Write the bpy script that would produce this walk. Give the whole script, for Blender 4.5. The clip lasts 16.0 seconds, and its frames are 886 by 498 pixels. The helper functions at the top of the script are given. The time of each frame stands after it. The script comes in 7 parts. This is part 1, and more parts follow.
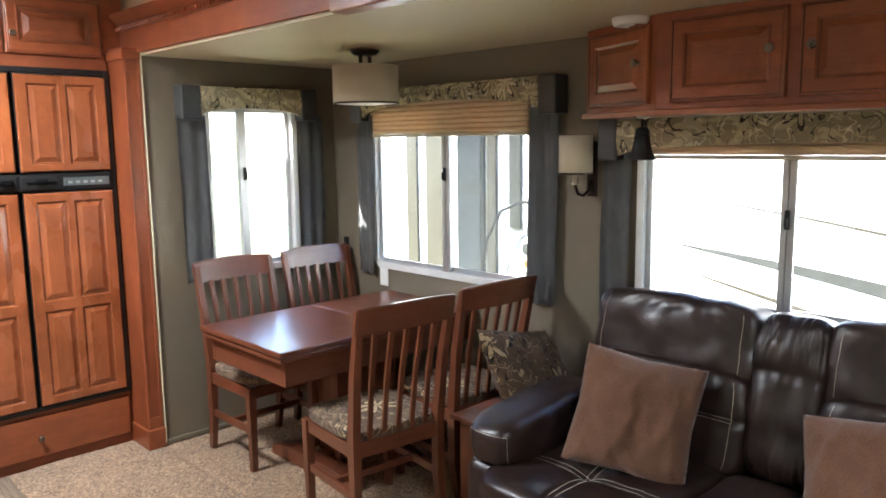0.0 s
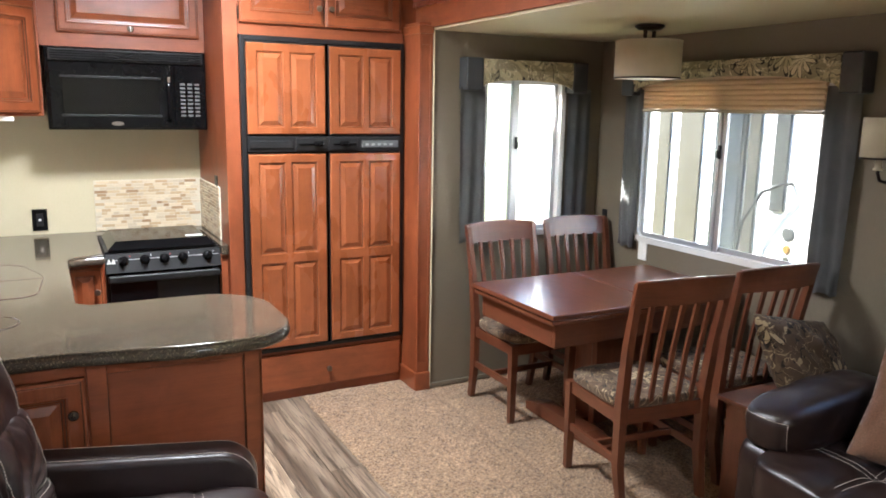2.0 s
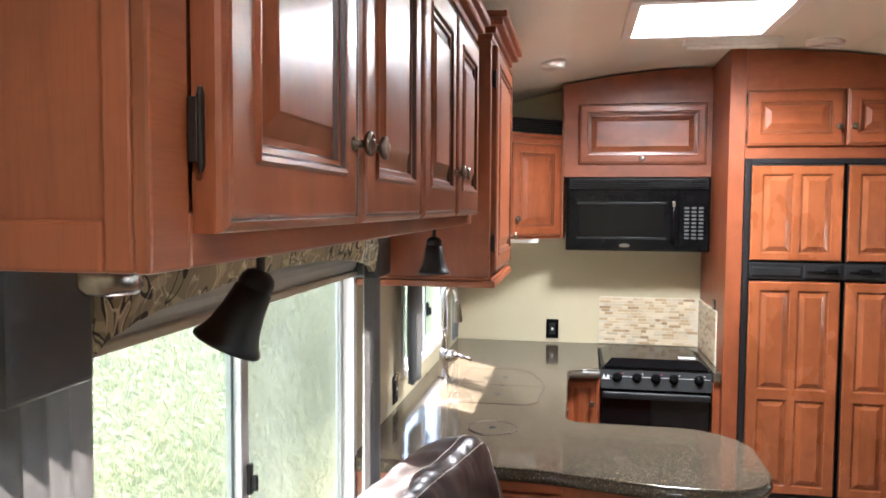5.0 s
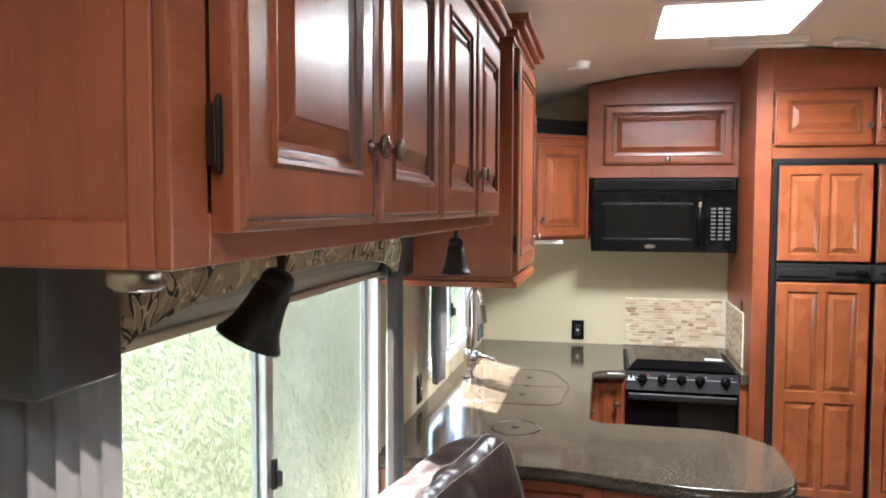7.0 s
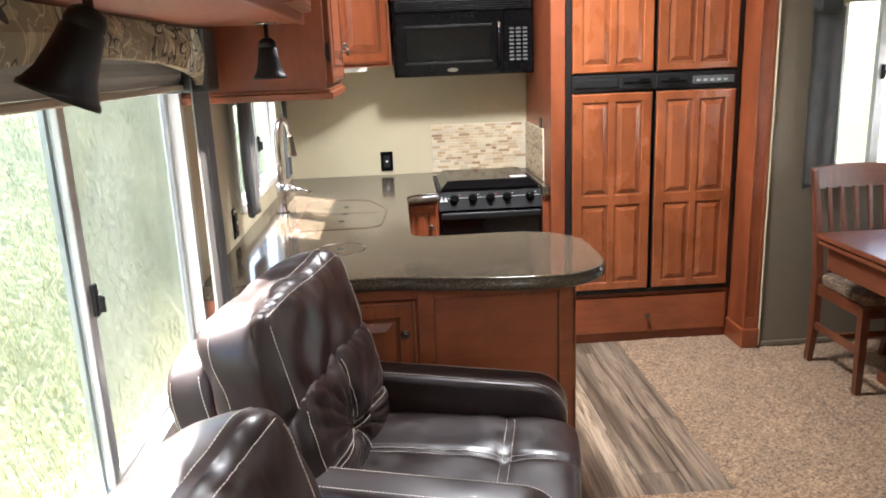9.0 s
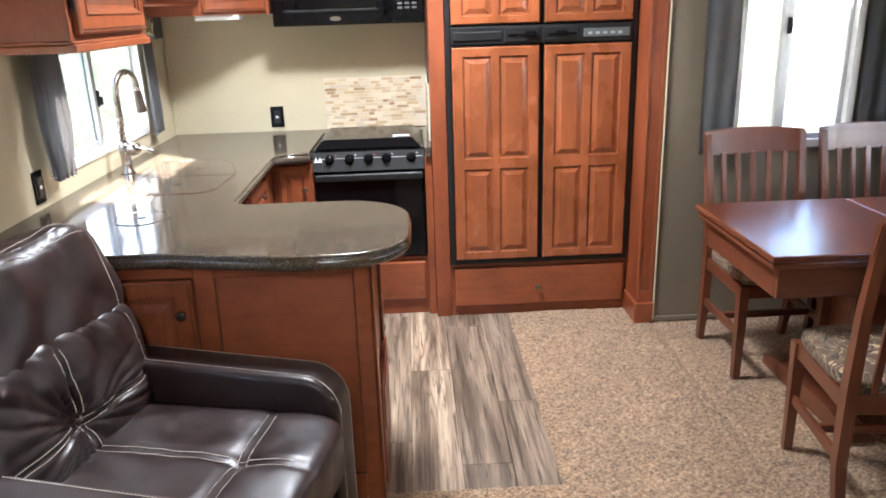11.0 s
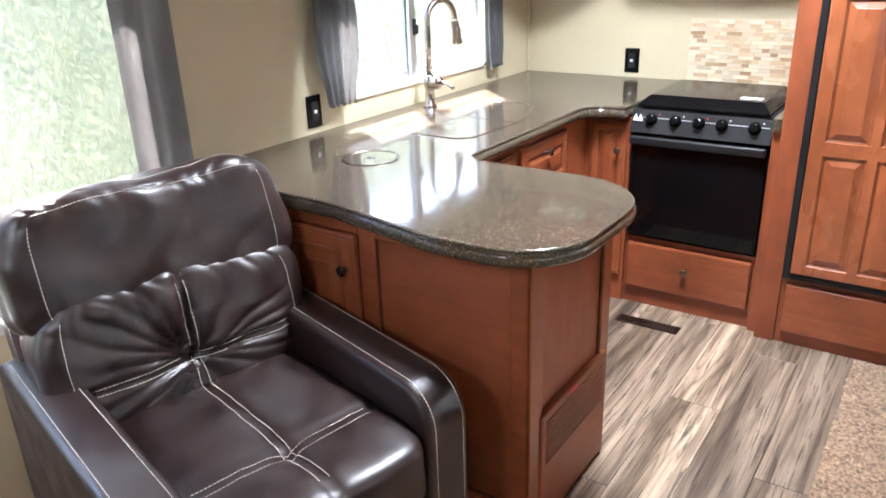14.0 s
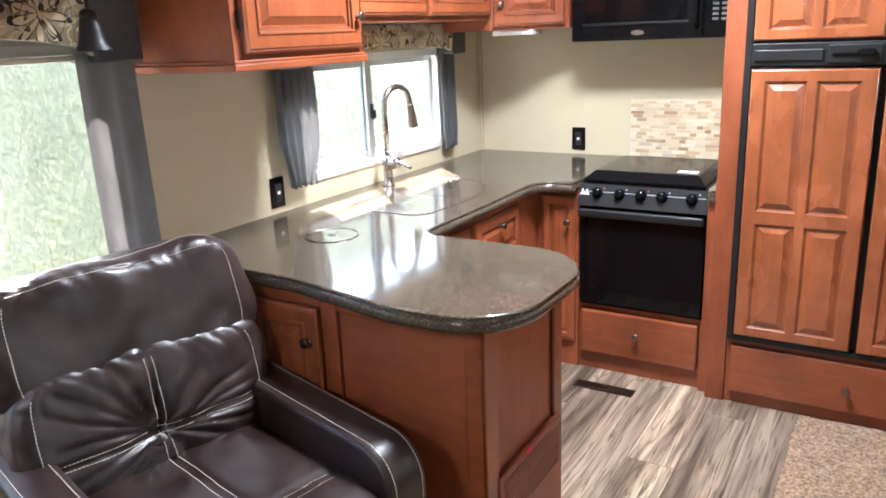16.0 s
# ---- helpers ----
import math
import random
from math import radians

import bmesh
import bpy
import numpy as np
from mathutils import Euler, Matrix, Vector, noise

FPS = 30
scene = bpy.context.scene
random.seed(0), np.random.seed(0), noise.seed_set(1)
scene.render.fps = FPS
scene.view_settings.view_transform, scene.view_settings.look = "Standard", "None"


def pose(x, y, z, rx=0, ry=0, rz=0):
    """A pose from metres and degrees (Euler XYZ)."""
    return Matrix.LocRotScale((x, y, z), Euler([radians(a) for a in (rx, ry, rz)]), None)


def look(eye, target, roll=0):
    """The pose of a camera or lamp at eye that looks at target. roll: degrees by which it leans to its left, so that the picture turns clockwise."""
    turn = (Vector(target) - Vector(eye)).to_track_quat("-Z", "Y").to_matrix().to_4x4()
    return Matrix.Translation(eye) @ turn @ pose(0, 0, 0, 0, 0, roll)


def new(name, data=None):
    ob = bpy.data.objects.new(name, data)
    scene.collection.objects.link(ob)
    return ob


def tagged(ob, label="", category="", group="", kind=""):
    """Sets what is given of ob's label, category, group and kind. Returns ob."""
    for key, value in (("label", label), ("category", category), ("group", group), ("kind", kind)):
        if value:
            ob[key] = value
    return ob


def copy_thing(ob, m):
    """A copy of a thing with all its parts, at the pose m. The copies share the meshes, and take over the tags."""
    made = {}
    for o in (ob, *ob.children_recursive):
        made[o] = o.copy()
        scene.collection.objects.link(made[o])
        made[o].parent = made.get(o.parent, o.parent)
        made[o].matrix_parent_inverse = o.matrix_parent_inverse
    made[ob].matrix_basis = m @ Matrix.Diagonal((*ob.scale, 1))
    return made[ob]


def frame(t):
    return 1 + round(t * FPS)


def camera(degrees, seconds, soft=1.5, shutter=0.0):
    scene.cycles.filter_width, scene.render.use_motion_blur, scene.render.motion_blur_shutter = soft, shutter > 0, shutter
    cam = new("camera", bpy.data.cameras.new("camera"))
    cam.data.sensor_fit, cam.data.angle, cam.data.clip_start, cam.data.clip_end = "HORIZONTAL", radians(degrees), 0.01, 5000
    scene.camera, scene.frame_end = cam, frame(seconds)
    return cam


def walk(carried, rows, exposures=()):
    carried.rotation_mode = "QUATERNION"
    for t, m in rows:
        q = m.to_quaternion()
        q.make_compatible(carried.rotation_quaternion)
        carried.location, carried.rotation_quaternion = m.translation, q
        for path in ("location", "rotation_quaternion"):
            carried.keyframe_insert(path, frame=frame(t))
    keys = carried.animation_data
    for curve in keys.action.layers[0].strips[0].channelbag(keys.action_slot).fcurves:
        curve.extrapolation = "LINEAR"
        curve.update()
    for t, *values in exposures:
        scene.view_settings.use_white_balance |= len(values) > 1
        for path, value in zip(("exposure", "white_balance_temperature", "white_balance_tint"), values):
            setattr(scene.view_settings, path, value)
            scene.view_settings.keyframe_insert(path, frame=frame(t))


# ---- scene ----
cam = camera(61.0, 16.0, soft=1.75)
EXPOSURES = [(0.0, 3.72, 6050, 10), (4.0, 3.62, 6150, 12), (7.0, 3.42, 6150, 12), (9.0, 3.44, 6350, 13), (12.0, 3.88, 5900, 13), (14.0, 3.92, 5850, 13), (16.0, 3.85, 5850, 13)]
PATH = [
    (0, (0.93, -0.199, 1.611), (2.315, 1.216, 1.326), -0.7),
    (0.5, (0.907, -0.201, 1.6), (2.244, 1.254, 1.292), -0.3),
    (1, (0.819, -0.189, 1.611), (2.085, 1.321, 1.27), 0.2),
    (1.5, (0.693, -0.173, 1.617), (1.815, 1.443, 1.258), 0.6),
    (2, (0.627, -0.147, 1.633), (1.553, 1.587, 1.266), 1.0),
    (2.5, (0.743, -0.131, 1.645), (1.416, 1.718, 1.288), 1.3),
    (3, (0.804, -0.129, 1.654), (1.226, 1.798, 1.326), 1.3),
    (3.5, (0.802, -0.137, 1.669), (0.994, 1.833, 1.384), 0.9),
    (4, (0.776, -0.139, 1.697), (0.733, 1.849, 1.48), 0.5),
    (4.5, (0.745, -0.132, 1.727), (0.515, 1.849, 1.572), 0.3),
    (4.7, (0.73, -0.122, 1.741), (0.442, 1.853, 1.608), 0.3),
    (6.8, (0.747, -0.158, 1.742), (0.299, 1.79, 1.66), 0.5),
    (7, (0.753, -0.146, 1.74), (0.332, 1.806, 1.63), 0.2),
    (7.5, (0.752, -0.136, 1.706), (0.438, 1.83, 1.519), -0.9),
    (8, (0.71, -0.143, 1.661), (0.559, 1.83, 1.372), -1.9),
    (8.5, (0.65, -0.143, 1.64), (0.642, 1.818, 1.244), -2.3),
    (9, (0.661, -0.107, 1.583), (0.769, 1.83, 1.095), -2.3),
    (9.5, (0.821, -0.074, 1.563), (1.0, 1.839, 1.005), -1.9),
    (11.8, (1.569, 0.236, 1.575), (1.476, 2.132, 0.946), -1.3),
    (12, (1.606, 0.267, 1.569), (1.457, 2.156, 0.931), -1.1),
    (12.5, (1.697, 0.446, 1.553), (1.346, 2.295, 0.878), -0.7),
    (13, (1.754, 0.601, 1.542), (1.182, 2.379, 0.829), -0.5),
    (13.5, (1.883, 0.721, 1.529), (1.039, 2.374, 0.785), -0.7),
    (14, (1.993, 0.822, 1.531), (0.933, 2.349, 0.793), -1.9),
    (14.5, (2.009, 0.793, 1.542), (0.906, 2.303, 0.833), -2.8),
    (15, (2.021, 0.715, 1.547), (0.973, 2.277, 0.868), -3.0),
    (15.5, (2.044, 0.685, 1.541), (1.048, 2.296, 0.899), -2.8),
    (16, (2.086, 0.733, 1.561), (1.072, 2.366, 1.009), -2.5),
]
walk(cam, [(t, look(eye, target, roll)) for t, eye, target, roll in PATH], EXPOSURES)

# ---------------------------------------------------------------- world and large lights
world = bpy.data.worlds.new("daylight")
scene.world = world
world.use_nodes = True
sky = world.node_tree.nodes.new("ShaderNodeTexSky")
sky.sky_type = "NISHITA"
sky.sun_disc = False
SUN_FROM = Vector((-0.69, 0.58, 1.0)).normalized()
sky.sun_elevation = math.asin(SUN_FROM.z)
sky.sun_rotation = math.atan2(SUN_FROM.x, SUN_FROM.y)
world.node_tree.links.new(sky.outputs[0], world.node_tree.nodes["Background"].inputs[0])
world.node_tree.nodes["Background"].inputs[1].default_value = 0.15
sun = new("sun", bpy.data.lights.new("sun", "SUN"))
sun.data.energy, sun.data.angle, sun.data.color = 5.0, radians(0.6), (1.0, 0.95, 0.87)
sun.matrix_basis = look(SUN_FROM * 30, (0, 0, 0))


def fill_lamp(name, m, w, h, watts):
    """An added fill light set in an opening, shining along local -z."""
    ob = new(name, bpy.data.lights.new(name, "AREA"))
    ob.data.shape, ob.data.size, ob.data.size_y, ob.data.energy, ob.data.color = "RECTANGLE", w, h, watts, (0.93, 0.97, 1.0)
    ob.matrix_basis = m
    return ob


# Fill light for the living end; this lamp and its vent are added.
fill_lamp("daylight_rear_vent", pose(1.22, -0.68, 2.60), 0.46, 0.46, 4.3)
skylight_lamp = new("skylight_daylight", bpy.data.lights.new("skylight_daylight", "AREA"))
skylight_lamp.data.shape, skylight_lamp.data.size, skylight_lamp.data.size_y = "RECTANGLE", 0.46, 0.46
skylight_lamp.data.energy, skylight_lamp.data.color = 10.0, (0.95, 0.98, 1.0)
skylight_lamp.matrix_basis = pose(1.22, 3.02, 2.60)

# ---------------------------------------------------------------- material helpers
def material(name):
    m = bpy.data.materials.new(name)
    m.use_nodes = True
    return m, m.node_tree, m.node_tree.nodes["Principled BSDF"]


def coords(nt, kind="Object", scale=(1, 1, 1), shift=0.0):
    tc = nt.nodes.new("ShaderNodeTexCoord")
    mp = nt.nodes.new("ShaderNodeMapping")
    nt.links.new(tc.outputs[kind], mp.inputs["Vector"])
    mp.inputs["Scale"].default_value = scale
    if shift:
        info = nt.nodes.new("ShaderNodeObjectInfo")
        mul = nt.nodes.new("ShaderNodeMath")
        mul.operation = "MULTIPLY"
        mul.inputs[1].default_value = shift
        nt.links.new(info.outputs["Random"], mul.inputs[0])
        nt.links.new(mul.outputs[0], mp.inputs["Location"])
    return mp.outputs[0]


def noise_tex(nt, vec, scale, detail=4.0, rough=0.55, distort=0.0):
    n = nt.nodes.new("ShaderNodeTexNoise")
    nt.links.new(vec, n.inputs["Vector"])
    n.inputs["Scale"].default_value, n.inputs["Detail"].default_value = scale, detail
    n.inputs["Roughness"].default_value, n.inputs["Distortion"].default_value = rough, distort
    return n.outputs["Fac"]


def voronoi_tex(nt, vec, scale, feature="F1", out="Distance"):
    n = nt.nodes.new("ShaderNodeTexVoronoi")
    n.feature = feature
    nt.links.new(vec, n.inputs["Vector"])
    n.inputs["Scale"].default_value = scale
    return n.outputs[out]


def ramp(nt, fac, stops):
    r = nt.nodes.new("ShaderNodeValToRGB")
    while len(r.color_ramp.elements) < len(stops):
        r.color_ramp.elements.new(0.5)
    for e, (p, c) in zip(r.color_ramp.elements, stops):
        e.position, e.color = p, (*c, 1)
    nt.links.new(fac, r.inputs[0])
    return r.outputs[0]


def mix(nt, fac, a, b, blend="MIX"):
    n = nt.nodes.new("ShaderNodeMix")
    n.data_type, n.blend_type = "RGBA", blend
    for value, socket in ((fac, n.inputs[0]), (a, n.inputs[6]), (b, n.inputs[7])):
        if isinstance(value, (int, float)):
            socket.default_value = value
        elif isinstance(value, tuple):
            socket.default_value = (*value, 1)
        else:
            nt.links.new(value, socket)
    return n.outputs[2]


def math_node(nt, op, a, b=0.0):
    n = nt.nodes.new("ShaderNodeMath")
    n.operation = op
    for value, socket in ((a, n.inputs[0]), (b, n.inputs[1])):
        if isinstance(value, (int, float)):
            socket.default_value = value
        else:
            nt.links.new(value, socket)
    return n.outputs[0]


def bump(nt, bsdf, height, strength=0.3, distance=0.002):
    b = nt.nodes.new("ShaderNodeBump")
    b.inputs["Strength"].default_value, b.inputs["Distance"].default_value = strength, distance
    nt.links.new(height, b.inputs["Height"])
    nt.links.new(b.outputs[0], bsdf.inputs["Normal"])


def plain(name, colour, rough=0.5, metal=0.0, vary=0.12, scale=6.0, bumps=0.05, coat=0.0):
    """A nearly plain surface with slight variation at two scales."""
    m, nt, b = material(name)
    v = coords(nt)
    big, fine = noise_tex(nt, v, scale, 3), noise_tex(nt, v, scale * 30, 3)
    both = math_node(nt, "MULTIPLY_ADD", fine, 0.35)
    both.node.inputs[2].default_value = 0.0
    total = math_node(nt, "ADD", both, math_node(nt, "MULTIPLY", big, 0.65))
    lo, hi = tuple(c * (1 - vary) for c in colour), tuple(min(1, c * (1 + vary)) for c in colour)
    nt.links.new(ramp(nt, total, [(0.3, lo), (0.7, hi)]), b.inputs["Base Color"])
    nt.links.new(ramp(nt, big, [(0.3, (rough * 0.85,) * 3), (0.7, (min(1, rough * 1.15),) * 3)]), b.inputs["Roughness"])
    b.inputs["Metallic"].default_value = metal
    b.inputs["Coat Weight"].default_value = coat
    if bumps:
        bump(nt, b, fine, bumps, 0.002)
    return m


def wood(name, dark, mid, light, rough=0.34, coat=0.25, across=26.0, along=1.6, figure=0.5):
    """Stained wood whose grain runs along V."""
    m, nt, b = material(name)
    v = coords(nt, "UV", (across, along, 1), 37.0)
    grain = noise_tex(nt, v, 1.0, 6, 0.6, 0.6)
    pores = noise_tex(nt, coords(nt, "UV", (420, 16, 1), 11.0), 1.0, 2)
    blotch = noise_tex(nt, coords(nt, "UV", (4, 2.2, 1), 23.0), 1.0, 3)
    col = mix(nt, figure, mid, ramp(nt, grain, [(0.25, dark), (0.5, mid), (0.78, light)]))
    col = mix(nt, ramp(nt, pores, [(0.35, (0.3,) * 3), (0.5, (0,) * 3)]), col, dark)
    cloud = noise_tex(nt, coords(nt, "UV", (9, 7, 1), 31.0), 1.0, 4, 0.6, 0.8)
    col = mix(nt, 0.75, col, ramp(nt, blotch, [(0.3, (0.66, 0.62, 0.58)), (0.7, (1.15, 1.12, 1.1))]), "MULTIPLY")
    col = mix(nt, 0.6, col, ramp(nt, cloud, [(0.3, (0.72, 0.68, 0.64)), (0.62, (1.1, 1.1, 1.1))]), "MULTIPLY")
    nt.links.new(col, b.inputs["Base Color"])
    nt.links.new(ramp(nt, blotch, [(0.3, (rough * 0.92,) * 3), (0.7, (rough * 1.1,) * 3)]), b.inputs["Roughness"])
    b.inputs["Coat Weight"].default_value, b.inputs["Coat Roughness"].default_value = coat, 0.15
    bump(nt, b, pores, 0.06, 0.001)
    return m


def leather(name, base, hi, rough=0.33):
    m, nt, b = material(name)
    v = coords(nt)
    pebble = voronoi_tex(nt, v, 420)
    crease = noise_tex(nt, v, 12, 4, 0.5, 0.4)
    nt.links.new(ramp(nt, crease, [(0.3, base), (0.75, hi)]), b.inputs["Base Color"])
    nt.links.new(ramp(nt, crease, [(0.3, (rough * 0.8,) * 3), (0.7, (rough * 1.3,) * 3)]), b.inputs["Roughness"])
    bump(nt, b, pebble, 0.06, 0.001)
    return m


def cloth(name, a, c, rough=0.9, weave=900.0, sheen=0.2):
    m, nt, b = material(name)
    v = coords(nt, "UV")
    fine, big = noise_tex(nt, v, weave, 2), noise_tex(nt, v, 7, 4)
    col = mix(nt, 0.5, ramp(nt, fine, [(0.3, a), (0.7, c)]), ramp(nt, big, [(0.3, a), (0.7, c)]))
    nt.links.new(col, b.inputs["Base Color"])
    b.inputs["Roughness"].default_value, b.inputs["Sheen Weight"].default_value = rough, sheen
    bump(nt, b, fine, 0.35, 0.001)
    return m


def floral(name, ground, leaf, pale, line, cells=7.0, bloom=None):
    """Printed cloth: broad leaves, line-drawn flowers with petals, on a dark ground."""
    m, nt, b = material(name)
    v = coords(nt, "UV", (1, 1, 1), 5.0)
    warp = nt.nodes.new("ShaderNodeTexNoise")
    nt.links.new(v, warp.inputs["Vector"])
    warp.inputs["Scale"].default_value = 9.0
    add = nt.nodes.new("ShaderNodeVectorMath")
    add.operation = "MULTIPLY_ADD"
    nt.links.new(warp.outputs["Color"], add.inputs[0])
    add.inputs[1].default_value = (0.05, 0.05, 0)
    nt.links.new(v, add.inputs[2])
    vor = nt.nodes.new("ShaderNodeTexVoronoi")
    vor.voronoi_dimensions = "2D"
    nt.links.new(add.outputs[0], vor.inputs["Vector"])
    vor.inputs["Scale"].default_value = cells
    sub = nt.nodes.new("ShaderNodeVectorMath")
    sub.operation = "SUBTRACT"
    nt.links.new(add.outputs[0], sub.inputs[0])
    nt.links.new(vor.outputs["Position"], sub.inputs[1])
    sep = nt.nodes.new("ShaderNodeSeparateXYZ")
    nt.links.new(sub.outputs[0], sep.inputs[0])
    angle = math_node(nt, "ARCTAN2", sep.outputs[1], sep.outputs[0])
    petal = math_node(nt, "ABSOLUTE", math_node(nt, "SINE", math_node(nt, "MULTIPLY", angle, 4.5)))
    radius = math_node(nt, "MULTIPLY", vor.outputs["Distance"], 2.6)
    edge = math_node(nt, "SUBTRACT", petal, radius)
    inside = math_node(nt, "GREATER_THAN", edge, 0.0)
    rim = math_node(nt, "LESS_THAN", math_node(nt, "ABSOLUTE", edge), 0.11)
    sepc = nt.nodes.new("ShaderNodeSeparateColor")
    nt.links.new(vor.outputs["Color"], sepc.inputs[0])
    pick = math_node(nt, "GREATER_THAN", sepc.outputs[0], 0.45)
    pick2 = math_node(nt, "GREATER_THAN", sepc.outputs[1], 0.55)
    broad = noise_tex(nt, coords(nt, "UV", (1, 0.6, 1), 9.0), 9, 2, 0.4, 2.5)
    col = mix(nt, ramp(nt, broad, [(0.54, (0,) * 3), (0.56, (1,) * 3)]), ground, leaf)
    fill = mix(nt, pick2, leaf, bloom or pale)
    col = mix(nt, math_node(nt, "MULTIPLY", inside, pick), col, fill)
    col = mix(nt, math_node(nt, "MULTIPLY", rim, pick), col, line)
    stem = noise_tex(nt, coords(nt, "UV", (1, 1, 1), 3.0), 7, 1, 0.4, 3.0)
    col = mix(nt, ramp(nt, stem, [(0.485, (0,) * 3), (0.495, (0.9,) * 3), (0.505, (0.9,) * 3), (0.515, (0,) * 3)]), col, pale)
    vine = noise_tex(nt, coords(nt, "UV", (1, 1.3, 1), 13.0), 6, 1, 0.4, 2.2)
    col = mix(nt, ramp(nt, vine, [(0.572, (0,) * 3), (0.580, (0.95,) * 3), (0.600, (0.95,) * 3), (0.608, (0,) * 3)]), col, line)
    fine = noise_tex(nt, v, 900, 2)
    col = mix(nt, 0.5, col, ramp(nt, fine, [(0.3, (0.7,) * 3), (0.7, (1.2,) * 3)]), "MULTIPLY")
    nt.links.new(col, b.inputs["Base Color"])
    b.inputs["Roughness"].default_value, b.inputs["Sheen Weight"].default_value = 0.88, 0.04
    bump(nt, b, fine, 0.3, 0.001)
    return m


def plank_material():
    """Grey-beige vinyl with long streaks and arched figure."""
    m, nt, b = material("vinyl_plank")
    v = coords(nt, "UV", (26, 1.1, 1), 61.0)
    n1 = noise_tex(nt, v, 1.0, 6, 0.62, 0.5)
    swirl = noise_tex(nt, coords(nt, "UV", (7.0, 0.42, 1), 61.0), 1.0, 3, 0.45, 0.25)
    contour = math_node(nt, "ABSOLUTE", math_node(nt, "SINE", math_node(nt, "MULTIPLY", swirl, 62.0)))
    streak = noise_tex(nt, coords(nt, "UV", (120, 4.0, 1), 17.0), 1.0, 4, 0.55, 0.5)
    patch = noise_tex(nt, coords(nt, "UV", (7, 1.4, 1), 29.0), 1.0, 3)
    col = ramp(nt, n1, [(0.30, (0.075, 0.053, 0.037)), (0.46, (0.22, 0.166, 0.119)), (0.70, (0.43, 0.345, 0.252))])
    shade_band = noise_tex(nt, coords(nt, "UV", (11, 0.9, 1), 43.0), 1.0, 4, 0.6, 0.4)
    col = mix(nt, 1.0, col, ramp(nt, shade_band, [(0.36, (0.60, 0.57, 0.54)), (0.52, (1.0, 1.0, 1.0)), (0.68, (1.15, 1.14, 1.12))]), "MULTIPLY")
    ringed = mix(nt, 1.0, col, ramp(nt, contour, [(0.0, (0.34, 0.31, 0.28)), (0.35, (0.86, 0.84, 0.81)), (1.0, (1.12, 1.1, 1.08))]), "MULTIPLY")
    col = mix(nt, ramp(nt, patch, [(0.40, (0.15,) * 3), (0.62, (0.85,) * 3)]), col, ringed)
    col = mix(nt, ramp(nt, streak, [(0.37, (0.85,) * 3), (0.44, (0,) * 3)]), col, (0.055, 0.040, 0.030))
    info = nt.nodes.new("ShaderNodeObjectInfo")
    col = mix(nt, 1.0, col, ramp(nt, info.outputs["Random"], [(0.0, (0.66, 0.64, 0.63)), (0.5, (1.08, 1.05, 1.02)), (1.0, (1.45, 1.41, 1.36))]), "MULTIPLY")
    nt.links.new(col, b.inputs["Base Color"])
    b.inputs["Roughness"].default_value = 0.42
    bump(nt, b, streak, 0.15, 0.001)
    return m


def carpet_material():
    m, nt, b = material("carpet")
    v = coords(nt)
    tuft, big = noise_tex(nt, v, 85, 5, 0.75), noise_tex(nt, v, 2.5, 4)
    speck = noise_tex(nt, v, 42, 4, 0.7)
    col = ramp(nt, tuft, [(0.36, (0.10, 0.056, 0.029)), (0.49, (0.40, 0.235, 0.118)), (0.62, (0.70, 0.475, 0.275))])
    col = mix(nt, ramp(nt, speck, [(0.3, (0.55,) * 3), (0.42, (0,) * 3)]), col, (0.16, 0.10, 0.058))
    clump = noise_tex(nt, v, 26, 4, 0.7)
    col = mix(nt, 0.5, col, ramp(nt, clump, [(0.36, (0.74,) * 3), (0.6, (1.12,) * 3)]), "MULTIPLY")
    col = mix(nt, 0.8, col, ramp(nt, big, [(0.3, (0.78,) * 3), (0.7, (1.12,) * 3)]), "MULTIPLY")
    nt.links.new(col, b.inputs["Base Color"])
    b.inputs["Roughness"].default_value, b.inputs["Sheen Weight"].default_value = 0.95, 0.15
    bump(nt, b, tuft, 1.0, 0.02)
    return m


def counter_material():
    """Dark speckled solid surface, polished."""
    m, nt, b = material("speckled_counter")
    v = coords(nt)
    chip = voronoi_tex(nt, v, 430, "F1", "Color")
    sep = nt.nodes.new("ShaderNodeSeparateColor")
    nt.links.new(chip, sep.inputs[0])
    near = voronoi_tex(nt, v, 430)
    col = ramp(nt, sep.outputs[0], [(0.0, (0.028, 0.021, 0.015)), (0.55, (0.072, 0.056, 0.038)), (0.89, (0.10, 0.077, 0.052)), (0.945, (0.23, 0.175, 0.11)), (1.0, (0.46, 0.36, 0.24))])
    col = mix(nt, ramp(nt, near, [(0.3, (0,) * 3), (0.6, (0.7,) * 3)]), col, (0.058, 0.047, 0.035))
    big = noise_tex(nt, v, 3, 3)
    col = mix(nt, 0.5, col, ramp(nt, big, [(0.3, (0.8,) * 3), (0.7, (1.2,) * 3)]), "MULTIPLY")
    nt.links.new(col, b.inputs["Base Color"])
    b.inputs["Roughness"].default_value = 0.10
    return m


def tile_material(name, stops, rough=0.35):
    m, nt, b = material(name)
    info = nt.nodes.new("ShaderNodeObjectInfo")
    col = ramp(nt, info.outputs["Random"], stops)
    n = noise_tex(nt, coords(nt, "Object", (1, 1, 4)), 90, 4)
    col = mix(nt, 0.5, col, ramp(nt, n, [(0.3, (0.75,) * 3), (0.7, (1.2,) * 3)]), "MULTIPLY")
    nt.links.new(col, b.inputs["Base Color"])
    b.inputs["Roughness"].default_value = rough
    bump(nt, b, n, 0.1, 0.001)
    return m


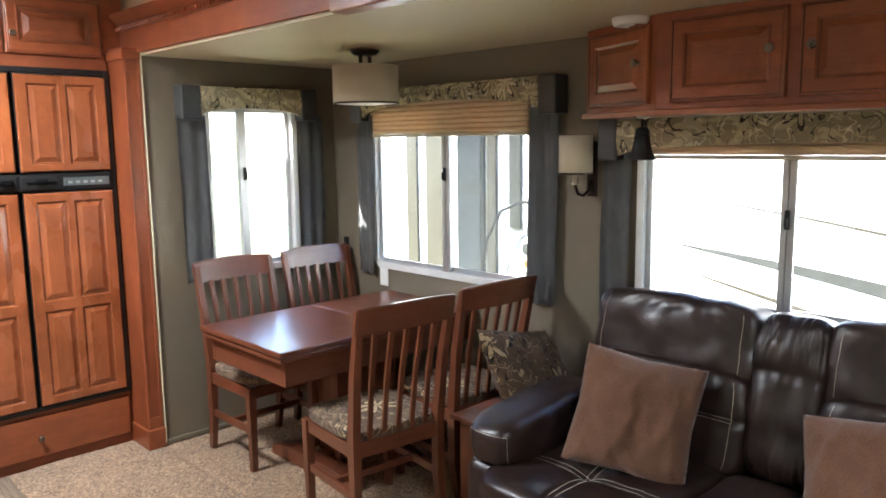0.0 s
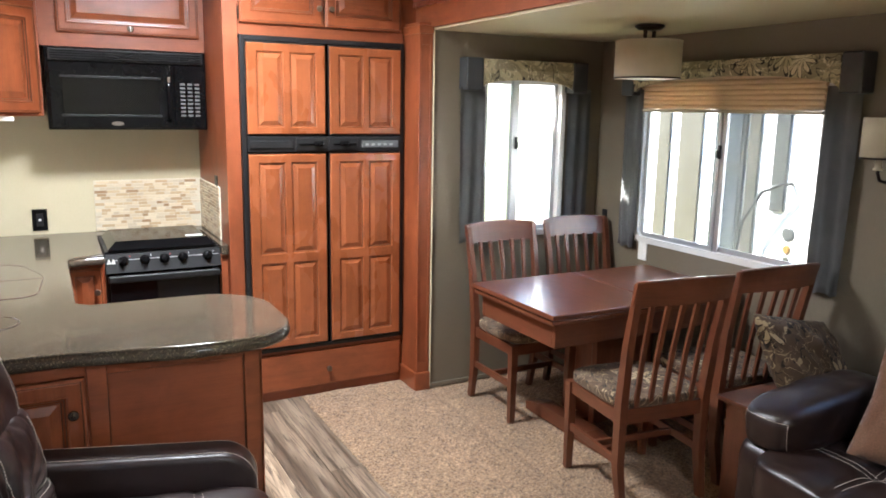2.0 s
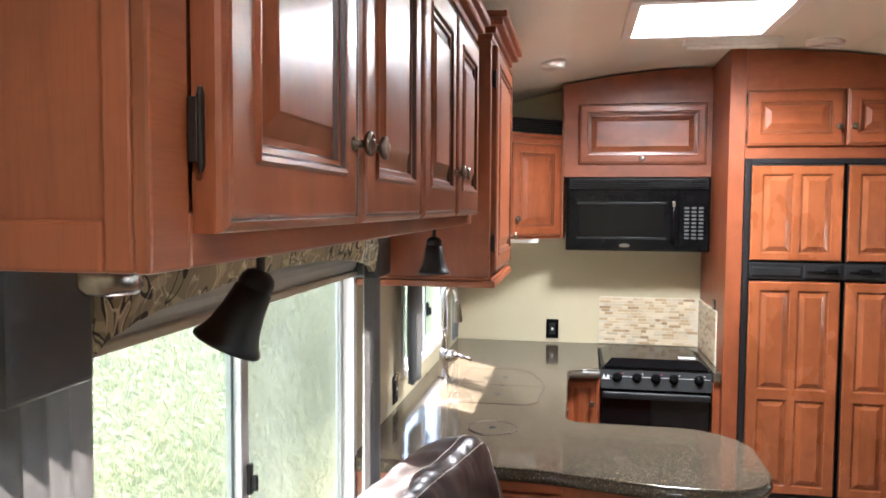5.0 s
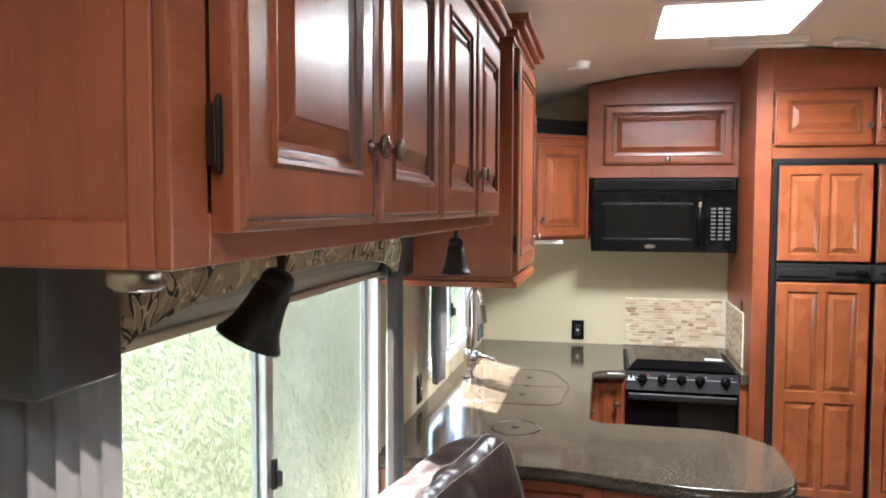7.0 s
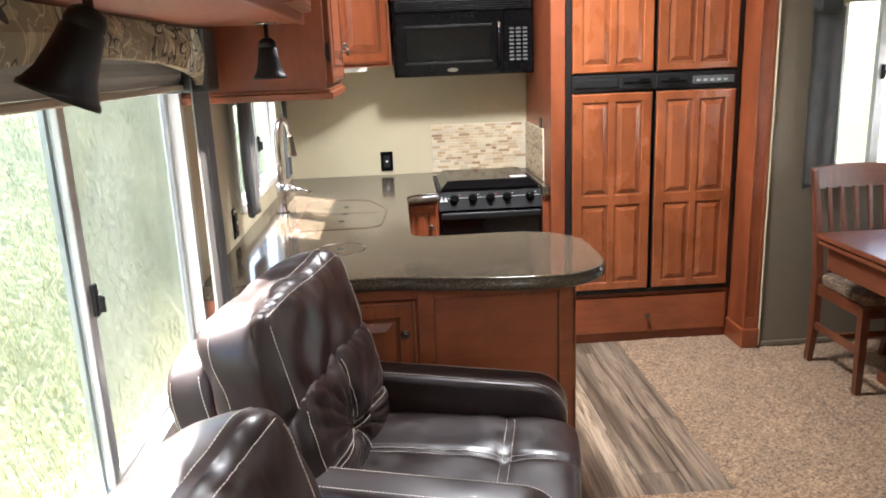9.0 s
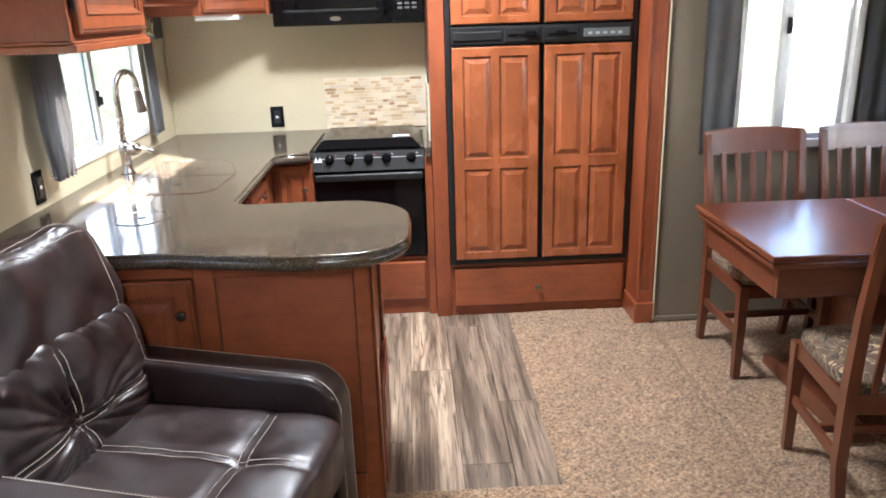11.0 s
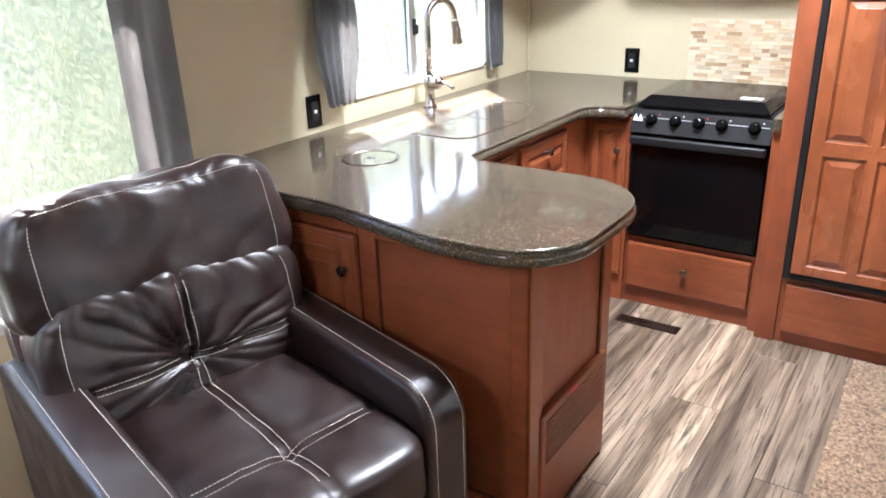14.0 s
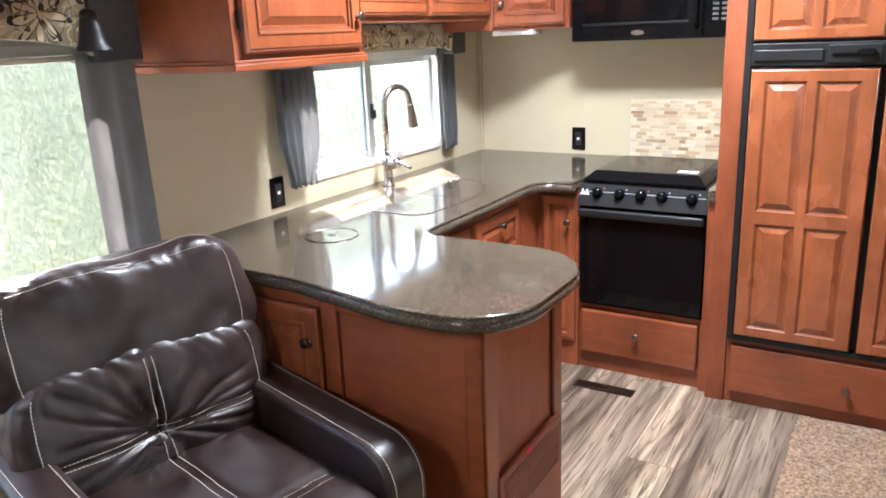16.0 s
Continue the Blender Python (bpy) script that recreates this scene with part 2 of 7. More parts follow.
def glass(name, tint=(0.97, 0.99, 0.98), rough=0.0):
    m, nt, b = material(name)
    b.inputs["Base Color"].default_value = (*tint, 1)
    b.inputs["Transmission Weight"].default_value, b.inputs["Roughness"].default_value, b.inputs["IOR"].default_value = 1.0, rough, 1.05
    return m


def wall_material(name, a, c, rough=0.6, streak=60.0):
    """Papered wall board with a faint linen emboss."""
    m, nt, b = material(name)
    v = coords(nt)
    fine = noise_tex(nt, coords(nt, "Object", (streak * 4, streak * 4, streak)), 1.0, 3)
    big = noise_tex(nt, v, 1.7, 4)
    col = mix(nt, 0.4, ramp(nt, big, [(0.3, a), (0.7, c)]), ramp(nt, fine, [(0.3, a), (0.7, c)]))
    nt.links.new(col, b.inputs["Base Color"])
    b.inputs["Roughness"].default_value = rough
    bump(nt, b, fine, 0.12, 0.001)
    return m


CHERRY = wood("cherry_cabinet_wood", (0.165, 0.041, 0.014), (0.27, 0.073, 0.026), (0.35, 0.107, 0.040), 0.33, 0.25)
GLAZE = plain("dark_glaze", (0.062, 0.019, 0.008), 0.35)
CHERRY_SIDE = wood("cherry_panel_laminate", (0.175, 0.044, 0.016), (0.255, 0.067, 0.024), (0.31, 0.088, 0.034), 0.42, 0.1)
FRIDGE_WOOD = wood("fridge_door_wood", (0.19, 0.052, 0.018), (0.295, 0.086, 0.030), (0.375, 0.122, 0.044), 0.27, 0.5, figure=0.35)
DINING = wood("dining_cherry_wood", (0.073, 0.0225, 0.0115), (0.140, 0.045, 0.0215), (0.20, 0.070, 0.035), 0.30, 0.2)
VINYL = plank_material()
CARPET = carpet_material()
COUNTER = counter_material()
WALL = wall_material("beige_wall_board", (0.50, 0.44, 0.29), (0.56, 0.49, 0.335))
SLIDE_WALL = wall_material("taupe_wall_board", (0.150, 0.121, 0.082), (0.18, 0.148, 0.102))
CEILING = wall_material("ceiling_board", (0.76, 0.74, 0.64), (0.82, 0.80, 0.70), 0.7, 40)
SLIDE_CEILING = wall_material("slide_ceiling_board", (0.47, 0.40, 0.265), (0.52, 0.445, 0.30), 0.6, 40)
LEATHER = leather("brown_leather", (0.014, 0.0075, 0.0066), (0.027, 0.014, 0.0118), 0.35)
THREAD = plain("cream_thread", (0.62, 0.55, 0.47), 0.8)
BLACK = plain("black_gloss_plastic", (0.004, 0.004, 0.0045), 0.11)
BLACK.node_tree.nodes["Principled BSDF"].inputs["Specular IOR Level"].default_value = 0.15
BLACK_MATTE = plain("black_matte_plastic", (0.011, 0.011, 0.0115), 0.42)
BLACK_MATTE.node_tree.nodes["Principled BSDF"].inputs["Specular IOR Level"].default_value = 0.3
OVEN_GLASS = plain("black_oven_glass", (0.003, 0.003, 0.0035), 0.05, bumps=0)
OVEN_GLASS.node_tree.nodes["Principled BSDF"].inputs["Specular IOR Level"].default_value = 0.25
METAL = plain("pewter_metal", (0.22, 0.18, 0.15), 0.28, 1.0)
NICKEL = plain("brushed_nickel", (0.40, 0.36, 0.33), 0.26, 1.0)
BRONZE = plain("dark_bronze", (0.035, 0.026, 0.022), 0.35, 0.7)
WHITE = plain("white_plastic", (0.78, 0.78, 0.76), 0.4)
VINYL_WHITE = plain("white_window_frame", (0.70, 0.70, 0.68), 0.35)
ALU = plain("grey_aluminium", (0.50, 0.51, 0.52), 0.35, 0.6)
GLASS = glass("window_glass")
m, nt, b = material("translucent_acrylic")
b.inputs["Base Color"].default_value, b.inputs["Roughness"].default_value = (0.9, 0.9, 0.88, 1), 0.5
thin = nt.nodes.new("ShaderNodeBsdfTranslucent")
thin.inputs["Color"].default_value = (0.85, 0.86, 0.84, 1)
blend = nt.nodes.new("ShaderNodeMixShader")
blend.inputs[0].default_value = 0.7
nt.links.new(b.outputs[0], blend.inputs[1])
nt.links.new(thin.outputs[0], blend.inputs[2])
nt.links.new(blend.outputs[0], nt.nodes["Material Output"].inputs["Surface"])
ACRYLIC = m
m, nt, b = material("insect_screen_mesh")
b.inputs["Base Color"].default_value, b.inputs["Roughness"].default_value = (0.30, 0.31, 0.29, 1), 0.8
clear = nt.nodes.new("ShaderNodeBsdfTransparent")
blend = nt.nodes.new("ShaderNodeMixShader")
weave = noise_tex(nt, coords(nt), 900, 1)
nt.links.new(ramp(nt, weave, [(0.3, (0.30,) * 3), (0.7, (0.42,) * 3)]), blend.inputs[0])
nt.links.new(clear.outputs[0], blend.inputs[1])
nt.links.new(b.outputs[0], blend.inputs[2])
nt.links.new(blend.outputs[0], nt.nodes["Material Output"].inputs["Surface"])
SCREEN = m
CURTAIN = cloth("charcoal_curtain_cloth", (0.125, 0.130, 0.130), (0.20, 0.206, 0.203))
nt = CURTAIN.node_tree
thin = nt.nodes.new("ShaderNodeBsdfTranslucent")
thin.inputs["Color"].default_value = (0.15, 0.122, 0.112, 1)
blend = nt.nodes.new("ShaderNodeMixShader")
blend.inputs[0].default_value = 0.18
nt.links.new(nt.nodes["Principled BSDF"].outputs[0], blend.inputs[1])
nt.links.new(thin.outputs[0], blend.inputs[2])
nt.links.new(blend.outputs[0], nt.nodes["Material Output"].inputs["Surface"])
PADDED = leather("charcoal_vinyl_padding", (0.032, 0.034, 0.035), (0.052, 0.055, 0.056), 0.42)
VALANCE = floral("leaf_print_cloth", (0.255, 0.22, 0.13), (0.41, 0.345, 0.205), (0.69, 0.60, 0.40), (0.022, 0.020, 0.014), 4.6, (0.56, 0.47, 0.30))
SEAT_CLOTH = floral("leaf_print_seat_cloth", (0.095, 0.058, 0.034), (0.135, 0.088, 0.052), (0.44, 0.33, 0.19), (0.018, 0.013, 0.010), 3.8)
SUEDE = cloth("brown_suede_cloth", (0.088, 0.038, 0.019), (0.17, 0.081, 0.045), 0.95, 160, 0.25)
SHADE_CLOTH = cloth("linen_lamp_shade", (0.40, 0.34, 0.24), (0.52, 0.45, 0.33), 0.9, 500)
PLEAT = cloth("oatmeal_pleated_shade", (0.50, 0.38, 0.25), (0.60, 0.47, 0.33), 0.9, 700)
nt = PLEAT.node_tree
thin = nt.nodes.new("ShaderNodeBsdfTranslucent")
thin.inputs["Color"].default_value = (0.62, 0.44, 0.27, 1)
blend = nt.nodes.new("ShaderNodeMixShader")
blend.inputs[0].default_value = 0.4
nt.links.new(nt.nodes["Principled BSDF"].outputs[0], blend.inputs[1])
nt.links.new(thin.outputs[0], blend.inputs[2])
nt.links.new(blend.outputs[0], nt.nodes["Material Output"].inputs["Surface"])
ROLLER = cloth("grey_roller_shade", (0.33, 0.32, 0.28), (0.40, 0.39, 0.35), 0.9, 700)
TILES = tile_material("mosaic_tile", [(0.0, (0.32, 0.20, 0.11)), (0.16, (0.50, 0.36, 0.215)), (0.4, (0.62, 0.50, 0.335)), (0.7, (0.70, 0.61, 0.46)), (0.87, (0.48, 0.40, 0.295)), (1.0, (0.66, 0.56, 0.42))])
RAIL = plain("beige_rail", (0.40, 0.34, 0.25), 0.5)
GROUT = plain("pale_grout", (0.60, 0.54, 0.43), 0.85)
GREY_WALL = wall_material("plain_closing_wall", (0.46, 0.41, 0.28), (0.52, 0.46, 0.32))

# ---------------------------------------------------------------- mesh helpers
PLACE = {}


def finish(bm, smooth=False):
    """Gives metre-scaled UVs whose V runs along the mesh's longest side."""
    uv = bm.loops.layers.uv.verify()
    bm.normal_update()
    lo = [min(v.co[i] for v in bm.verts) for i in range(3)]
    hi = [max(v.co[i] for v in bm.verts) for i in range(3)]
    order = sorted(range(3), key=lambda i: hi[i] - lo[i])
    for f in bm.faces:
        f.smooth = smooth
        n = [abs(c) for c in f.normal]
        axis = n.index(max(n))
        a, b = [i for i in order if i != axis]
        for loop in f.loops:
            loop[uv].uv = (loop.vert.co[a], loop.vert.co[b])


def part(name, bm, mats, parent=None, label="", smooth=False):
    """Links a bmesh as one mesh object under a thing or a part."""
    finish(bm, smooth)
    me = bpy.data.meshes.new(name)
    bm.to_mesh(me)
    bm.free()
    for m in (mats if isinstance(mats, (list, tuple)) else [mats]):
        me.materials.append(m)
    ob = new(name, me)
    if parent is not None:
        ob.parent = parent
        ob.matrix_parent_inverse = PLACE.get(parent.name, Matrix()).inverted()
    if label:
        tagged(ob, label)
    return ob


def thing(name, base, label, category, group="", kind=""):
    ob = new(name)
    ob.empty_display_size = 0.1
    ob.matrix_basis = Matrix.Translation(base)
    PLACE[ob.name] = Matrix.Translation(base)
    return tagged(ob, label, category, group, kind)


def add_box(bm, x0, x1, y0, y1, z0, z1, bevel=0.0, seg=2, mat=0, m=None):
    pts = [(x, y, z) for x in (x0, x1) for y in (y0, y1) for z in (z0, z1)]
    vs = [bm.verts.new(m @ Vector(p) if m else p) for p in pts]
    faces = []
    for q in ((0, 1, 3, 2), (4, 6, 7, 5), (0, 4, 5, 1), (2, 3, 7, 6), (0, 2, 6, 4), (1, 5, 7, 3)):
        f = bm.faces.new([vs[i] for i in q])
        f.material_index = mat
        faces.append(f)
    if bevel:
        edges = list({e for f in faces for e in f.edges})
        bmesh.ops.bevel(bm, geom=edges, offset=bevel, segments=seg, affect="EDGES", profile=0.5, clamp_overlap=True, material=mat)
    return bm


def box(name, x0, x1, y0, y1, z0, z1, mats, parent=None, bevel=0.003, label="", seg=2):
    bm = bmesh.new()
    add_box(bm, x0, x1, y0, y1, z0, z1, bevel, seg)
    return part(name, bm, mats, parent, label)


def structure(ob, label, category):
    return tagged(ob, label, category, "", "structure")


def add_lathe(bm, profile, m=None, segs=20, mat=0):
    """Turns (radius, height) pairs about z."""
    m = m or Matrix()
    rings = []
    for r, h in profile:
        if r < 1e-6:
            rings.append([bm.verts.new(m @ Vector((0, 0, h)))])
        else:
            rings.append([bm.verts.new(m @ Vector((r * math.cos(2 * math.pi * i / segs), r * math.sin(2 * math.pi * i / segs), h))) for i in range(segs)])
    for a, b in zip(rings, rings[1:]):
        for i in range(segs):
            j = (i + 1) % segs
            if len(a) == 1 and len(b) > 1:
                f = bm.faces.new((a[0], b[j], b[i]))
            elif len(b) == 1 and len(a) > 1:
                f = bm.faces.new((a[i], a[j], b[0]))
            elif len(a) > 1:
                f = bm.faces.new((a[i], a[j], b[j], b[i]))
            else:
                continue
            f.material_index = mat
    return bm


def add_tube(bm, pts, radius, segs=10, mat=0, closed=False):
    """A round tube along points; radius may be a list."""
    pts = [Vector(p) for p in pts]
    n = len(pts)
    rings = []
    side = None
    for i, p in enumerate(pts):
        a, b = (pts[i - 1], pts[(i + 1) % n]) if closed else (pts[max(0, i - 1)], pts[min(n - 1, i + 1)])
        t = (b - a).normalized()
        if side is None:
            side = t.orthogonal().normalized()
        side = (side - t * side.dot(t)).normalized()
        up = t.cross(side)
        r = radius[i] if isinstance(radius, (list, tuple)) else radius
        rings.append([bm.verts.new(p + side * (r * math.cos(2 * math.pi * k / segs)) + up * (r * math.sin(2 * math.pi * k / segs))) for k in range(segs)])
    for i in range(n if closed else n - 1):
        a, b = rings[i], rings[(i + 1) % n]
        for k in range(segs):
            bm.faces.new((a[k], a[(k + 1) % segs], b[(k + 1) % segs], b[k])).material_index = mat
    if not closed:
        bm.faces.new(rings[0][::-1]).material_index = mat
        bm.faces.new(rings[-1]).material_index = mat
    return bm


def add_sweep(bm, pts, wx, wy, mat=0):
    """A bar of rectangular section (wx by wy, level) along rising points."""
    rings = []
    for i, p in enumerate(pts):
        sx = wx[i] if isinstance(wx, (list, tuple)) else wx
        sy = wy[i] if isinstance(wy, (list, tuple)) else wy
        rings.append([bm.verts.new((p[0] + a * sx / 2, p[1] + b * sy / 2, p[2])) for a, b in ((-1, -1), (1, -1), (1, 1), (-1, 1))])
    for a, b in zip(rings, rings[1:]):
        for k in range(4):
            bm.faces.new((a[k], a[(k + 1) % 4], b[(k + 1) % 4], b[k])).material_index = mat
    bm.faces.new(rings[0][::-1])
    bm.faces.new(rings[-1])
    return bm


def soften(bm, width=0.003, seg=2):
    bmesh.ops.bevel(bm, geom=[e for e in bm.edges if e.is_manifold and e.calc_face_angle(0) > 0.5], offset=width, segments=seg, affect="EDGES", clamp_overlap=True)
    return bm


def add_outline(bm, pts, z0, z1, bevel=0.0, seg=3, mat=0):
    """A level slab with the outline pts (counter-clockwise)."""
    lo = [bm.verts.new((x, y, z0)) for x, y in pts]
    hi = [bm.verts.new((x, y, z1)) for x, y in pts]
    top, bottom = bm.faces.new(hi), bm.faces.new(lo[::-1])
    for i in range(len(pts)):
        j = (i + 1) % len(pts)
        bm.faces.new((lo[i], lo[j], hi[j], hi[i]))
    if bevel:
        edges = list(top.edges) + list(bottom.edges)
        bmesh.ops.bevel(bm, geom=edges, offset=bevel, segments=seg, affect="EDGES", profile=0.5, clamp_overlap=True)
    for f in bm.faces:
        f.material_index = mat
    return bm


def add_prism_y(bm, pts, y0, y1):
    """A block with the outline pts (x, z) from y0 to y1."""
    a, b = [bm.verts.new((x, y0, z)) for x, z in pts], [bm.verts.new((x, y1, z)) for x, z in pts]
    bm.faces.new(a)
    bm.faces.new(b[::-1])
    for i in range(len(pts)):
        j = (i + 1) % len(pts)
        bm.faces.new((a[i], b[i], b[j], a[j]))
    bmesh.ops.recalc_face_normals(bm, faces=bm.faces)
    return bm


def rounded(corners, steps=8):
    """An outline through (x, y, radius) corners, rounded."""
    out = []
    n = len(corners)
    for i, (x, y, r) in enumerate(corners):
        p, a, b = Vector((x, y)), Vector(corners[i - 1][:2]), Vector(corners[(i + 1) % n][:2])
        if r <= 0:
            out.append((x, y))
            continue
        u, v = (a - p).normalized(), (b - p).normalized()
        half = u.angle(v) / 2
        d = r / math.tan(half)
        centre = p + (u + v).normalized() * (r / math.sin(half))
        s, e = p + u * d - centre, p + v * d - centre
        turn = s.angle_signed(e)
        for k in range(steps + 1):
            q = Matrix.Rotation(-turn * k / steps, 2) @ s
            out.append((centre.x + q.x, centre.y + q.y))
    return out


RAISED = [(0.0, 0.0, 0), (0.003, -0.004, 0), (0.006, -0.005, 0), (0.008, -0.009, 1), (0.012, -0.009, 0), (0.031, -0.001, 0), (0.034, 0.0005, 0)]
MOULDED = [(0.0, 0.0, 0), (0.004, 0.004, 0), (0.009, 0.003, 0), (0.012, -0.003, 1), (0.018, -0.004, 0), (0.021, -0.010, 1), (0.028, -0.010, 0), (0.050, -0.001, 0), (0.053, 0.001, 0)]


def add_door(bm, w, h, t, cols, rows, profile, m, edge=0.006, beaded=True):
    """A panelled door w by h, back on the plane y = 0 and front at y = -t, with raised panels in the cells cols x rows."""
    def ring(x0, x1, z0, z1, y):
        return [bm.verts.new(m @ Vector(p)) for p in ((x0, y, z0), (x1, y, z0), (x1, y, z1), (x0, y, z1))]

    def wrap(a, b, mat=0):
        for k in range(4):
            bm.faces.new((a[k], a[(k + 1) % 4], b[(k + 1) % 4], b[k])).material_index = mat

    last = ring(0, w, 0, h, 0)
    bm.faces.new(last[::-1])
    rim = [(0, -t + edge * 1.3, 0), (edge * 0.3, -t + edge * 0.5, 0), (edge, -t, 0)]
    if beaded:
        rim += [(edge + 0.003, -t - 0.0005, 0), (edge + 0.004, -t + 0.002, 1), (edge + 0.006, -t + 0.002, 1), (edge + 0.009, -t, 0)]
        edge += 0.009
    for d, y, dark in rim:
        b = ring(d, w - d, d, h - d, y)
        wrap(last, b, dark)
        last = b
    xs, zs = [edge] + [v for c in cols for v in c] + [w - edge], [edge] + [v for r in rows for v in r] + [h - edge]
    for i in range(len(xs) - 1):
        for j in range(len(zs) - 1):
            a = ring(xs[i], xs[i + 1], zs[j], zs[j + 1], -t)
            if i % 2 and j % 2:
                room = min(xs[i + 1] - xs[i], zs[j + 1] - zs[j]) / 2 - 0.01
                last = a
                for inset, out, dark in profile[1:]:
                    d = min(inset, room)
                    b = ring(xs[i] + d, xs[i + 1] - d, zs[j] + d, zs[j + 1] - d, -t - out)
                    wrap(last, b, dark)
                    last = b
                bm.faces.new(last)
            else:
                bm.faces.new(a)
    bmesh.ops.remove_doubles(bm, verts=list(bm.verts), dist=1e-5)
    return bm


def add_knob(bm, m, mat=0, r=0.016):
    add_lathe(bm, [(0.0, 0.0), (0.009, 0.0), (0.009, 0.002), (0.005, 0.004), (0.005, 0.013), (r * 0.75, 0.016), (r, 0.020), (r * 0.97, 0.024), (r * 0.7, 0.026), (r * 0.6, 0.025), (r * 0.35, 0.0275), (0.0, 0.028)], m, 16, mat)


def knob(parent, m, label="pewter knob"):
    bm = bmesh.new()
    add_knob(bm, m)
    return part("knob", bm, METAL, parent, label, True)


def door(parent, w, h, m, knob_at=None, profile=MOULDED, stile=0.05, name="door", mats=None, t=0.02, cols=None, rows=None, label=""):
    """A cabinet door: m takes its lower left back corner; the front looks along local -y."""
    bm = bmesh.new()
    add_door(bm, w, h, t, cols or [(stile, w - stile)], rows or [(stile, h - stile)], profile, m, beaded=cols is None)
    ob = part(name, bm, mats or [CHERRY, GLAZE], parent, label)
    if knob_at:
        knob(ob, m @ Matrix.Translation((knob_at[0], -t, knob_at[1])) @ pose(0, 0, 0, 90))
    return ob


def hinge(parent, m):
    bm = bmesh.new()
    add_box(bm, -0.0035, 0.0035, -0.009, 0.0, -0.026, 0.026, 0.0015, m=m)
    add_lathe(bm, [(0.0, -0.034), (0.002, -0.033), (0.0035, -0.027), (0.0035, 0.027), (0.002, 0.033), (0.0, 0.034)], m @ Matrix.Translation((0, -0.010, 0)), 10)
    return part("hinge", bm, BRONZE, parent, "dark bronze hinge")


def add_cushion(bm, size, power, steps=26, wave=0.006, tuft=None, seams=(), front=1, seed=0.0, m=None, mat=0, gather=None):
    """A stuffed rounded block; tuft pulls in the front face's middle, seams are grooves on it at u or v. Returns the surface as a function."""
    half = [s / 2 for s in size]
    m = m or Matrix()
    a, b = [i for i in range(3) if i != front]

    def at(c):
        norm = sum(abs(k) ** power for k in c) ** (-1.0 / power)
        p = Vector([c[i] * norm * half[i] for i in range(3)])
        d = noise.noise(p * 9 + Vector((seed, 0, 0))) * wave + noise.noise(p * 17 + Vector((0, seed, 0))) * wave * 0.12
        push = Vector(c).normalized() * d
        if abs(c[front]) > 0.75 and tuft and c[front] * tuft[3] > 0:
            u, v = c[a] - tuft[0], c[b] - tuft[1]
            r = math.hypot(u * half[a], v * half[b])
            ang = math.atan2(v, u)
            fold = math.sin(10 * ang + 2.2 * math.sin(3 * ang) + seed + 1.2 * noise.noise(Vector((u * 2, v * 2, seed))))
            depth = tuft[2] * math.exp(-(r / 0.05) ** 2) + (0.019 if tuft[2] > 0.02 else 0.002) * math.exp(-r / 0.17) * math.exp(-(fold / 0.6) ** 2)
            push[front] -= tuft[3] * depth
        if gather and c[front] * gather[1] > 0.7:
            reach = max(0.0, abs(c[b]) - 0.15) / 0.85
            fold = math.sin(c[a] * 16 + 5 * noise.noise(Vector((c[a] * 2.5, c[b] * 1.2, seed))) + seed)
            push[front] -= gather[1] * gather[0] * reach * math.exp(-(fold / 0.5) ** 2)
        for axis, where, sign in seams:
            if c[front] * sign > 0.75:
                away = (c[axis] - where) * half[axis]
                push[front] -= sign * 0.010 * math.exp(-(away / 0.012) ** 2)
                push[front] -= sign * 0.004 * math.exp(-abs(away) / 0.03) * (0.5 + 0.5 * math.sin(c[a if axis == b else b] * 17 + 5 * noise.noise(Vector((c[a], c[b], seed)) * 3)))
        return m @ (p + push)

    seen = {}

    def vert(c):
        key = tuple(round(k, 4) for k in c)
        if key not in seen:
            seen[key] = bm.verts.new(at(c))
        return seen[key]
    for axis in range(3):
        u, v = [i for i in range(3) if i != axis]
        for s in (-1, 1):
            for i in range(steps):
                for j in range(steps):
                    q = []
                    for di, dj in ((0, 0), (1, 0), (1, 1), (0, 1)):
                        c = [0, 0, 0]
                        c[axis], c[u], c[v] = s, -1 + 2 * (i + di) / steps, -1 + 2 * (j + dj) / steps
                        q.append(vert(c))
                    if (s > 0) == (axis == 1):
                        q.reverse()
                    bm.faces.new(q).material_index = mat
    return at


def add_stitch(bm, pts, r=0.0010, step=0.0095, fill=0.7):
    """A row of short thread stitches along a line of points."""
    pts = [Vector(p) for p in pts]
    dist = [0.0]
    for p, q in zip(pts, pts[1:]):
        dist.append(dist[-1] + (q - p).length)

    def at(d):
        for i in range(len(pts) - 1):
            if dist[i + 1] >= d:
                k = (d - dist[i]) / max(1e-9, dist[i + 1] - dist[i])
                return pts[i].lerp(pts[i + 1], k)
        return pts[-1]
    d = 0.0
    while d + step * fill < dist[-1]:
        add_tube(bm, [at(d), at(d + step * fill)], r, 4)
        d += step


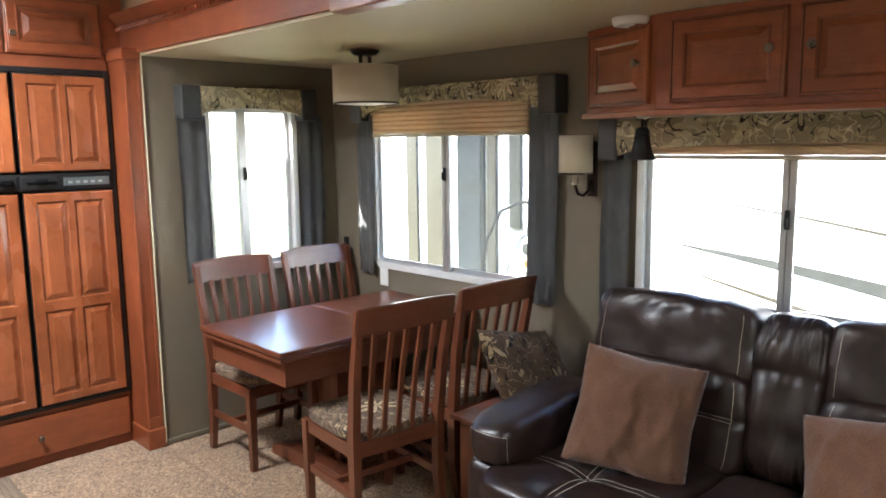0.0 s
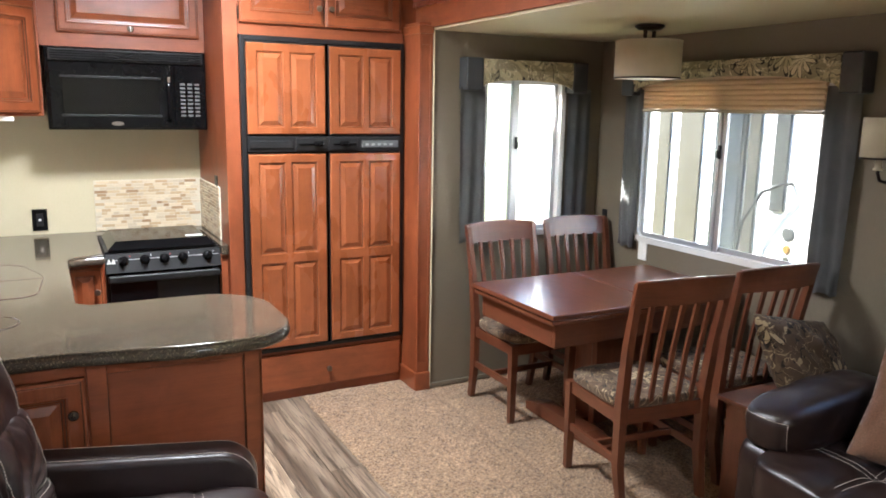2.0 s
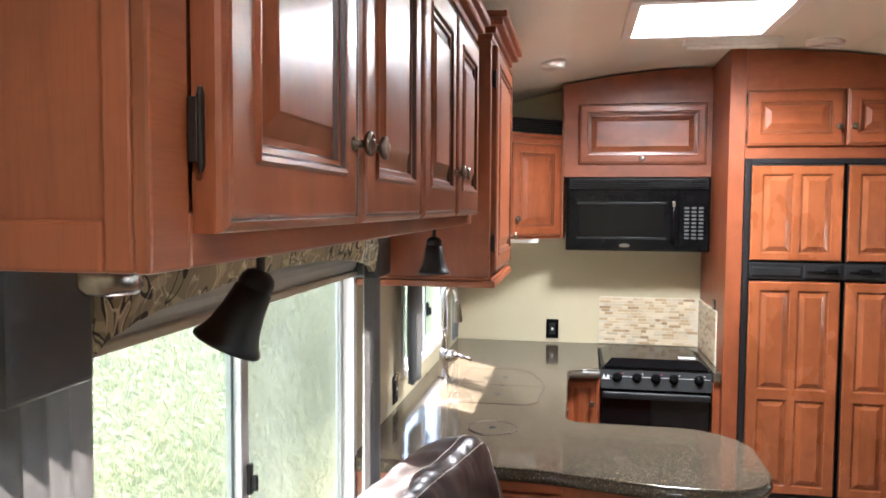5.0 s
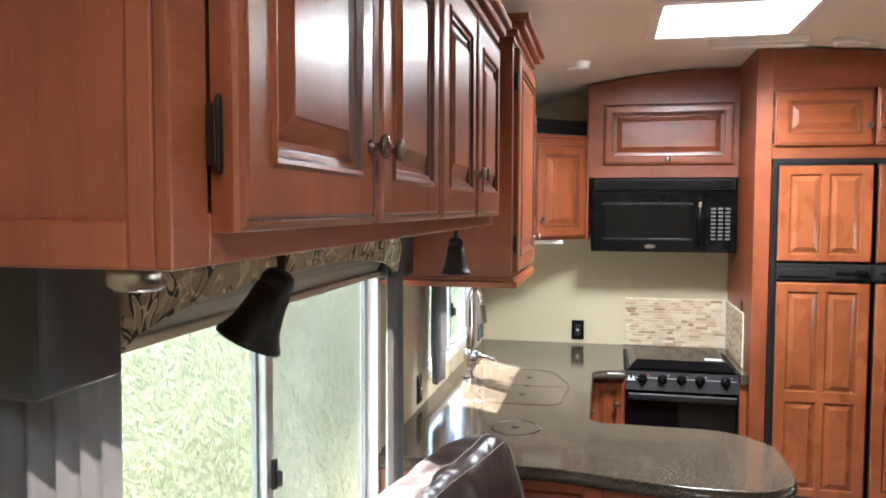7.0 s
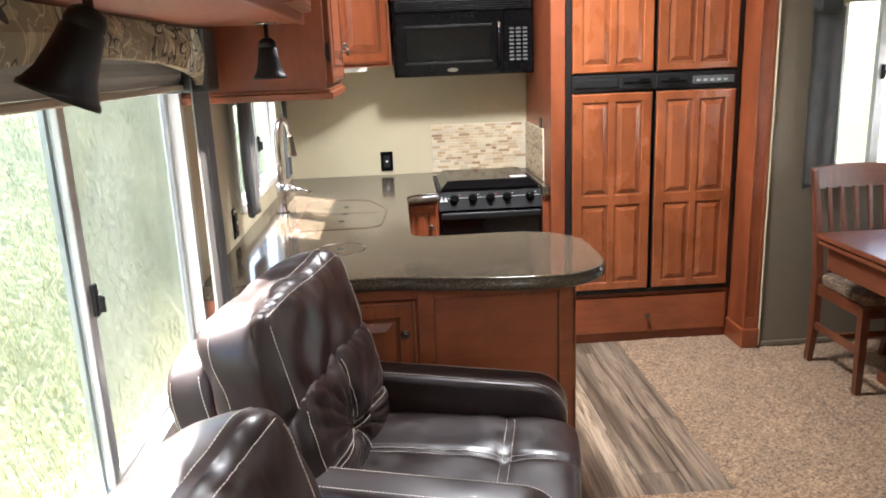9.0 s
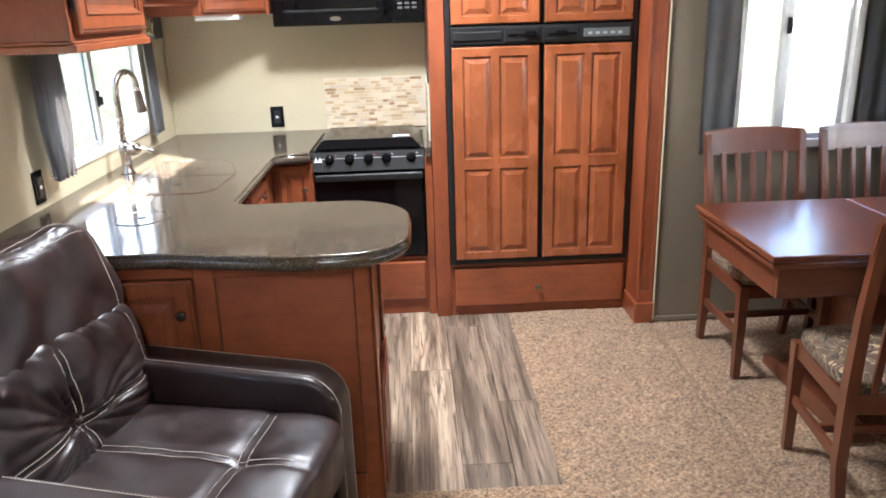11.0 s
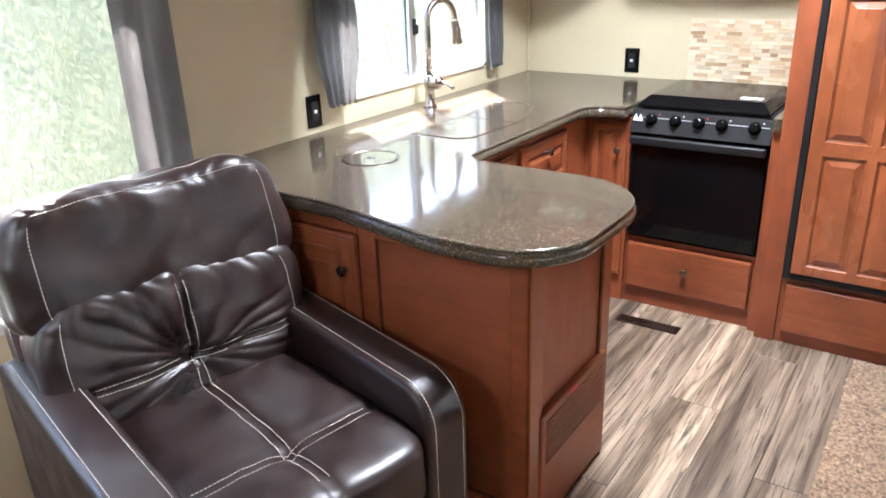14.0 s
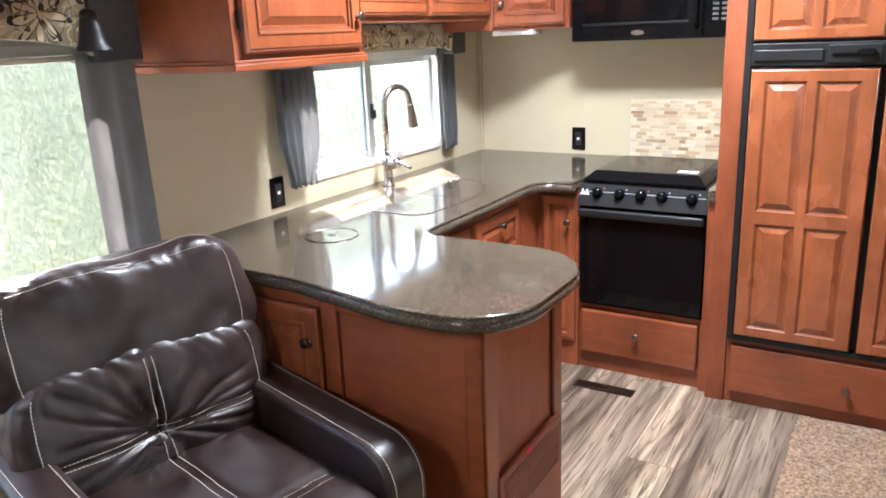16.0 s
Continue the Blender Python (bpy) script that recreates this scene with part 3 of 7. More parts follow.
def add_curtain(bm, width, height, m, folds=5, depth=0.022, gather=0.0, thick=0.004, seed=1.0):
    """A hanging cloth in local x (width) and -z (height)."""
    nx, nz = 44, 22
    grid = []
    for j in range(nz + 1):
        row = []
        for i in range(nx + 1):
            u, v = i / nx, j / nz
            pull = 1 - gather * math.exp(-((v - 0.96) / (0.09 if gather < 0.25 else 0.24)) ** 2) + (0.10 if gather >= 0.25 else 0.0) * math.sin(math.pi * v)
            x = (u - 0.5) * width * pull + 0.006 * math.sin(3 * v + seed)
            y = depth * (0.6 + 0.4 * v) * math.sin(folds * 2 * math.pi * u + 1.2 * math.sin(seed + 2.2 * v)) * (0.75 + 0.25 * math.sin(seed * 3 + 5 * u))
            row.append(bm.verts.new(m @ Vector((x, y, -v * height + 0.006 * math.sin(folds * 6 * u + seed) * v))))
        grid.append(row)
    for j in range(nz):
        for i in range(nx):
            bm.faces.new((grid[j][i], grid[j + 1][i], grid[j + 1][i + 1], grid[j][i + 1]))
    bmesh.ops.solidify(bm, geom=list(bm.faces), thickness=thick)
    return bm


def add_pillow(bm, w, h, thick, m, seed=0.0, steps=40):
    """A square throw pillow, standing in local x and z."""
    grids = []
    for s in (-1, 1):
        rows = []
        for j in range(steps + 1):
            row = []
            for i in range(steps + 1):
                u, v = -1 + 2 * i / steps, -1 + 2 * j / steps
                inward = 1 - 0.07 * (1 - abs(u * v)) * (max(abs(u), abs(v)) ** 4)
                fat = ((1 - abs(u) ** 2.6) * (1 - abs(v) ** 2.6)) ** 0.55
                p = Vector((u * w / 2 * inward, 0, v * h / 2 * inward))
                p.y = s * thick / 2 * fat + (0.014 * noise.noise(Vector((u * 2.2 + seed, v * 2.2, s))) + 0.008 * noise.noise(Vector((u * 6 + seed, v * 3, s))) - 0.012 * max(0.0, noise.noise(Vector(((u + v) * 5 + seed, (u - v) * 1.3, s + 4.0)))) * (0.35 + 0.65 * max(abs(u), abs(v)))) * (0.3 + fat) * s
                row.append(bm.verts.new(m @ p))
            rows.append(row)
        grids.append(rows)
        for j in range(steps):
            for i in range(steps):
                q = (rows[j][i], rows[j][i + 1], rows[j + 1][i + 1], rows[j + 1][i])
                bm.faces.new(q if s < 0 else q[::-1])
    bmesh.ops.remove_doubles(bm, verts=list(bm.verts), dist=0.0008)
    return bm

# ---------------------------------------------------------------- the shell
def ceil_z(x):
    """Height of the arched main ceiling."""
    return 2.53 - 0.125 * ((x - 1.5) / 1.07) ** 2


def pierced_wall(name, m, length, z0, z1, thick, holes, mat, label):
    """A wall along local x, its room side on local y = 0, with rectangular holes (x0, x1, z0, z1) through it."""
    xs = sorted({0.0, length, *[v for h in holes for v in h[:2]]})
    zs = sorted({z0, z1, *[v for h in holes for v in h[2:]]})
    bm = bmesh.new()
    for a, b in zip(xs, xs[1:]):
        for c, d in zip(zs, zs[1:]):
            if not any(h[0] <= (a + b) / 2 <= h[1] and h[2] <= (c + d) / 2 <= h[3] for h in holes):
                add_box(bm, a, b, 0, thick, c, d, m=m)
    bmesh.ops.remove_doubles(bm, verts=list(bm.verts), dist=1e-5)
    bm.verts.index_update()
    inner, seen = [], {}
    for f in bm.faces:
        key = frozenset(v.index for v in f.verts)
        if key in seen:
            inner += [f, seen[key]]
        seen[key] = f
    bmesh.ops.delete(bm, geom=inner, context="FACES_ONLY")
    return structure(part(name, bm, mat), label, "wall")


# local frames: room side towards local -y
LEFT = Matrix(((0, -1, 0, 0), (1, 0, 0, 0), (0, 0, 1, 0), (0, 0, 0, 1)))            # x -> +Y, y -> -X, wall at X = 0
RIGHT = Matrix(((0, 1, 0, 3.74), (-1, 0, 0, 0), (0, 0, 1, 0), (0, 0, 0, 1)))        # x -> -Y, y -> +X, wall at X = 3.74
BACK = Matrix.Translation((0, 4.57, 0))
SLIDE_END = Matrix.Translation((0, 3.62, 0))

L_WIN = (0.62, 2.29, 0.62, 1.62)       # y0 y1 z0 z1
K_WIN = (2.98, 4.13, 0.99, 1.49)
W1 = (2.86, 3.46, 0.88, 1.84)          # x0 x1 z0 z1
W2 = (2.04, 3.245, 0.875, 1.84)          # y0 y1
W3 = (0.25, 1.49, 0.91, 1.62)
REAR = -1.7

pierced_wall("wall_left", LEFT @ Matrix.Translation((REAR - 0.05, 0, 0)), 4.57 - REAR + 0.1, 0, 2.62, 0.05,
             [(w[0] - REAR + 0.05, w[1] - REAR + 0.05, w[2], w[3]) for w in (L_WIN, K_WIN)], WALL, "beige papered wall with two sliding windows")
structure(box("wall_back", 0.002, 1.47, 4.57, 4.62, 0, 2.62, WALL, bevel=0), "beige papered wall behind the kitchen counter", "wall")
structure(box("wall_back_fridge", 1.47, 2.66, 4.57, 4.62, 0, 2.62, WALL, bevel=0), "plain wall behind the refrigerator", "wall")
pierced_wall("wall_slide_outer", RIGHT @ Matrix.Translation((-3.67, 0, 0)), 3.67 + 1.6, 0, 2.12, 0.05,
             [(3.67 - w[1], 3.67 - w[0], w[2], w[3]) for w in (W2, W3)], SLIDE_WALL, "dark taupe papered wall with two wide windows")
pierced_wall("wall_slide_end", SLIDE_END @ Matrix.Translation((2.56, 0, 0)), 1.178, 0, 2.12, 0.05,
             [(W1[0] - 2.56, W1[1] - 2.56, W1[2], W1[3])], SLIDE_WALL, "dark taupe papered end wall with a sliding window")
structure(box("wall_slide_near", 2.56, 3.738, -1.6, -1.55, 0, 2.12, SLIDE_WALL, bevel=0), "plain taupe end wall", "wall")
structure(box("wall_rear", 0.002, 2.66, REAR - 0.05, REAR, 0, 2.62, GREY_WALL, bevel=0), "plain beige wall closing the room", "wall")
structure(box("wall_right_rear", 2.61, 2.66, REAR, -1.602, 0, 2.62, GREY_WALL, bevel=0), "plain beige side wall", "wall")
structure(box("wall_over_slide", 2.60, 2.66, -1.6, 4.57, 2.14, 2.62, WALL, bevel=0), "beige wall strip over the slide opening", "wall")
structure(box("wall_right_fridge", 2.60, 2.66, 3.672, 4.57, 0, 2.14, WALL, bevel=0), "plain wall beside the refrigerator", "wall")

# arched ceiling with the roof-vent opening and an added rear one for fill light
SKY = (0.95, 1.49, 2.75, 3.29)
bm = bmesh.new()
xs = [-0.05, 0.2, 0.45, 0.7, SKY[0], 1.22, SKY[1], 1.75, 2.0, 2.3, 2.66]
ys = [REAR - 0.05, -0.95, -0.41, SKY[2], SKY[3], 4.62]
lower = {(i, j): bm.verts.new((x, y, ceil_z(x))) for i, x in enumerate(xs) for j, y in enumerate(ys)}
upper = {(i, j): bm.verts.new((x, y, ceil_z(x) + 0.09)) for i, x in enumerate(xs) for j, y in enumerate(ys)}
for i in range(len(xs) - 1):
    for j in range(5):
        if j in (1, 3) and xs[i] >= SKY[0] and xs[i + 1] <= SKY[1]:
            continue
        q = ((i, j), (i, j + 1), (i + 1, j + 1), (i + 1, j))
        bm.faces.new([lower[k] for k in q])
        bm.faces.new([upper[k] for k in q[::-1]])
i0, i1 = xs.index(SKY[0]), xs.index(SKY[1])
for j in (1, 3):
    ring = [(i, j) for i in range(i0, i1 + 1)] + [(i, j + 1) for i in range(i1, i0 - 1, -1)]
    for a, b in zip(ring, ring[1:] + ring[:1]):
        bm.faces.new((lower[a], lower[b], upper[b], upper[a]))
structure(part("ceiling", bm, CEILING, smooth=False), "off-white arched ceiling board", "ceiling")
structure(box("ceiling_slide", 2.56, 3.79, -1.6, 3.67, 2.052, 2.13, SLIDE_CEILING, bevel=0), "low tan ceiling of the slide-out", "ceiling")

# floors
structure(box("floor", -0.05, 1.835, REAR - 0.05, 4.62, -0.08, -0.008, GLAZE, bevel=0), "grey-brown wood-look vinyl plank floor", "floor")
FLOOR = bpy.data.objects["floor"]
structure(box("subfloor", 1.835, 3.79, REAR - 0.05, 4.62, -0.08, -0.012, GLAZE, bevel=0), "floor base under the carpet", "floor")
bm = bmesh.new()
nx, ny = 150, 300
cx = [0.002 + (1.835 - 0.002) * i / 100 for i in range(100)] + [1.835 + (3.74 - 1.835) * i / nx for i in range(nx + 1)]
cy = [-1.56 + (2.318 + 1.56) * j / 215 for j in range(215)] + [2.318 + (3.82 - 2.318) * j / 85 for j in range(86)]
rows = []
for j, y in enumerate(cy):
    row = []
    for i, x in enumerate(cx):
        z = 0.004 + 0.007 * noise.noise(Vector((x * 55, y * 55, 0))) + 0.004 * noise.noise(Vector((x * 5, y * 5, 3)))
        z -= 0.007 * math.exp(-((x - 2.555) / 0.014) ** 2)
        edge = 0.006 * noise.noise(Vector((y * 30, 0, 7))) if i == 100 and j >= 215 else 0
        drop = 0.01 if (i == 100 and j >= 215) or (j == 215 and i <= 100) else 0
        row.append(bm.verts.new((x + edge, y, z - drop)))
    rows.append(row)
for j in range(ny):
    for i in range(nx + 100):
        if i < 100 and j >= 215:
            continue
        bm.faces.new((rows[j][i], rows[j][i + 1], rows[j + 1][i + 1], rows[j + 1][i]))
structure(part("carpet", bm, CARPET, smooth=True), "tan flecked plush carpet, worn in paths", "carpet")


# ---------------------------------------------------------------- windows
def rect_ring(w, h, r, inset):
    return rounded([(inset, inset, r - inset if r > inset else 0.004), (w - inset, inset, max(r - inset, 0.004)), (w - inset, h - inset, max(r - inset, 0.004)), (inset, h - inset, max(r - inset, 0.004))], 6)


def add_frame(bm, w, h, r, width, y0, y1, m, mat=0):
    """A rounded rectangular ring standing in local x and z, from y0 to y1."""
    o, i = rect_ring(w, h, r, 0), rect_ring(w, h, r, width)
    loops = [[bm.verts.new(m @ Vector((x, y, z))) for x, z in pts] for pts, y in ((o, y0), (i, y0), (i, y1), (o, y1))]
    n = len(o)
    for a, b in ((0, 1), (1, 2), (2, 3), (3, 0)):
        for k in range(n):
            bm.faces.new((loops[a][k], loops[a][(k + 1) % n], loops[b][(k + 1) % n], loops[b][k])).material_index = mat


def window(name, m, w, h, mid, label, latch_z=None, r=0.07, screen=None):
    """A sliding window: frame, two panes, meeting sashes and a latch. m takes its lower left corner on the wall's room side."""
    root = thing(name, m.translation, label, "window", kind="structure")
    bm = bmesh.new()
    add_frame(bm, w, h, r, 0.034, -0.012, 0.052, m)
    bmesh.ops.recalc_face_normals(bm, faces=bm.faces)
    part("window_frame", bm, VINYL_WHITE, root, "white moulded frame with rounded corners")
    for k, (a, b) in enumerate(((0.03, mid + 0.02), (mid - 0.02, w - 0.03))):
        y = 0.018 + 0.014 * k
        bm = bmesh.new()
        add_frame(bm, b - a, h - 0.06, max(r - 0.03, 0.02), 0.030, y - 0.006, y + 0.006, m @ Matrix.Translation((a, 0, 0.03)))
        bmesh.ops.recalc_face_normals(bm, faces=bm.faces)
        sash = part("sash", bm, ALU, root, "grey aluminium sash")
        bm = bmesh.new()
        add_box(bm, a + 0.018, b - 0.018, y - 0.0015, y + 0.0015, 0.048, h - 0.048, m=m)
        part("pane", bm, GLASS, sash, "clear glass").visible_shadow = False
    if screen:
        bm = bmesh.new()
        add_box(bm, screen[0], screen[1], 0.042, 0.0425, 0.032, h - 0.032, m=m)
        part("insect_screen", bm, SCREEN, root, "fine grey insect screen").visible_shadow = False
    bm = bmesh.new()
    add_box(bm, mid - 0.027, mid - 0.004, -0.004, 0.012, 0.03, h - 0.03, 0.003, m=m)
    add_box(bm, mid - 0.003, mid + 0.024, 0.002, 0.012, 0.03, h - 0.03, 0.003, m=m)
    part("meeting_rail", bm, ALU, root, "grey aluminium rail")
    z = latch_z if latch_z else h * 0.55
    bm = bmesh.new()
    add_box(bm, mid - 0.009, mid + 0.009, -0.016, -0.004, z - 0.036, z + 0.036, 0.004, m=m)
    add_box(bm, mid - 0.005, mid + 0.005, -0.030, -0.014, z - 0.028, z + 0.01, 0.004, m=m)
    part("latch", bm, BLACK_MATTE, root, "black latch")
    return root


window("window_1", LEFT @ Matrix.Translation((L_WIN[0], 0, L_WIN[2])), L_WIN[1] - L_WIN[0], L_WIN[3] - L_WIN[2], 0.83, "wide white sliding window onto a grassy bank", 0.50, screen=(0.84, 1.64))
window("window_2", LEFT @ Matrix.Translation((K_WIN[0], 0, K_WIN[2])), K_WIN[1] - K_WIN[0], K_WIN[3] - K_WIN[2], 0.54, "low white sliding window over the kitchen counter", 0.24)
window("window_3", SLIDE_END @ Matrix.Translation((W1[0], 0, W1[2])), W1[1] - W1[0], W1[3] - W1[2], 0.25, "narrow white sliding window beside the dining table", 0.56, screen=(0.03, 0.25))
window("window_4", RIGHT @ Matrix.Translation((-W2[1], 0, W2[2])), W2[1] - W2[0], W2[3] - W2[2], 0.60, "white sliding window over the dining table", 0.56, screen=(0.61, 1.17))
window("window_5", RIGHT @ Matrix.Translation((-W3[1], 0, W3[2])), W3[1] - W3[0], W3[3] - W3[2], 0.62, "wide white sliding window behind the sofa", 0.4)


def valance(m, w, h, cap, out, label, cloth_mat=None, arch=0.06, group="window valances"):
    """A box valance: printed cloth front with an arched lower edge and two padded dark end caps. m: lower left corner on the wall."""
    root = thing("valance", m.translation, label, "valance", group)
    for x0, x1 in ((0, cap), (w - cap, w)):
        bm = bmesh.new()
        add_box(bm, x0, x1, -out - 0.012, 0, -0.02, h + 0.004, 0.01, 3, m=m)
        part("end_cap", bm, PADDED, root, "charcoal padded end cap")
    bm = bmesh.new()
    n = 36
    for y0, y1 in ((-out, -out + 0.02),):
        cols = []
        for i in range(n + 1):
            u = i / n
            x = cap + (w - 2 * cap) * u
            rise = arch * min(1.0, math.sin(math.pi * u) ** 0.45 if 0 < u < 1 else 0)
            puff = 0.008 * math.sin(2 * math.pi * u * 6) * 0.3
            cols.append([bm.verts.new(m @ Vector(p)) for p in ((x, y0 - puff, rise), (x, y0 - 0.012 - puff, rise + (h - rise) * 0.5), (x, y0 - puff, h), (x, y1, h), (x, y1, rise))])
        for a, b in zip(cols, cols[1:]):
            for k in range(5):
                bm.faces.new((a[k], b[k], b[(k + 1) % 5], a[(k + 1) % 5]))
        bm.faces.new(cols[0])
        bm.faces.new(cols[-1][::-1])
    bmesh.ops.recalc_face_normals(bm, faces=bm.faces)
    part("cloth_front", bm, cloth_mat or VALANCE, root, "olive leaf-printed cloth")
    bm = bmesh.new()
    add_box(bm, cap, w - cap, -out + 0.02, 0, h - 0.015, h, m=m)
    part("top_board", bm, PADDED, root)
    return root


def curtain(m, w, h, label, folds=5, depth=0.02, gather=0.0, seed=1.0):
    bm = bmesh.new()
    add_curtain(bm, w, h, m, folds, depth, gather, seed=seed)
    ob = part("curtain", bm, CURTAIN, smooth=True)
    return tagged(ob, label, "curtain", "side curtains")


def shade(m, w, h, mat, label, bands=5, out=0.0):
    """A drawn-up window shade with soft horizontal pleats. m: lower left corner."""
    bm = bmesh.new()
    n = bands * 4
    prev = None
    for i in range(n + 1):
        z = h * i / n
        y = -out - 0.012 - 0.012 * abs(math.sin(math.pi * i / 4))
        row = [bm.verts.new(m @ Vector(p)) for p in ((0, y, z), (w, y, z), (w, -out, z), (0, -out, z))]
        if prev:
            for k in range(4):
                bm.faces.new((prev[k], prev[(k + 1) % 4], row[(k + 1) % 4], row[k]))
        else:
            bm.faces.new(row[::-1])
        prev = row
    bm.faces.new(prev)
    bmesh.ops.recalc_face_normals(bm, faces=bm.faces)
    root = thing("pleated_blind" if mat == PLEAT else "roller_blind", m.translation, label, "blind")
    part("fabric", bm, mat, root)
    bm = bmesh.new()
    add_box(bm, 0.002, w - 0.002, -out - 0.026, -out - 0.001, -0.018, -0.001, 0.004, 2, m=m)
    part("bottom_rail", bm, RAIL, root, "slim beige bottom rail")
    return root


# living window on the left wall
valance(LEFT @ Matrix.Translation((0.563, 0, 1.54)), 1.677, 0.15, 0.155, 0.13, "leaf-printed cloth valance with charcoal caps over the living window", arch=0.07)
shade(LEFT @ Matrix.Translation((0.63, 0, 1.545)), 1.60, 0.11, ROLLER, "raised grey-beige roller shade under the valance", 2, 0.05)
curtain(LEFT @ Matrix.Translation((0.69, -0.075, 1.56)), 0.23, 0.95, "charcoal side curtain at the living window", 5, 0.016, 0.1, 2.0)
curtain(LEFT @ Matrix.Translation((2.135, -0.105, 1.56)), 0.19, 1.05, "charcoal side curtain beside the kitchen counter", 2, 0.016, 0.0, 4.0)
# kitchen window
valance(LEFT @ Matrix.Translation((2.845, 0, 1.475)), 1.38, 0.13, 0.13, 0.10, "leaf-printed cloth valance over the kitchen window", arch=0.03)
curtain(LEFT @ Matrix.Translation((2.965, -0.065, 1.47)), 0.21, 0.47, "short charcoal curtain beside the tap", 5, 0.018, 0.34, 1.0)
curtain(LEFT @ Matrix.Translation((4.135, -0.05, 1.47)), 0.13, 0.49, "short charcoal curtain in the kitchen corner", 3, 0.014, 0.2, 3.0)
# dining windows
valance(SLIDE_END @ Matrix.Translation((2.72, 0, 1.755)), 0.84, 0.155, 0.11, 0.08, "leaf-printed cloth valance over the narrow window", arch=0.045)
curtain(SLIDE_END @ Matrix.Translation((2.795, -0.04, 1.76)), 0.16, 0.89, "charcoal side curtain by the wood trim", 2, 0.009, 0.05, 5.0)
curtain(SLIDE_END @ Matrix.Translation((3.54, -0.04, 1.76)), 0.17, 0.89, "charcoal side curtain in the slide corner", 2, 0.009, 0.05, 6.0)
valance(RIGHT @ Matrix.Translation((-3.325, 0, 1.745)), 1.47, 0.15, 0.10, 0.09, "leaf-printed cloth valance over the dining window", arch=0.07)
shade(RIGHT @ Matrix.Translation((-3.23, 0, 1.652)), 1.17, 0.20, PLEAT, "half-raised oatmeal pleated shade glowing with daylight", 8, 0.012)
curtain(RIGHT @ Matrix.Translation((-3.28, -0.04, 1.76)), 0.15, 0.92, "charcoal side curtain by the slide corner", 2, 0.009, 0.15, 7.0)
curtain(RIGHT @ Matrix.Translation((-1.965, -0.045, 1.76)), 0.17, 0.92, "charcoal side curtain beside the wall lamp", 2, 0.009, 0.05, 8.0)
# sofa window
valance(RIGHT @ Matrix.Translation((-1.63, 0, 1.54)), 1.85, 0.155, 0.09, 0.09, "leaf-printed cloth valance over the sofa window", arch=0.05)
shade(RIGHT @ Matrix.Translation((-1.49, 0, 1.545)), 1.30, 0.10, PLEAT, "raised oatmeal pleated shade over the sofa window", 3, 0.012)
curtain(RIGHT @ Matrix.Translation((-1.57, -0.04, 1.56)), 0.14, 0.72, "charcoal side curtain behind the sofa", 2, 0.009, 0.0, 9.0)
curtain(RIGHT @ Matrix.Translation((-0.10, -0.04, 1.56)), 0.14, 0.72, "charcoal side curtain at the sofa's near end", 2, 0.009, 0.0, 10.0)

# ---------------------------------------------------------------- wood trim round the slide opening
post = thing("slide_post", (2.51, 3.7, 0), "cherry-stained post with a slim inset panel at the slide opening", "trim", kind="structure")
bm = bmesh.new()
add_box(bm, 2.475, 2.555, 3.625, 3.83, 0.0, 2.09, 0.004)
part("shaft", bm, CHERRY_SIDE, post)
for x0, x1, z0, z1 in ((2.475, 2.489, 0.11, 2.03), (2.541, 2.555, 0.11, 2.03), (2.489, 2.541, 1.97, 2.03), (2.489, 2.541, 0.11, 0.17)):
    box("panel_frame", x0, x1, 3.620, 3.627, z0, z1, CHERRY_SIDE, post, 0.002)
bm = bmesh.new()
add_box(bm, 2.462, 2.562, 3.608, 3.835, 0.0, 0.11, 0.006)
part("plinth", bm, CHERRY, post)
bm = bmesh.new()
add_box(bm, 2.466, 2.560, 3.612, 3.835, 2.03, 2.075, 0.006)
part("capital", bm, CHERRY, post)
structure(box("edge_strip", 2.557, 2.564, 3.608, 3.619, 0.02, 2.05, WALL, bevel=0.002), "thin cream edge strip of the slide opening", "trim")
beam = thing("fascia_beam", (2.56, 1.0, 2.07), "cherry-stained moulded fascia with a dentil row over the slide opening", "trim", kind="structure")
bm = bmesh.new()
add_box(bm, 2.545, 2.60, -1.6, 3.83, 2.065, 2.20, 0.004)
part("lower_board", bm, CHERRY_SIDE, beam)
for k in range(4):
    box("reed", 2.538, 2.548, -1.6, 1.98, 2.085 + 0.024 * k, 2.101 + 0.024 * k, CHERRY, beam, 0.004)
bm = bmesh.new()
prof = [(2.60, 2.20), (2.535, 2.20), (2.53, 2.215), (2.50, 2.25), (2.495, 2.265), (2.60, 2.265)]
a = [bm.verts.new((x, -1.6, z)) for x, z in prof]
b = [bm.verts.new((x, 3.83, z)) for x, z in prof]
for k in range(len(prof)):
    bm.faces.new((a[k], a[(k + 1) % len(prof)], b[(k + 1) % len(prof)], b[k]))
bm.faces.new(a[::-1])
bm.faces.new(b)
bmesh.ops.recalc_face_normals(bm, faces=bm.faces)
part("crown", bm, CHERRY, beam)
bm = bmesh.new()
y = -1.58
while y < 3.80:
    add_box(bm, 2.520, 2.548, y, y + 0.016, 2.183, 2.205, 0.002, 1)
    y += 0.030
tagged(part("dentils", bm, CHERRY, beam), kind="stuff")
for y0, y1 in ((1.52, 1.97),):
    box("moulded_block", 2.522, 2.60, y0, y1, 2.048, 2.10, CHERRY, beam, 0.006)
structure(box("baseboard", 2.57, 3.73, 3.606, 3.618, 0.01, 0.035, SLIDE_WALL, bevel=0.002), "low taupe base strip", "trim")
structure(box("corner_trim", 0.002, 0.016, 4.554, 4.568, 0.905, 2.3, WALL, bevel=0.003), "cream strip in the kitchen corner", "trim")

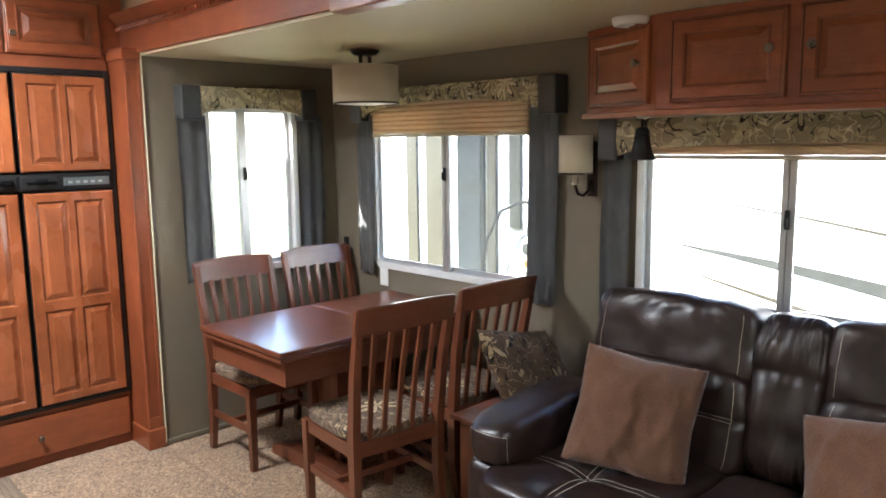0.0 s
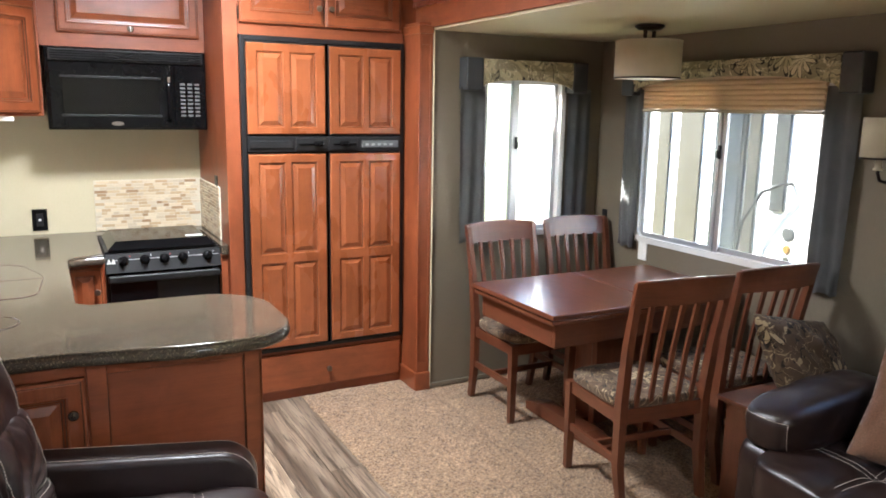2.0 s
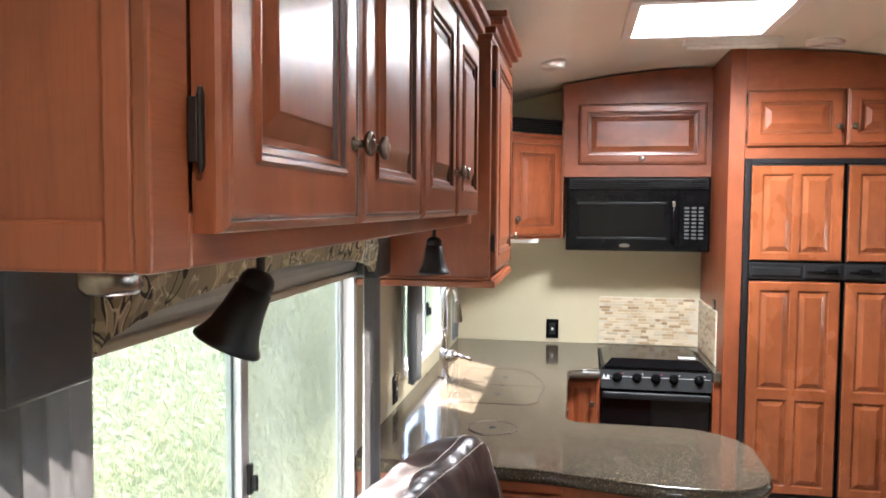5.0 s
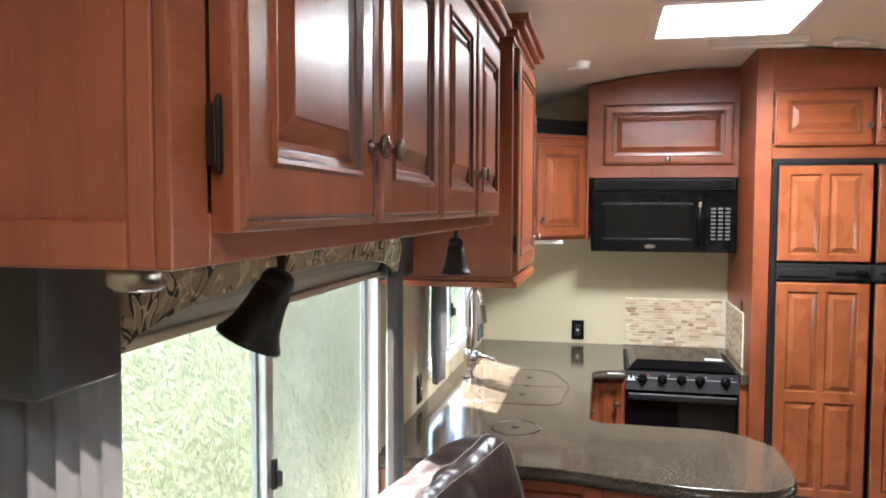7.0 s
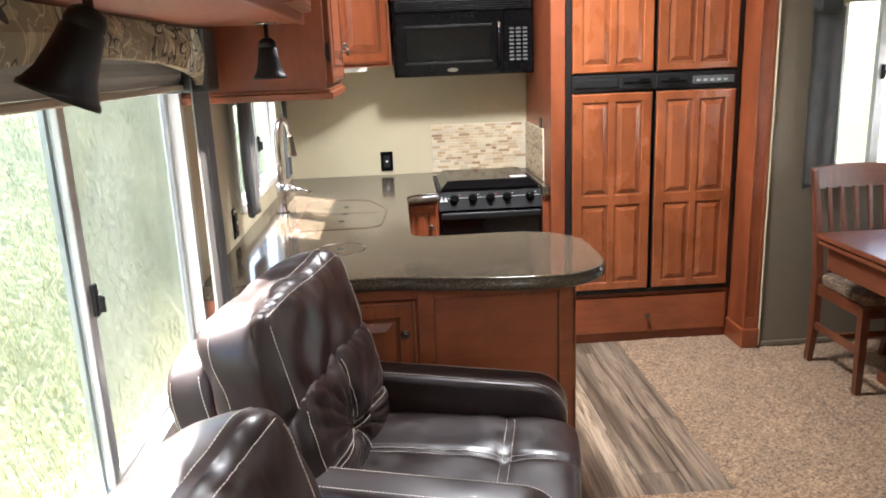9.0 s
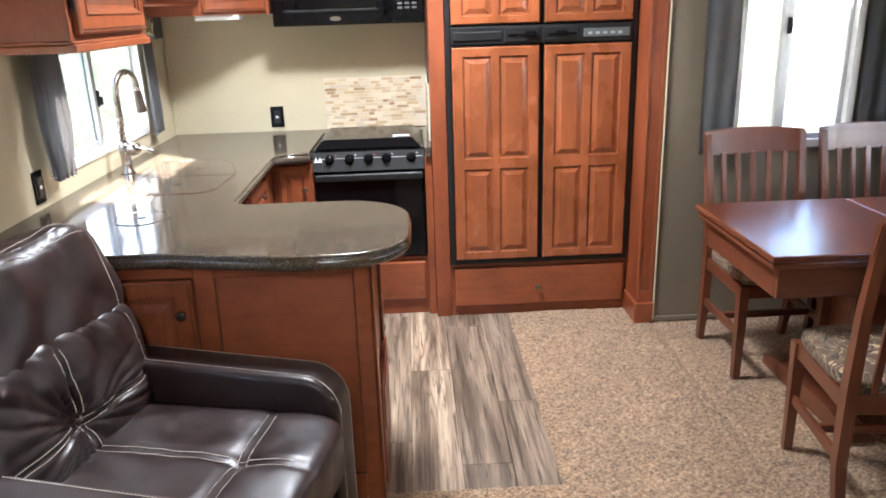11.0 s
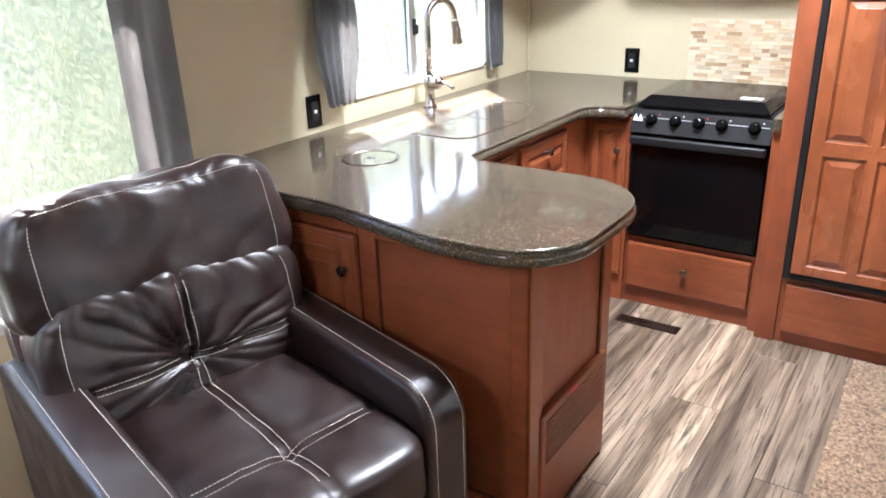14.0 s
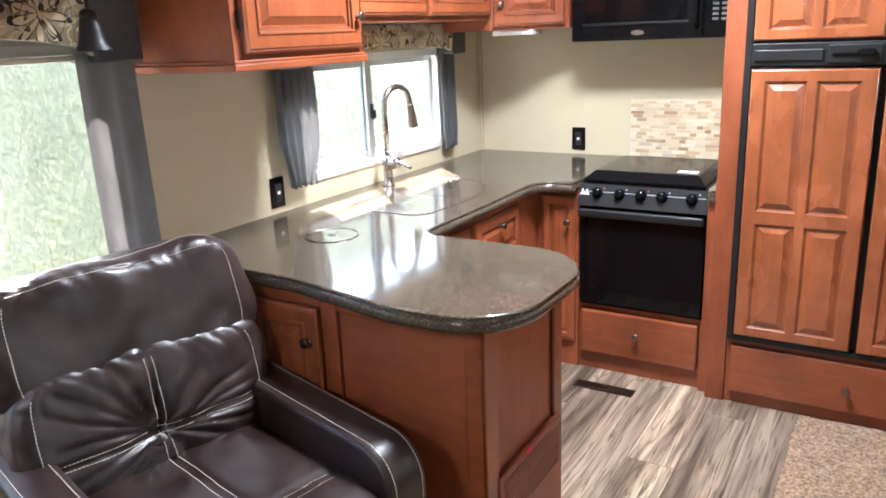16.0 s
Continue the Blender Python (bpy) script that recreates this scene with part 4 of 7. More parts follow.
# ceiling fixtures
vent = thing("roof_vent", (1.22, 3.02, 2.5), "square white roof vent with a bright translucent dome", "skylight", "roof vents", "structure")
for x0, x1, y0, y1 in ((SKY[0] - 0.04, SKY[1] + 0.04, SKY[2] - 0.04, SKY[2] + 0.005), (SKY[0] - 0.04, SKY[1] + 0.04, SKY[3] - 0.005, SKY[3] + 0.04), (SKY[0] - 0.04, SKY[0] + 0.005, SKY[2] + 0.005, SKY[3] - 0.005), (SKY[1] - 0.005, SKY[1] + 0.04, SKY[2] + 0.005, SKY[3] - 0.005)):
    box("vent_frame", x0, x1, y0, y1, 2.475, 2.62, WHITE, vent, 0.006)
bm = bmesh.new()
add_box(bm, SKY[0] - 0.03, SKY[1] + 0.03, SKY[2] - 0.03, SKY[3] + 0.03, 2.63, 2.66, 0.008)
part("dome", bm, ACRYLIC, vent, "white acrylic dome")
# Rear vent, never in view: added to hold the fill light.
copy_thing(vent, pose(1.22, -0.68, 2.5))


def disc_lamp(x, y, z, r, name, label, category):
    bm = bmesh.new()
    add_lathe(bm, [(0, -0.010), (r * 0.35, -0.010), (r * 0.36, -0.016), (r * 0.72, -0.017), (r * 0.75, -0.022), (r * 0.9, -0.020), (r, -0.008), (r, 0.012), (0, 0.012)], Matrix.Translation((x, y, z)), 32)
    return tagged(part(name, bm, WHITE, smooth=True), label, category)


disc_lamp(3.448, 1.357, 2.045, 0.075, "ceiling_spot", "round white recessed ceiling light, unlit", "ceiling light")
disc_lamp(1.85, 3.66, ceil_z(1.85) - 0.004, 0.085, "ceiling_speaker", "round white ceiling vent ring", "vent")
bm = bmesh.new()
add_lathe(bm, [(0, -0.032), (0.045, -0.032), (0.058, -0.024), (0.062, 0.0), (0.062, 0.012), (0, 0.012)], Matrix.Translation((0.61, 3.60, ceil_z(0.61) - 0.006)), 28)
tagged(part("smoke_alarm", bm, WHITE, smooth=True), "small round white smoke alarm on the ceiling", "alarm")
tube = thing("strip_light", (1.43, 3.60, 2.5), "slim white strip light on the ceiling, unlit", "ceiling light")
bm = bmesh.new()
add_box(bm, 1.21, 1.65, 3.57, 3.63, 2.497, 2.532, 0.008)
part("housing", bm, WHITE, tube)
bm = bmesh.new()
add_tube(bm, [(1.23, 3.60, 2.495), (1.63, 3.60, 2.495)], 0.016, 14)
part("diffuser", bm, WHITE, tube, "frosted tube")

bm = bmesh.new()
add_lathe(bm, [(0, 0.0), (0.016, 0.0), (0.018, -0.006), (0.006, -0.010), (0.006, -0.028), (0.012, -0.034), (0.010, -0.044), (0, -0.046)], Matrix.Translation((1.84, 2.77, ceil_z(1.84))), 14)
tagged(part("ceiling_hook", bm, WHITE, smooth=True), "small white hook on the ceiling", "hook")

# ---------------------------------------------------------------- kitchen cabinets
def faced(x, y, z, turn=0):
    """Pose of a cabinet front: local x runs along the front, local -y looks out of it."""
    return pose(x, y, z, 0, 0, turn)


LEFT_FRONT = 90     # fronts on the left run along +y and look to +x

# tall refrigerator surround
surround = thing("fridge_surround", (2.0, 3.85, 0), "cherry-stained cabinet round the refrigerator with two upper doors and a drawer", "cabinet")
box("side_panel", 1.47, 1.545, 3.815, 4.568, 0, ceil_z(1.5) - 0.003, CHERRY_SIDE, surround, 0.002)
box("side_panel", 2.465, 2.56, 3.835, 4.568, 0, 2.37, CHERRY_SIDE, surround, 0.002)
bm = bmesh.new()
tops = [2.56, 2.465, 2.4, 2.2, 2.0, 1.8, 1.546]
add_prism_y(bm, [(1.546, 1.985), (2.465, 1.985), (2.465, 2.076), (2.56, 2.076)] + [(x, ceil_z(x) - 0.012) for x in tops], 3.815, 3.834)
part("upper_face", bm, CHERRY_SIDE, surround)
for k, x in enumerate((1.552, 2.003)):
    door(surround, 0.445, 0.275, faced(x, 3.815, 2.045), (0.415 if k == 0 else 0.03, 0.09), stile=0.055)
for z in (2.09, 2.27):
    hinge(surround, Matrix.Translation((1.548, 3.815, z)))
box("lower_face", 1.545, 2.465, 3.825, 3.86, 0.0, 0.29, CHERRY_SIDE, surround, 0.002)
drawer = box("drawer_front", 1.565, 2.455, 3.803, 3.826, 0.055, 0.265, CHERRY, surround, 0.008)
knob(drawer, faced(2.002, 3.803, 0.155, 0) @ pose(0, 0, 0, 90))
box("switch_plate", 1.464, 1.470, 4.06, 4.12, 1.13, 1.25, BLACK_MATTE, surround, 0.002, "black switch plate")

fridge = thing("refrigerator", (2.0, 3.9, 0.29), "four-door black refrigerator with cherry wood panels", "refrigerator")
box("body", 1.548, 2.462, 3.835, 4.5, 0.292, 1.984, BLACK_MATTE, fridge, 0.003)
for x0, x1, z0, z1 in ((1.547, 1.572, 0.292, 1.984), (2.440, 2.463, 0.292, 1.984), (1.572, 2.440, 1.958, 1.984), (1.572, 2.440, 0.292, 0.312)):
    box("frame_bar", x0, x1, 3.795, 3.836, z0, z1, BLACK_MATTE, fridge, 0.003)
FR_COLS = [(0.050, 0.194), (0.226, 0.370)]
for k, x in enumerate((1.576, 2.020)):
    bm = bmesh.new()
    add_box(bm, x - 0.002, x + 0.422, 3.793, 3.834, 1.478, 1.956, 0.004)
    top = part("upper_door", bm, BLACK_MATTE, fridge, "black-edged upper door")
    door(top, 0.420, 0.464, faced(x, 3.793, 1.484), None, RAISED, name="wood_panel", mats=[FRIDGE_WOOD, GLAZE], t=0.012, cols=FR_COLS, rows=[(0.036, 0.424)])
    bm = bmesh.new()
    add_box(bm, x - 0.002, x + 0.422, 3.793, 3.834, 0.314, 1.388, 0.004)
    low = part("lower_door", bm, BLACK_MATTE, fridge, "black-edged lower door")
    door(low, 0.42, 1.06, faced(x, 3.793, 0.321), None, RAISED, name="wood_panel", mats=[FRIDGE_WOOD, GLAZE], t=0.012, cols=FR_COLS, rows=[(0.04, 0.475), (0.525, 1.018)])
band = box("handle_band", 1.573, 2.439, 3.786, 3.834, 1.392, 1.474, BLACK_MATTE, fridge, 0.004, "black handle band")
for x0, x1, z0, z1 in ((1.585, 1.815, 1.410, 1.452), (1.828, 1.998, 1.400, 1.466), (2.012, 2.182, 1.400, 1.466)):
    box("handle_recess", x0, x1, 3.778, 3.788, z0, z1, BLACK_MATTE, band, 0.005)
for x0, x1 in ((1.83, 1.995), (2.022, 2.18)):
    bm = bmesh.new()
    mid_x, way = (x0 + x1) / 2, (1 if x0 < 2 else -1)
    add_box(bm, x0 + 0.012, x1 - 0.012, 3.770, 3.779, 1.428, 1.437, 0.003)
    add_box(bm, mid_x - 0.012 + way * 0.02, mid_x + 0.045 + way * 0.02, 3.755, 3.772, 1.424, 1.449, 0.007)
    part("pull", bm, BLACK, band, "curved black pull")
panel = box("control_panel", 2.205, 2.425, 3.780, 3.788, 1.412, 1.452, plain("grey_control_face", (0.09, 0.10, 0.10), 0.3), band, 0.002, "grey control strip")
for k in range(5):
    box("button", 2.225 + 0.036 * k, 2.245 + 0.036 * k, 3.778, 3.781, 1.424, 1.436, plain("pale_key", (0.30, 0.32, 0.31), 0.4) if k == 0 else bpy.data.materials["pale_key"], panel, 0.001)

# cabinet over the microwave
mwc = thing("microwave_cabinet", (1.07, 4.28, 1.92), "cherry-stained cabinet with one wide flap door over the microwave", "wall cabinet")
bm = bmesh.new()
add_prism_y(bm, [(0.657, 1.914), (1.468, 1.914)] + [(x, ceil_z(x) - 0.012) for x in (1.468, 1.3, 1.1, 0.9, 0.657)], 4.28, 4.568)
part("body", bm, CHERRY_SIDE, mwc)
box("side_skin", 0.645, 0.656, 4.275, 4.568, 1.56, ceil_z(0.65) - 0.006, CHERRY_SIDE, mwc, 0.002)
door(mwc, 0.70, 0.34, faced(0.738, 4.28, 1.985), (0.35, 0.03), stile=0.045)

micro = thing("microwave_oven", (1.09, 4.3, 1.49), "black built-in microwave oven with a dark glass window", "microwave oven")
box("body", 0.672, 1.466, 4.265, 4.56, 1.492, 1.911, BLACK, micro, 0.006)
box("vent_grille", 0.69, 1.45, 4.252, 4.266, 1.845, 1.903, BLACK_MATTE, micro, 0.003)
for k in range(4):
    box("louvre", 0.70, 1.44, 4.246, 4.254, 1.852 + 0.012 * k, 1.858 + 0.012 * k, BLACK, micro, 0.001)
mdoor = box("door", 0.685, 1.285, 4.243, 4.266, 1.50, 1.838, BLACK, micro, 0.006)
box("window", 0.745, 1.215, 4.2385, 4.2445, 1.575, 1.755, OVEN_GLASS, mdoor, 0.002, "dark glass window")
for z0, z1 in ((1.56, 1.572), (1.758, 1.770)):
    box("window_rim", 0.735, 1.225, 4.237, 4.244, z0, z1, BLACK_MATTE, mdoor, 0.002)
bm = bmesh.new()
add_tube(bm, [(1.262, 4.243, 1.54), (1.262, 4.218, 1.56), (1.262, 4.212, 1.66), (1.262, 4.218, 1.77), (1.262, 4.243, 1.79)], 0.009, 10)
part("handle", bm, BLACK, mdoor, "upright black handle", True)
box("handle_tip", 1.254, 1.270, 4.2055, 4.212, 1.745, 1.775, NICKEL, mdoor, 0.002)
keys = box("key_panel", 1.295, 1.46, 4.247, 4.266, 1.50, 1.838, BLACK, micro, 0.005)
KEY = plain("printed_grey_key", (0.085, 0.085, 0.085), 0.5)
for j in range(9):
    for i in range(3):
        box("key", 1.325 + 0.038 * i, 1.350 + 0.038 * i, 4.2445, 4.248, 1.565 + 0.021 * j, 1.576 + 0.021 * j, KEY, keys, 0)
bm = bmesh.new()
add_lathe(bm, [(0, 0), (0.02, 0), (0.02, 0.003), (0, 0.003)], Matrix.Translation((1.0, 4.2425, 1.525)) @ pose(0, 0, 0, 90) @ Matrix.Diagonal((1.5, 0.55, 1, 1)), 20)
part("badge", bm, NICKEL, mdoor, "small oval badge")

# diagonal corner cabinet with an open shelf above
corner = thing("corner_cabinet", (0.4, 4.2, 1.56), "cherry-stained diagonal corner cabinet with an open nook above", "wall cabinet")
dx, dy = 0.645 - 0.36, 4.28 - 4.02
width, turn = math.hypot(dx, dy), math.degrees(math.atan2(dy, dx))
bm = bmesh.new()
add_outline(bm, [(0.012, 4.02), (0.36, 4.02), (0.645, 4.28), (0.645, 4.556), (0.012, 4.556)], 1.56, 2.13, 0)
part("body", bm, CHERRY_SIDE, corner)
door(corner, width - 0.03, 0.52, faced(0.36, 4.02, 1.575, turn) @ Matrix.Translation((0.015, 0, 0)), (0.03, 0.1), stile=0.05)
bm = bmesh.new()
add_box(bm, 0.0, width, -0.012, 0.010, 2.13 - 1.56, 2.15 - 1.56, 0.003, m=faced(0.36, 4.02, 1.56, turn))
part("shelf_edge", bm, CHERRY, corner)
bm = bmesh.new()
add_box(bm, 0.0, width, 0.0, 0.02, 2.152 - 1.56, 2.235 - 1.56, 0.003, m=faced(0.36, 4.02, 1.56, turn))
grille = part("grille", bm, BLACK_MATTE, corner, "black louvred grille")
for k in range(6):
    bm = bmesh.new()
    add_box(bm, 0.01, width - 0.01, -0.006, 0.002, 0.600 + 0.012 * k, 0.606 + 0.012 * k, m=faced(0.36, 4.02, 1.56, turn))
    part("louvre", bm, BLACK, grille)
puck = bmesh.new()
add_box(puck, 0.30, 0.52, 4.15, 4.26, 1.535, 1.559, 0.006)
tagged(part("under_cabinet_light", puck, WHITE), "flat white light under the corner cabinet", "light")

# cabinets along the left wall
run = thing("window_cabinet", (0.2, 3.4, 1.61), "cherry-stained two-door cabinet over the kitchen window", "wall cabinet")
box("body", 0.004, 0.36, 2.895, 4.018, 1.61, 2.27, CHERRY_SIDE, run, 0.002)
for k, y in enumerate((2.91, 3.465)):
    door(run, 0.54, 0.62, faced(0.36, y, 1.63, LEFT_FRONT), (0.51 if k == 0 else 0.03, 0.09))

tall = thing("tall_wall_cabinet", (0.25, 2.6, 1.49), "tall cherry-stained wall cabinet with a crown and one door", "wall cabinet")
box("body", 0.004, 0.455, 2.295, 2.893, 1.50, 2.31, CHERRY_SIDE, tall, 0.002)
bm = bmesh.new()
add_box(bm, 0.004, 0.475, 2.275, 2.893, 1.478, 1.500, 0.004)
add_box(bm, 0.004, 0.465, 2.285, 2.893, 1.500, 1.510, 0.003)
part("base_moulding", bm, CHERRY, tall)
bm = bmesh.new()
for k, (z, o) in enumerate(((2.27, 0.0), (2.29, 0.012), (2.31, 0.035), (2.33, 0.05))):
    add_box(bm, 0.004, 0.46 + o, 2.29 - o, 2.893, z, z + 0.022, 0.004)
part("crown", bm, CHERRY, tall)
door(tall, 0.55, 0.735, faced(0.455, 2.325, 1.525, LEFT_FRONT), (0.52, 0.10))
for z in (1.62, 2.15):
    hinge(tall, Matrix.Translation((0.457, 2.318, z)) @ pose(0, 0, 0, 0, 0, 90))

over = thing("living_wall_cabinet", (0.2, 1.3, 1.69), "long cherry-stained wall cabinet with four moulded doors over the living window", "wall cabinet")
box("body", 0.004, 0.413, 0.3925, 2.035, 1.693, 2.23, CHERRY_SIDE, over, 0.001)
bm = bmesh.new()
add_box(bm, 0.413, 0.428, 0.373, 0.43, 1.69, 2.23, 0.003)
add_box(bm, 0.413, 0.428, 0.43, 2.05, 1.69, 1.735, 0.003)
add_box(bm, 0.375, 0.428, 0.43, 2.05, 2.19, 2.23, 0.003)
part("face_frame", bm, CHERRY, over)
bm = bmesh.new()
add_box(bm, 0.004, 0.060, 0.375, 0.396, 1.69, 2.23, 0.003)
add_box(bm, 0.388, 0.4125, 0.375, 0.396, 1.69, 2.23, 0.003)
add_box(bm, 0.060, 0.3875, 0.375, 0.396, 1.69, 1.729, 0.003)
part("end_frame", bm, CHERRY_SIDE, over)
for k in range(4):
    y = 0.434 + 0.397 * k
    door(over, 0.376, 0.47, faced(0.428, y, 1.718, LEFT_FRONT), (0.35 if k % 2 == 0 else 0.026, 0.10), stile=0.058, t=0.028)
for y in (0.426, 1.22):
    for z in (1.80, 2.12):
        hinge(over, Matrix.Translation((0.430, y, z)) @ pose(0, 0, 0, 0, 0, 90))
bm = bmesh.new()
for k, (z, o) in enumerate(((2.20, 0.0), (2.215, 0.014), (2.235, 0.034), (2.255, 0.05))):
    add_box(bm, 0.004, 0.43 + o, 0.37 - o, 2.055, z, z + 0.022, 0.004)
part("crown", bm, CHERRY, over)


def bell_light(x, y, z, tilt, turn, label, size=1.0):
    root = thing("reading_light", (x, y, z), label, "reading light", "black bell-shaped reading lights")
    bm = bmesh.new()
    add_lathe(bm, [(0, 0), (0.028, 0), (0.028, -0.006), (0.010, -0.010), (0, -0.010)], Matrix.Translation((x, y, z)), 16)
    part("mount", bm, NICKEL, root, "nickel mount", True)
    bm = bmesh.new()
    add_tube(bm, [(x, y, z - 0.008), (x, y, z - 0.05)], 0.006, 8)
    part("stem", bm, BRONZE, root, "", True)
    bm = bmesh.new()
    m = Matrix.Translation((x, y, z - 0.045)) @ pose(0, 0, 0, tilt, 0, turn) @ Matrix.Scale(size, 4)
    add_lathe(bm, [(0, 0.008), (0.014, 0.006), (0.023, 0.0), (0.027, -0.008), (0.0285, -0.020), (0.027, -0.021), (0.027, -0.024), (0.0295, -0.025), (0.034, -0.06), (0.041, -0.092), (0.050, -0.110), (0.055, -0.116), (0.055, -0.122), (0.050, -0.122), (0.038, -0.094), (0.028, -0.055), (0, -0.045)], m, 24)
    part("bell", bm, BLACK_MATTE, root, "black flared bell", True)
    return root


bell_light(0.325, 0.80, 1.695, -26, -70, "black bell-shaped reading light tilted under the wall cabinet", 0.84)
bell_light(0.34, 1.94, 1.695, 0, 0, "black bell-shaped reading light hanging under the wall cabinet", 0.8)
bm = bmesh.new()
add_lathe(bm, [(0, 0.004), (0.036, 0.004), (0.036, -0.02), (0.03, -0.026), (0, -0.026)], Matrix.Translation((0.31, 0.50, 1.689)) @ Matrix.Diagonal((0.8, 0.8, 1.15, 1)), 24)
tagged(part("puck_light", bm, NICKEL, smooth=True), "small nickel puck light under the wall cabinet", "light")

# ---------------------------------------------------------------- base cabinets, worktop, range
TOP = rounded([(0.003, 2.262, 0), (0.62, 2.250, 0.5), (1.02, 2.168, 0.5), (1.355, 2.185, 0.20), (1.362, 2.825, 0.25), (0.705, 2.83, 0.07), (0.705, 3.80, 0.10), (0.868, 3.80, 0.01), (0.868, 4.42, 0), (1.432, 4.42, 0), (1.432, 3.84, 0.005), (1.468, 3.84, 0), (1.468, 4.568, 0), (0.003, 4.568, 0)], 10)


def add_nosed_slab(bm, pts, z0, z1, r=0.021):
    """A level slab with a thin top lip and a round edge, cut square at the walls and round the range; pts run counter-clockwise."""
    n = len(pts)
    out = []
    for i in range(n):
        p, a, b = Vector(pts[i]), Vector(pts[i - 1]), Vector(pts[(i + 1) % n])
        u, v = (p - a).normalized(), (b - p).normalized()
        m = Vector((u.y + v.y, -u.x - v.x)).normalized()
        square = p.x < 0.01 or p.y > 4.56 or (p.x > 0.86 and p.y > 3.82)
        out.append((p, m / max(0.5, m.dot(Vector((u.y, -u.x)))) * (0.05 if square else 1.0)))
    mid = (z0 + z1 - 0.007) / 2
    half = mid - z0
    rows = [(r + 0.006, z1), (0.012, z1), (0.007, z1 - 0.0015), (0.005, z1 - 0.005), (0.006, z1 - 0.007)]
    rows += [(r * (1 - math.cos(a)), mid + half * math.sin(a)) for a in [math.pi * (0.36 - k * 0.86 / 9) for k in range(10)]]
    rings = [[bm.verts.new((p.x - m.x * d, p.y - m.y * d, z)) for p, m in out] for d, z in rows]
    bm.faces.new(rings[0])
    bm.faces.new(rings[-1][::-1])
    for a, b in zip(rings, rings[1:]):
        for i in range(n):
            bm.faces.new((a[i], b[i], b[(i + 1) % n], a[(i + 1) % n]))
    bmesh.ops.recalc_face_normals(bm, faces=bm.faces)
    return bm


bm = bmesh.new()
add_nosed_slab(bm, TOP, 0.853, 0.902)
slab = part("worktop", bm, COUNTER)
for f in slab.data.polygons:
    f.use_smooth = abs(f.normal.z) < 0.97
tagged(slab, "dark brown speckled polished worktop with a rounded peninsula end", "worktop")

pen = thing("peninsula", (0.9, 2.5, 0), "cherry-stained peninsula cabinet with a side door, end grille and framed panels", "cabinet")
bm = bmesh.new()
add_box(bm, 0.004, 1.225, 2.29, 2.78, 0.0, 0.853)
part("body", bm, CHERRY_SIDE, pen)
bm = bmesh.new()
for x0, x1, z0, z1 in ((0.70, 0.757, 0.0, 0.853), (1.177, 1.234, 0.0, 0.853), (0.757, 1.177, 0.812, 0.853), (0.757, 1.177, 0.0, 0.10), (0.40, 0.70, 0.815, 0.853), (0.40, 0.70, 0.0, 0.09), (0.004, 0.40, 0.0, 0.853)):
    add_box(bm, x0, x1, 2.278, 2.291, z0, z1, 0.003)
part("front_frame", bm, CHERRY, pen)
# thin dark strips along the inner edges of the front frame
bm = bmesh.new()
for x0, x1, z0, z1 in ((0.757, 0.759, 0.10, 0.812), (1.175, 1.177, 0.10, 0.812), (0.759, 1.175, 0.810, 0.812), (0.759, 1.175, 0.10, 0.102)):
    add_box(bm, x0, x1, 2.283, 2.2915, z0, z1)
part("glaze_line", bm, GLAZE, pen, "thin dark line round the panel")
door(pen, 0.288, 0.715, faced(0.405, 2.284, 0.097), (0.252, 0.61), MOULDED, 0.048)
bm = bmesh.new()
for y0, y1, z0, z1 in ((2.278, 2.345, 0.0, 0.853), (2.725, 2.785, 0.0, 0.853), (2.345, 2.725, 0.815, 0.853), (2.345, 2.725, 0.0, 0.02)):
    add_box(bm, 1.224, 1.237, y0, y1, z0, z1, 0.003)
part("end_frame", bm, CHERRY, pen)
# the same dark strips inside the end frame
bm = bmesh.new()
for y0, y1, z0, z1 in ((2.345, 2.347, 0.38, 0.815), (2.723, 2.725, 0.38, 0.815), (2.347, 2.723, 0.813, 0.815)):
    add_box(bm, 1.2235, 1.231, y0, y1, z0, z1)
part("glaze_line", bm, GLAZE, pen, "thin dark line round the panel")
bm = bmesh.new()
add_box(bm, 1.226, 1.244, 2.335, 2.765, 0.02, 0.38, 0.004)
gr = part("grille", bm, CHERRY_SIDE, pen, "brown slotted furnace grille")
for k in range(12):
    box("slat", 1.2435, 1.2475, 2.36, 2.74, 0.215 + 0.012 * k, 0.2215 + 0.012 * k, CHERRY, gr, 0.001)
box("label", 1.244, 1.246, 2.50, 2.545, 0.365, 0.378, plain("red_label", (0.55, 0.03, 0.05), 0.5), gr, 0)

base = thing("sink_cabinet", (0.4, 3.4, 0), "cherry-stained base cabinets under the sink with drawers", "cabinet")
bm = bmesh.new()
add_box(bm, 0.004, 0.66, 2.782, 4.566, 0.0, 0.852)
part("body", bm, CHERRY_SIDE, base)
for y0, y1, kn in ((2.85, 3.22, True), (3.26, 3.66, True)):
    for z0, z1 in ((0.62, 0.825), (0.10, 0.59)):
        d = door(base, y1 - y0, z1 - z0, faced(0.66, y0, z0, LEFT_FRONT), ((y1 - y0) / 2, (z1 - z0) * 0.75), RAISED, 0.045, "drawer_front" if z0 > 0.5 else "door")

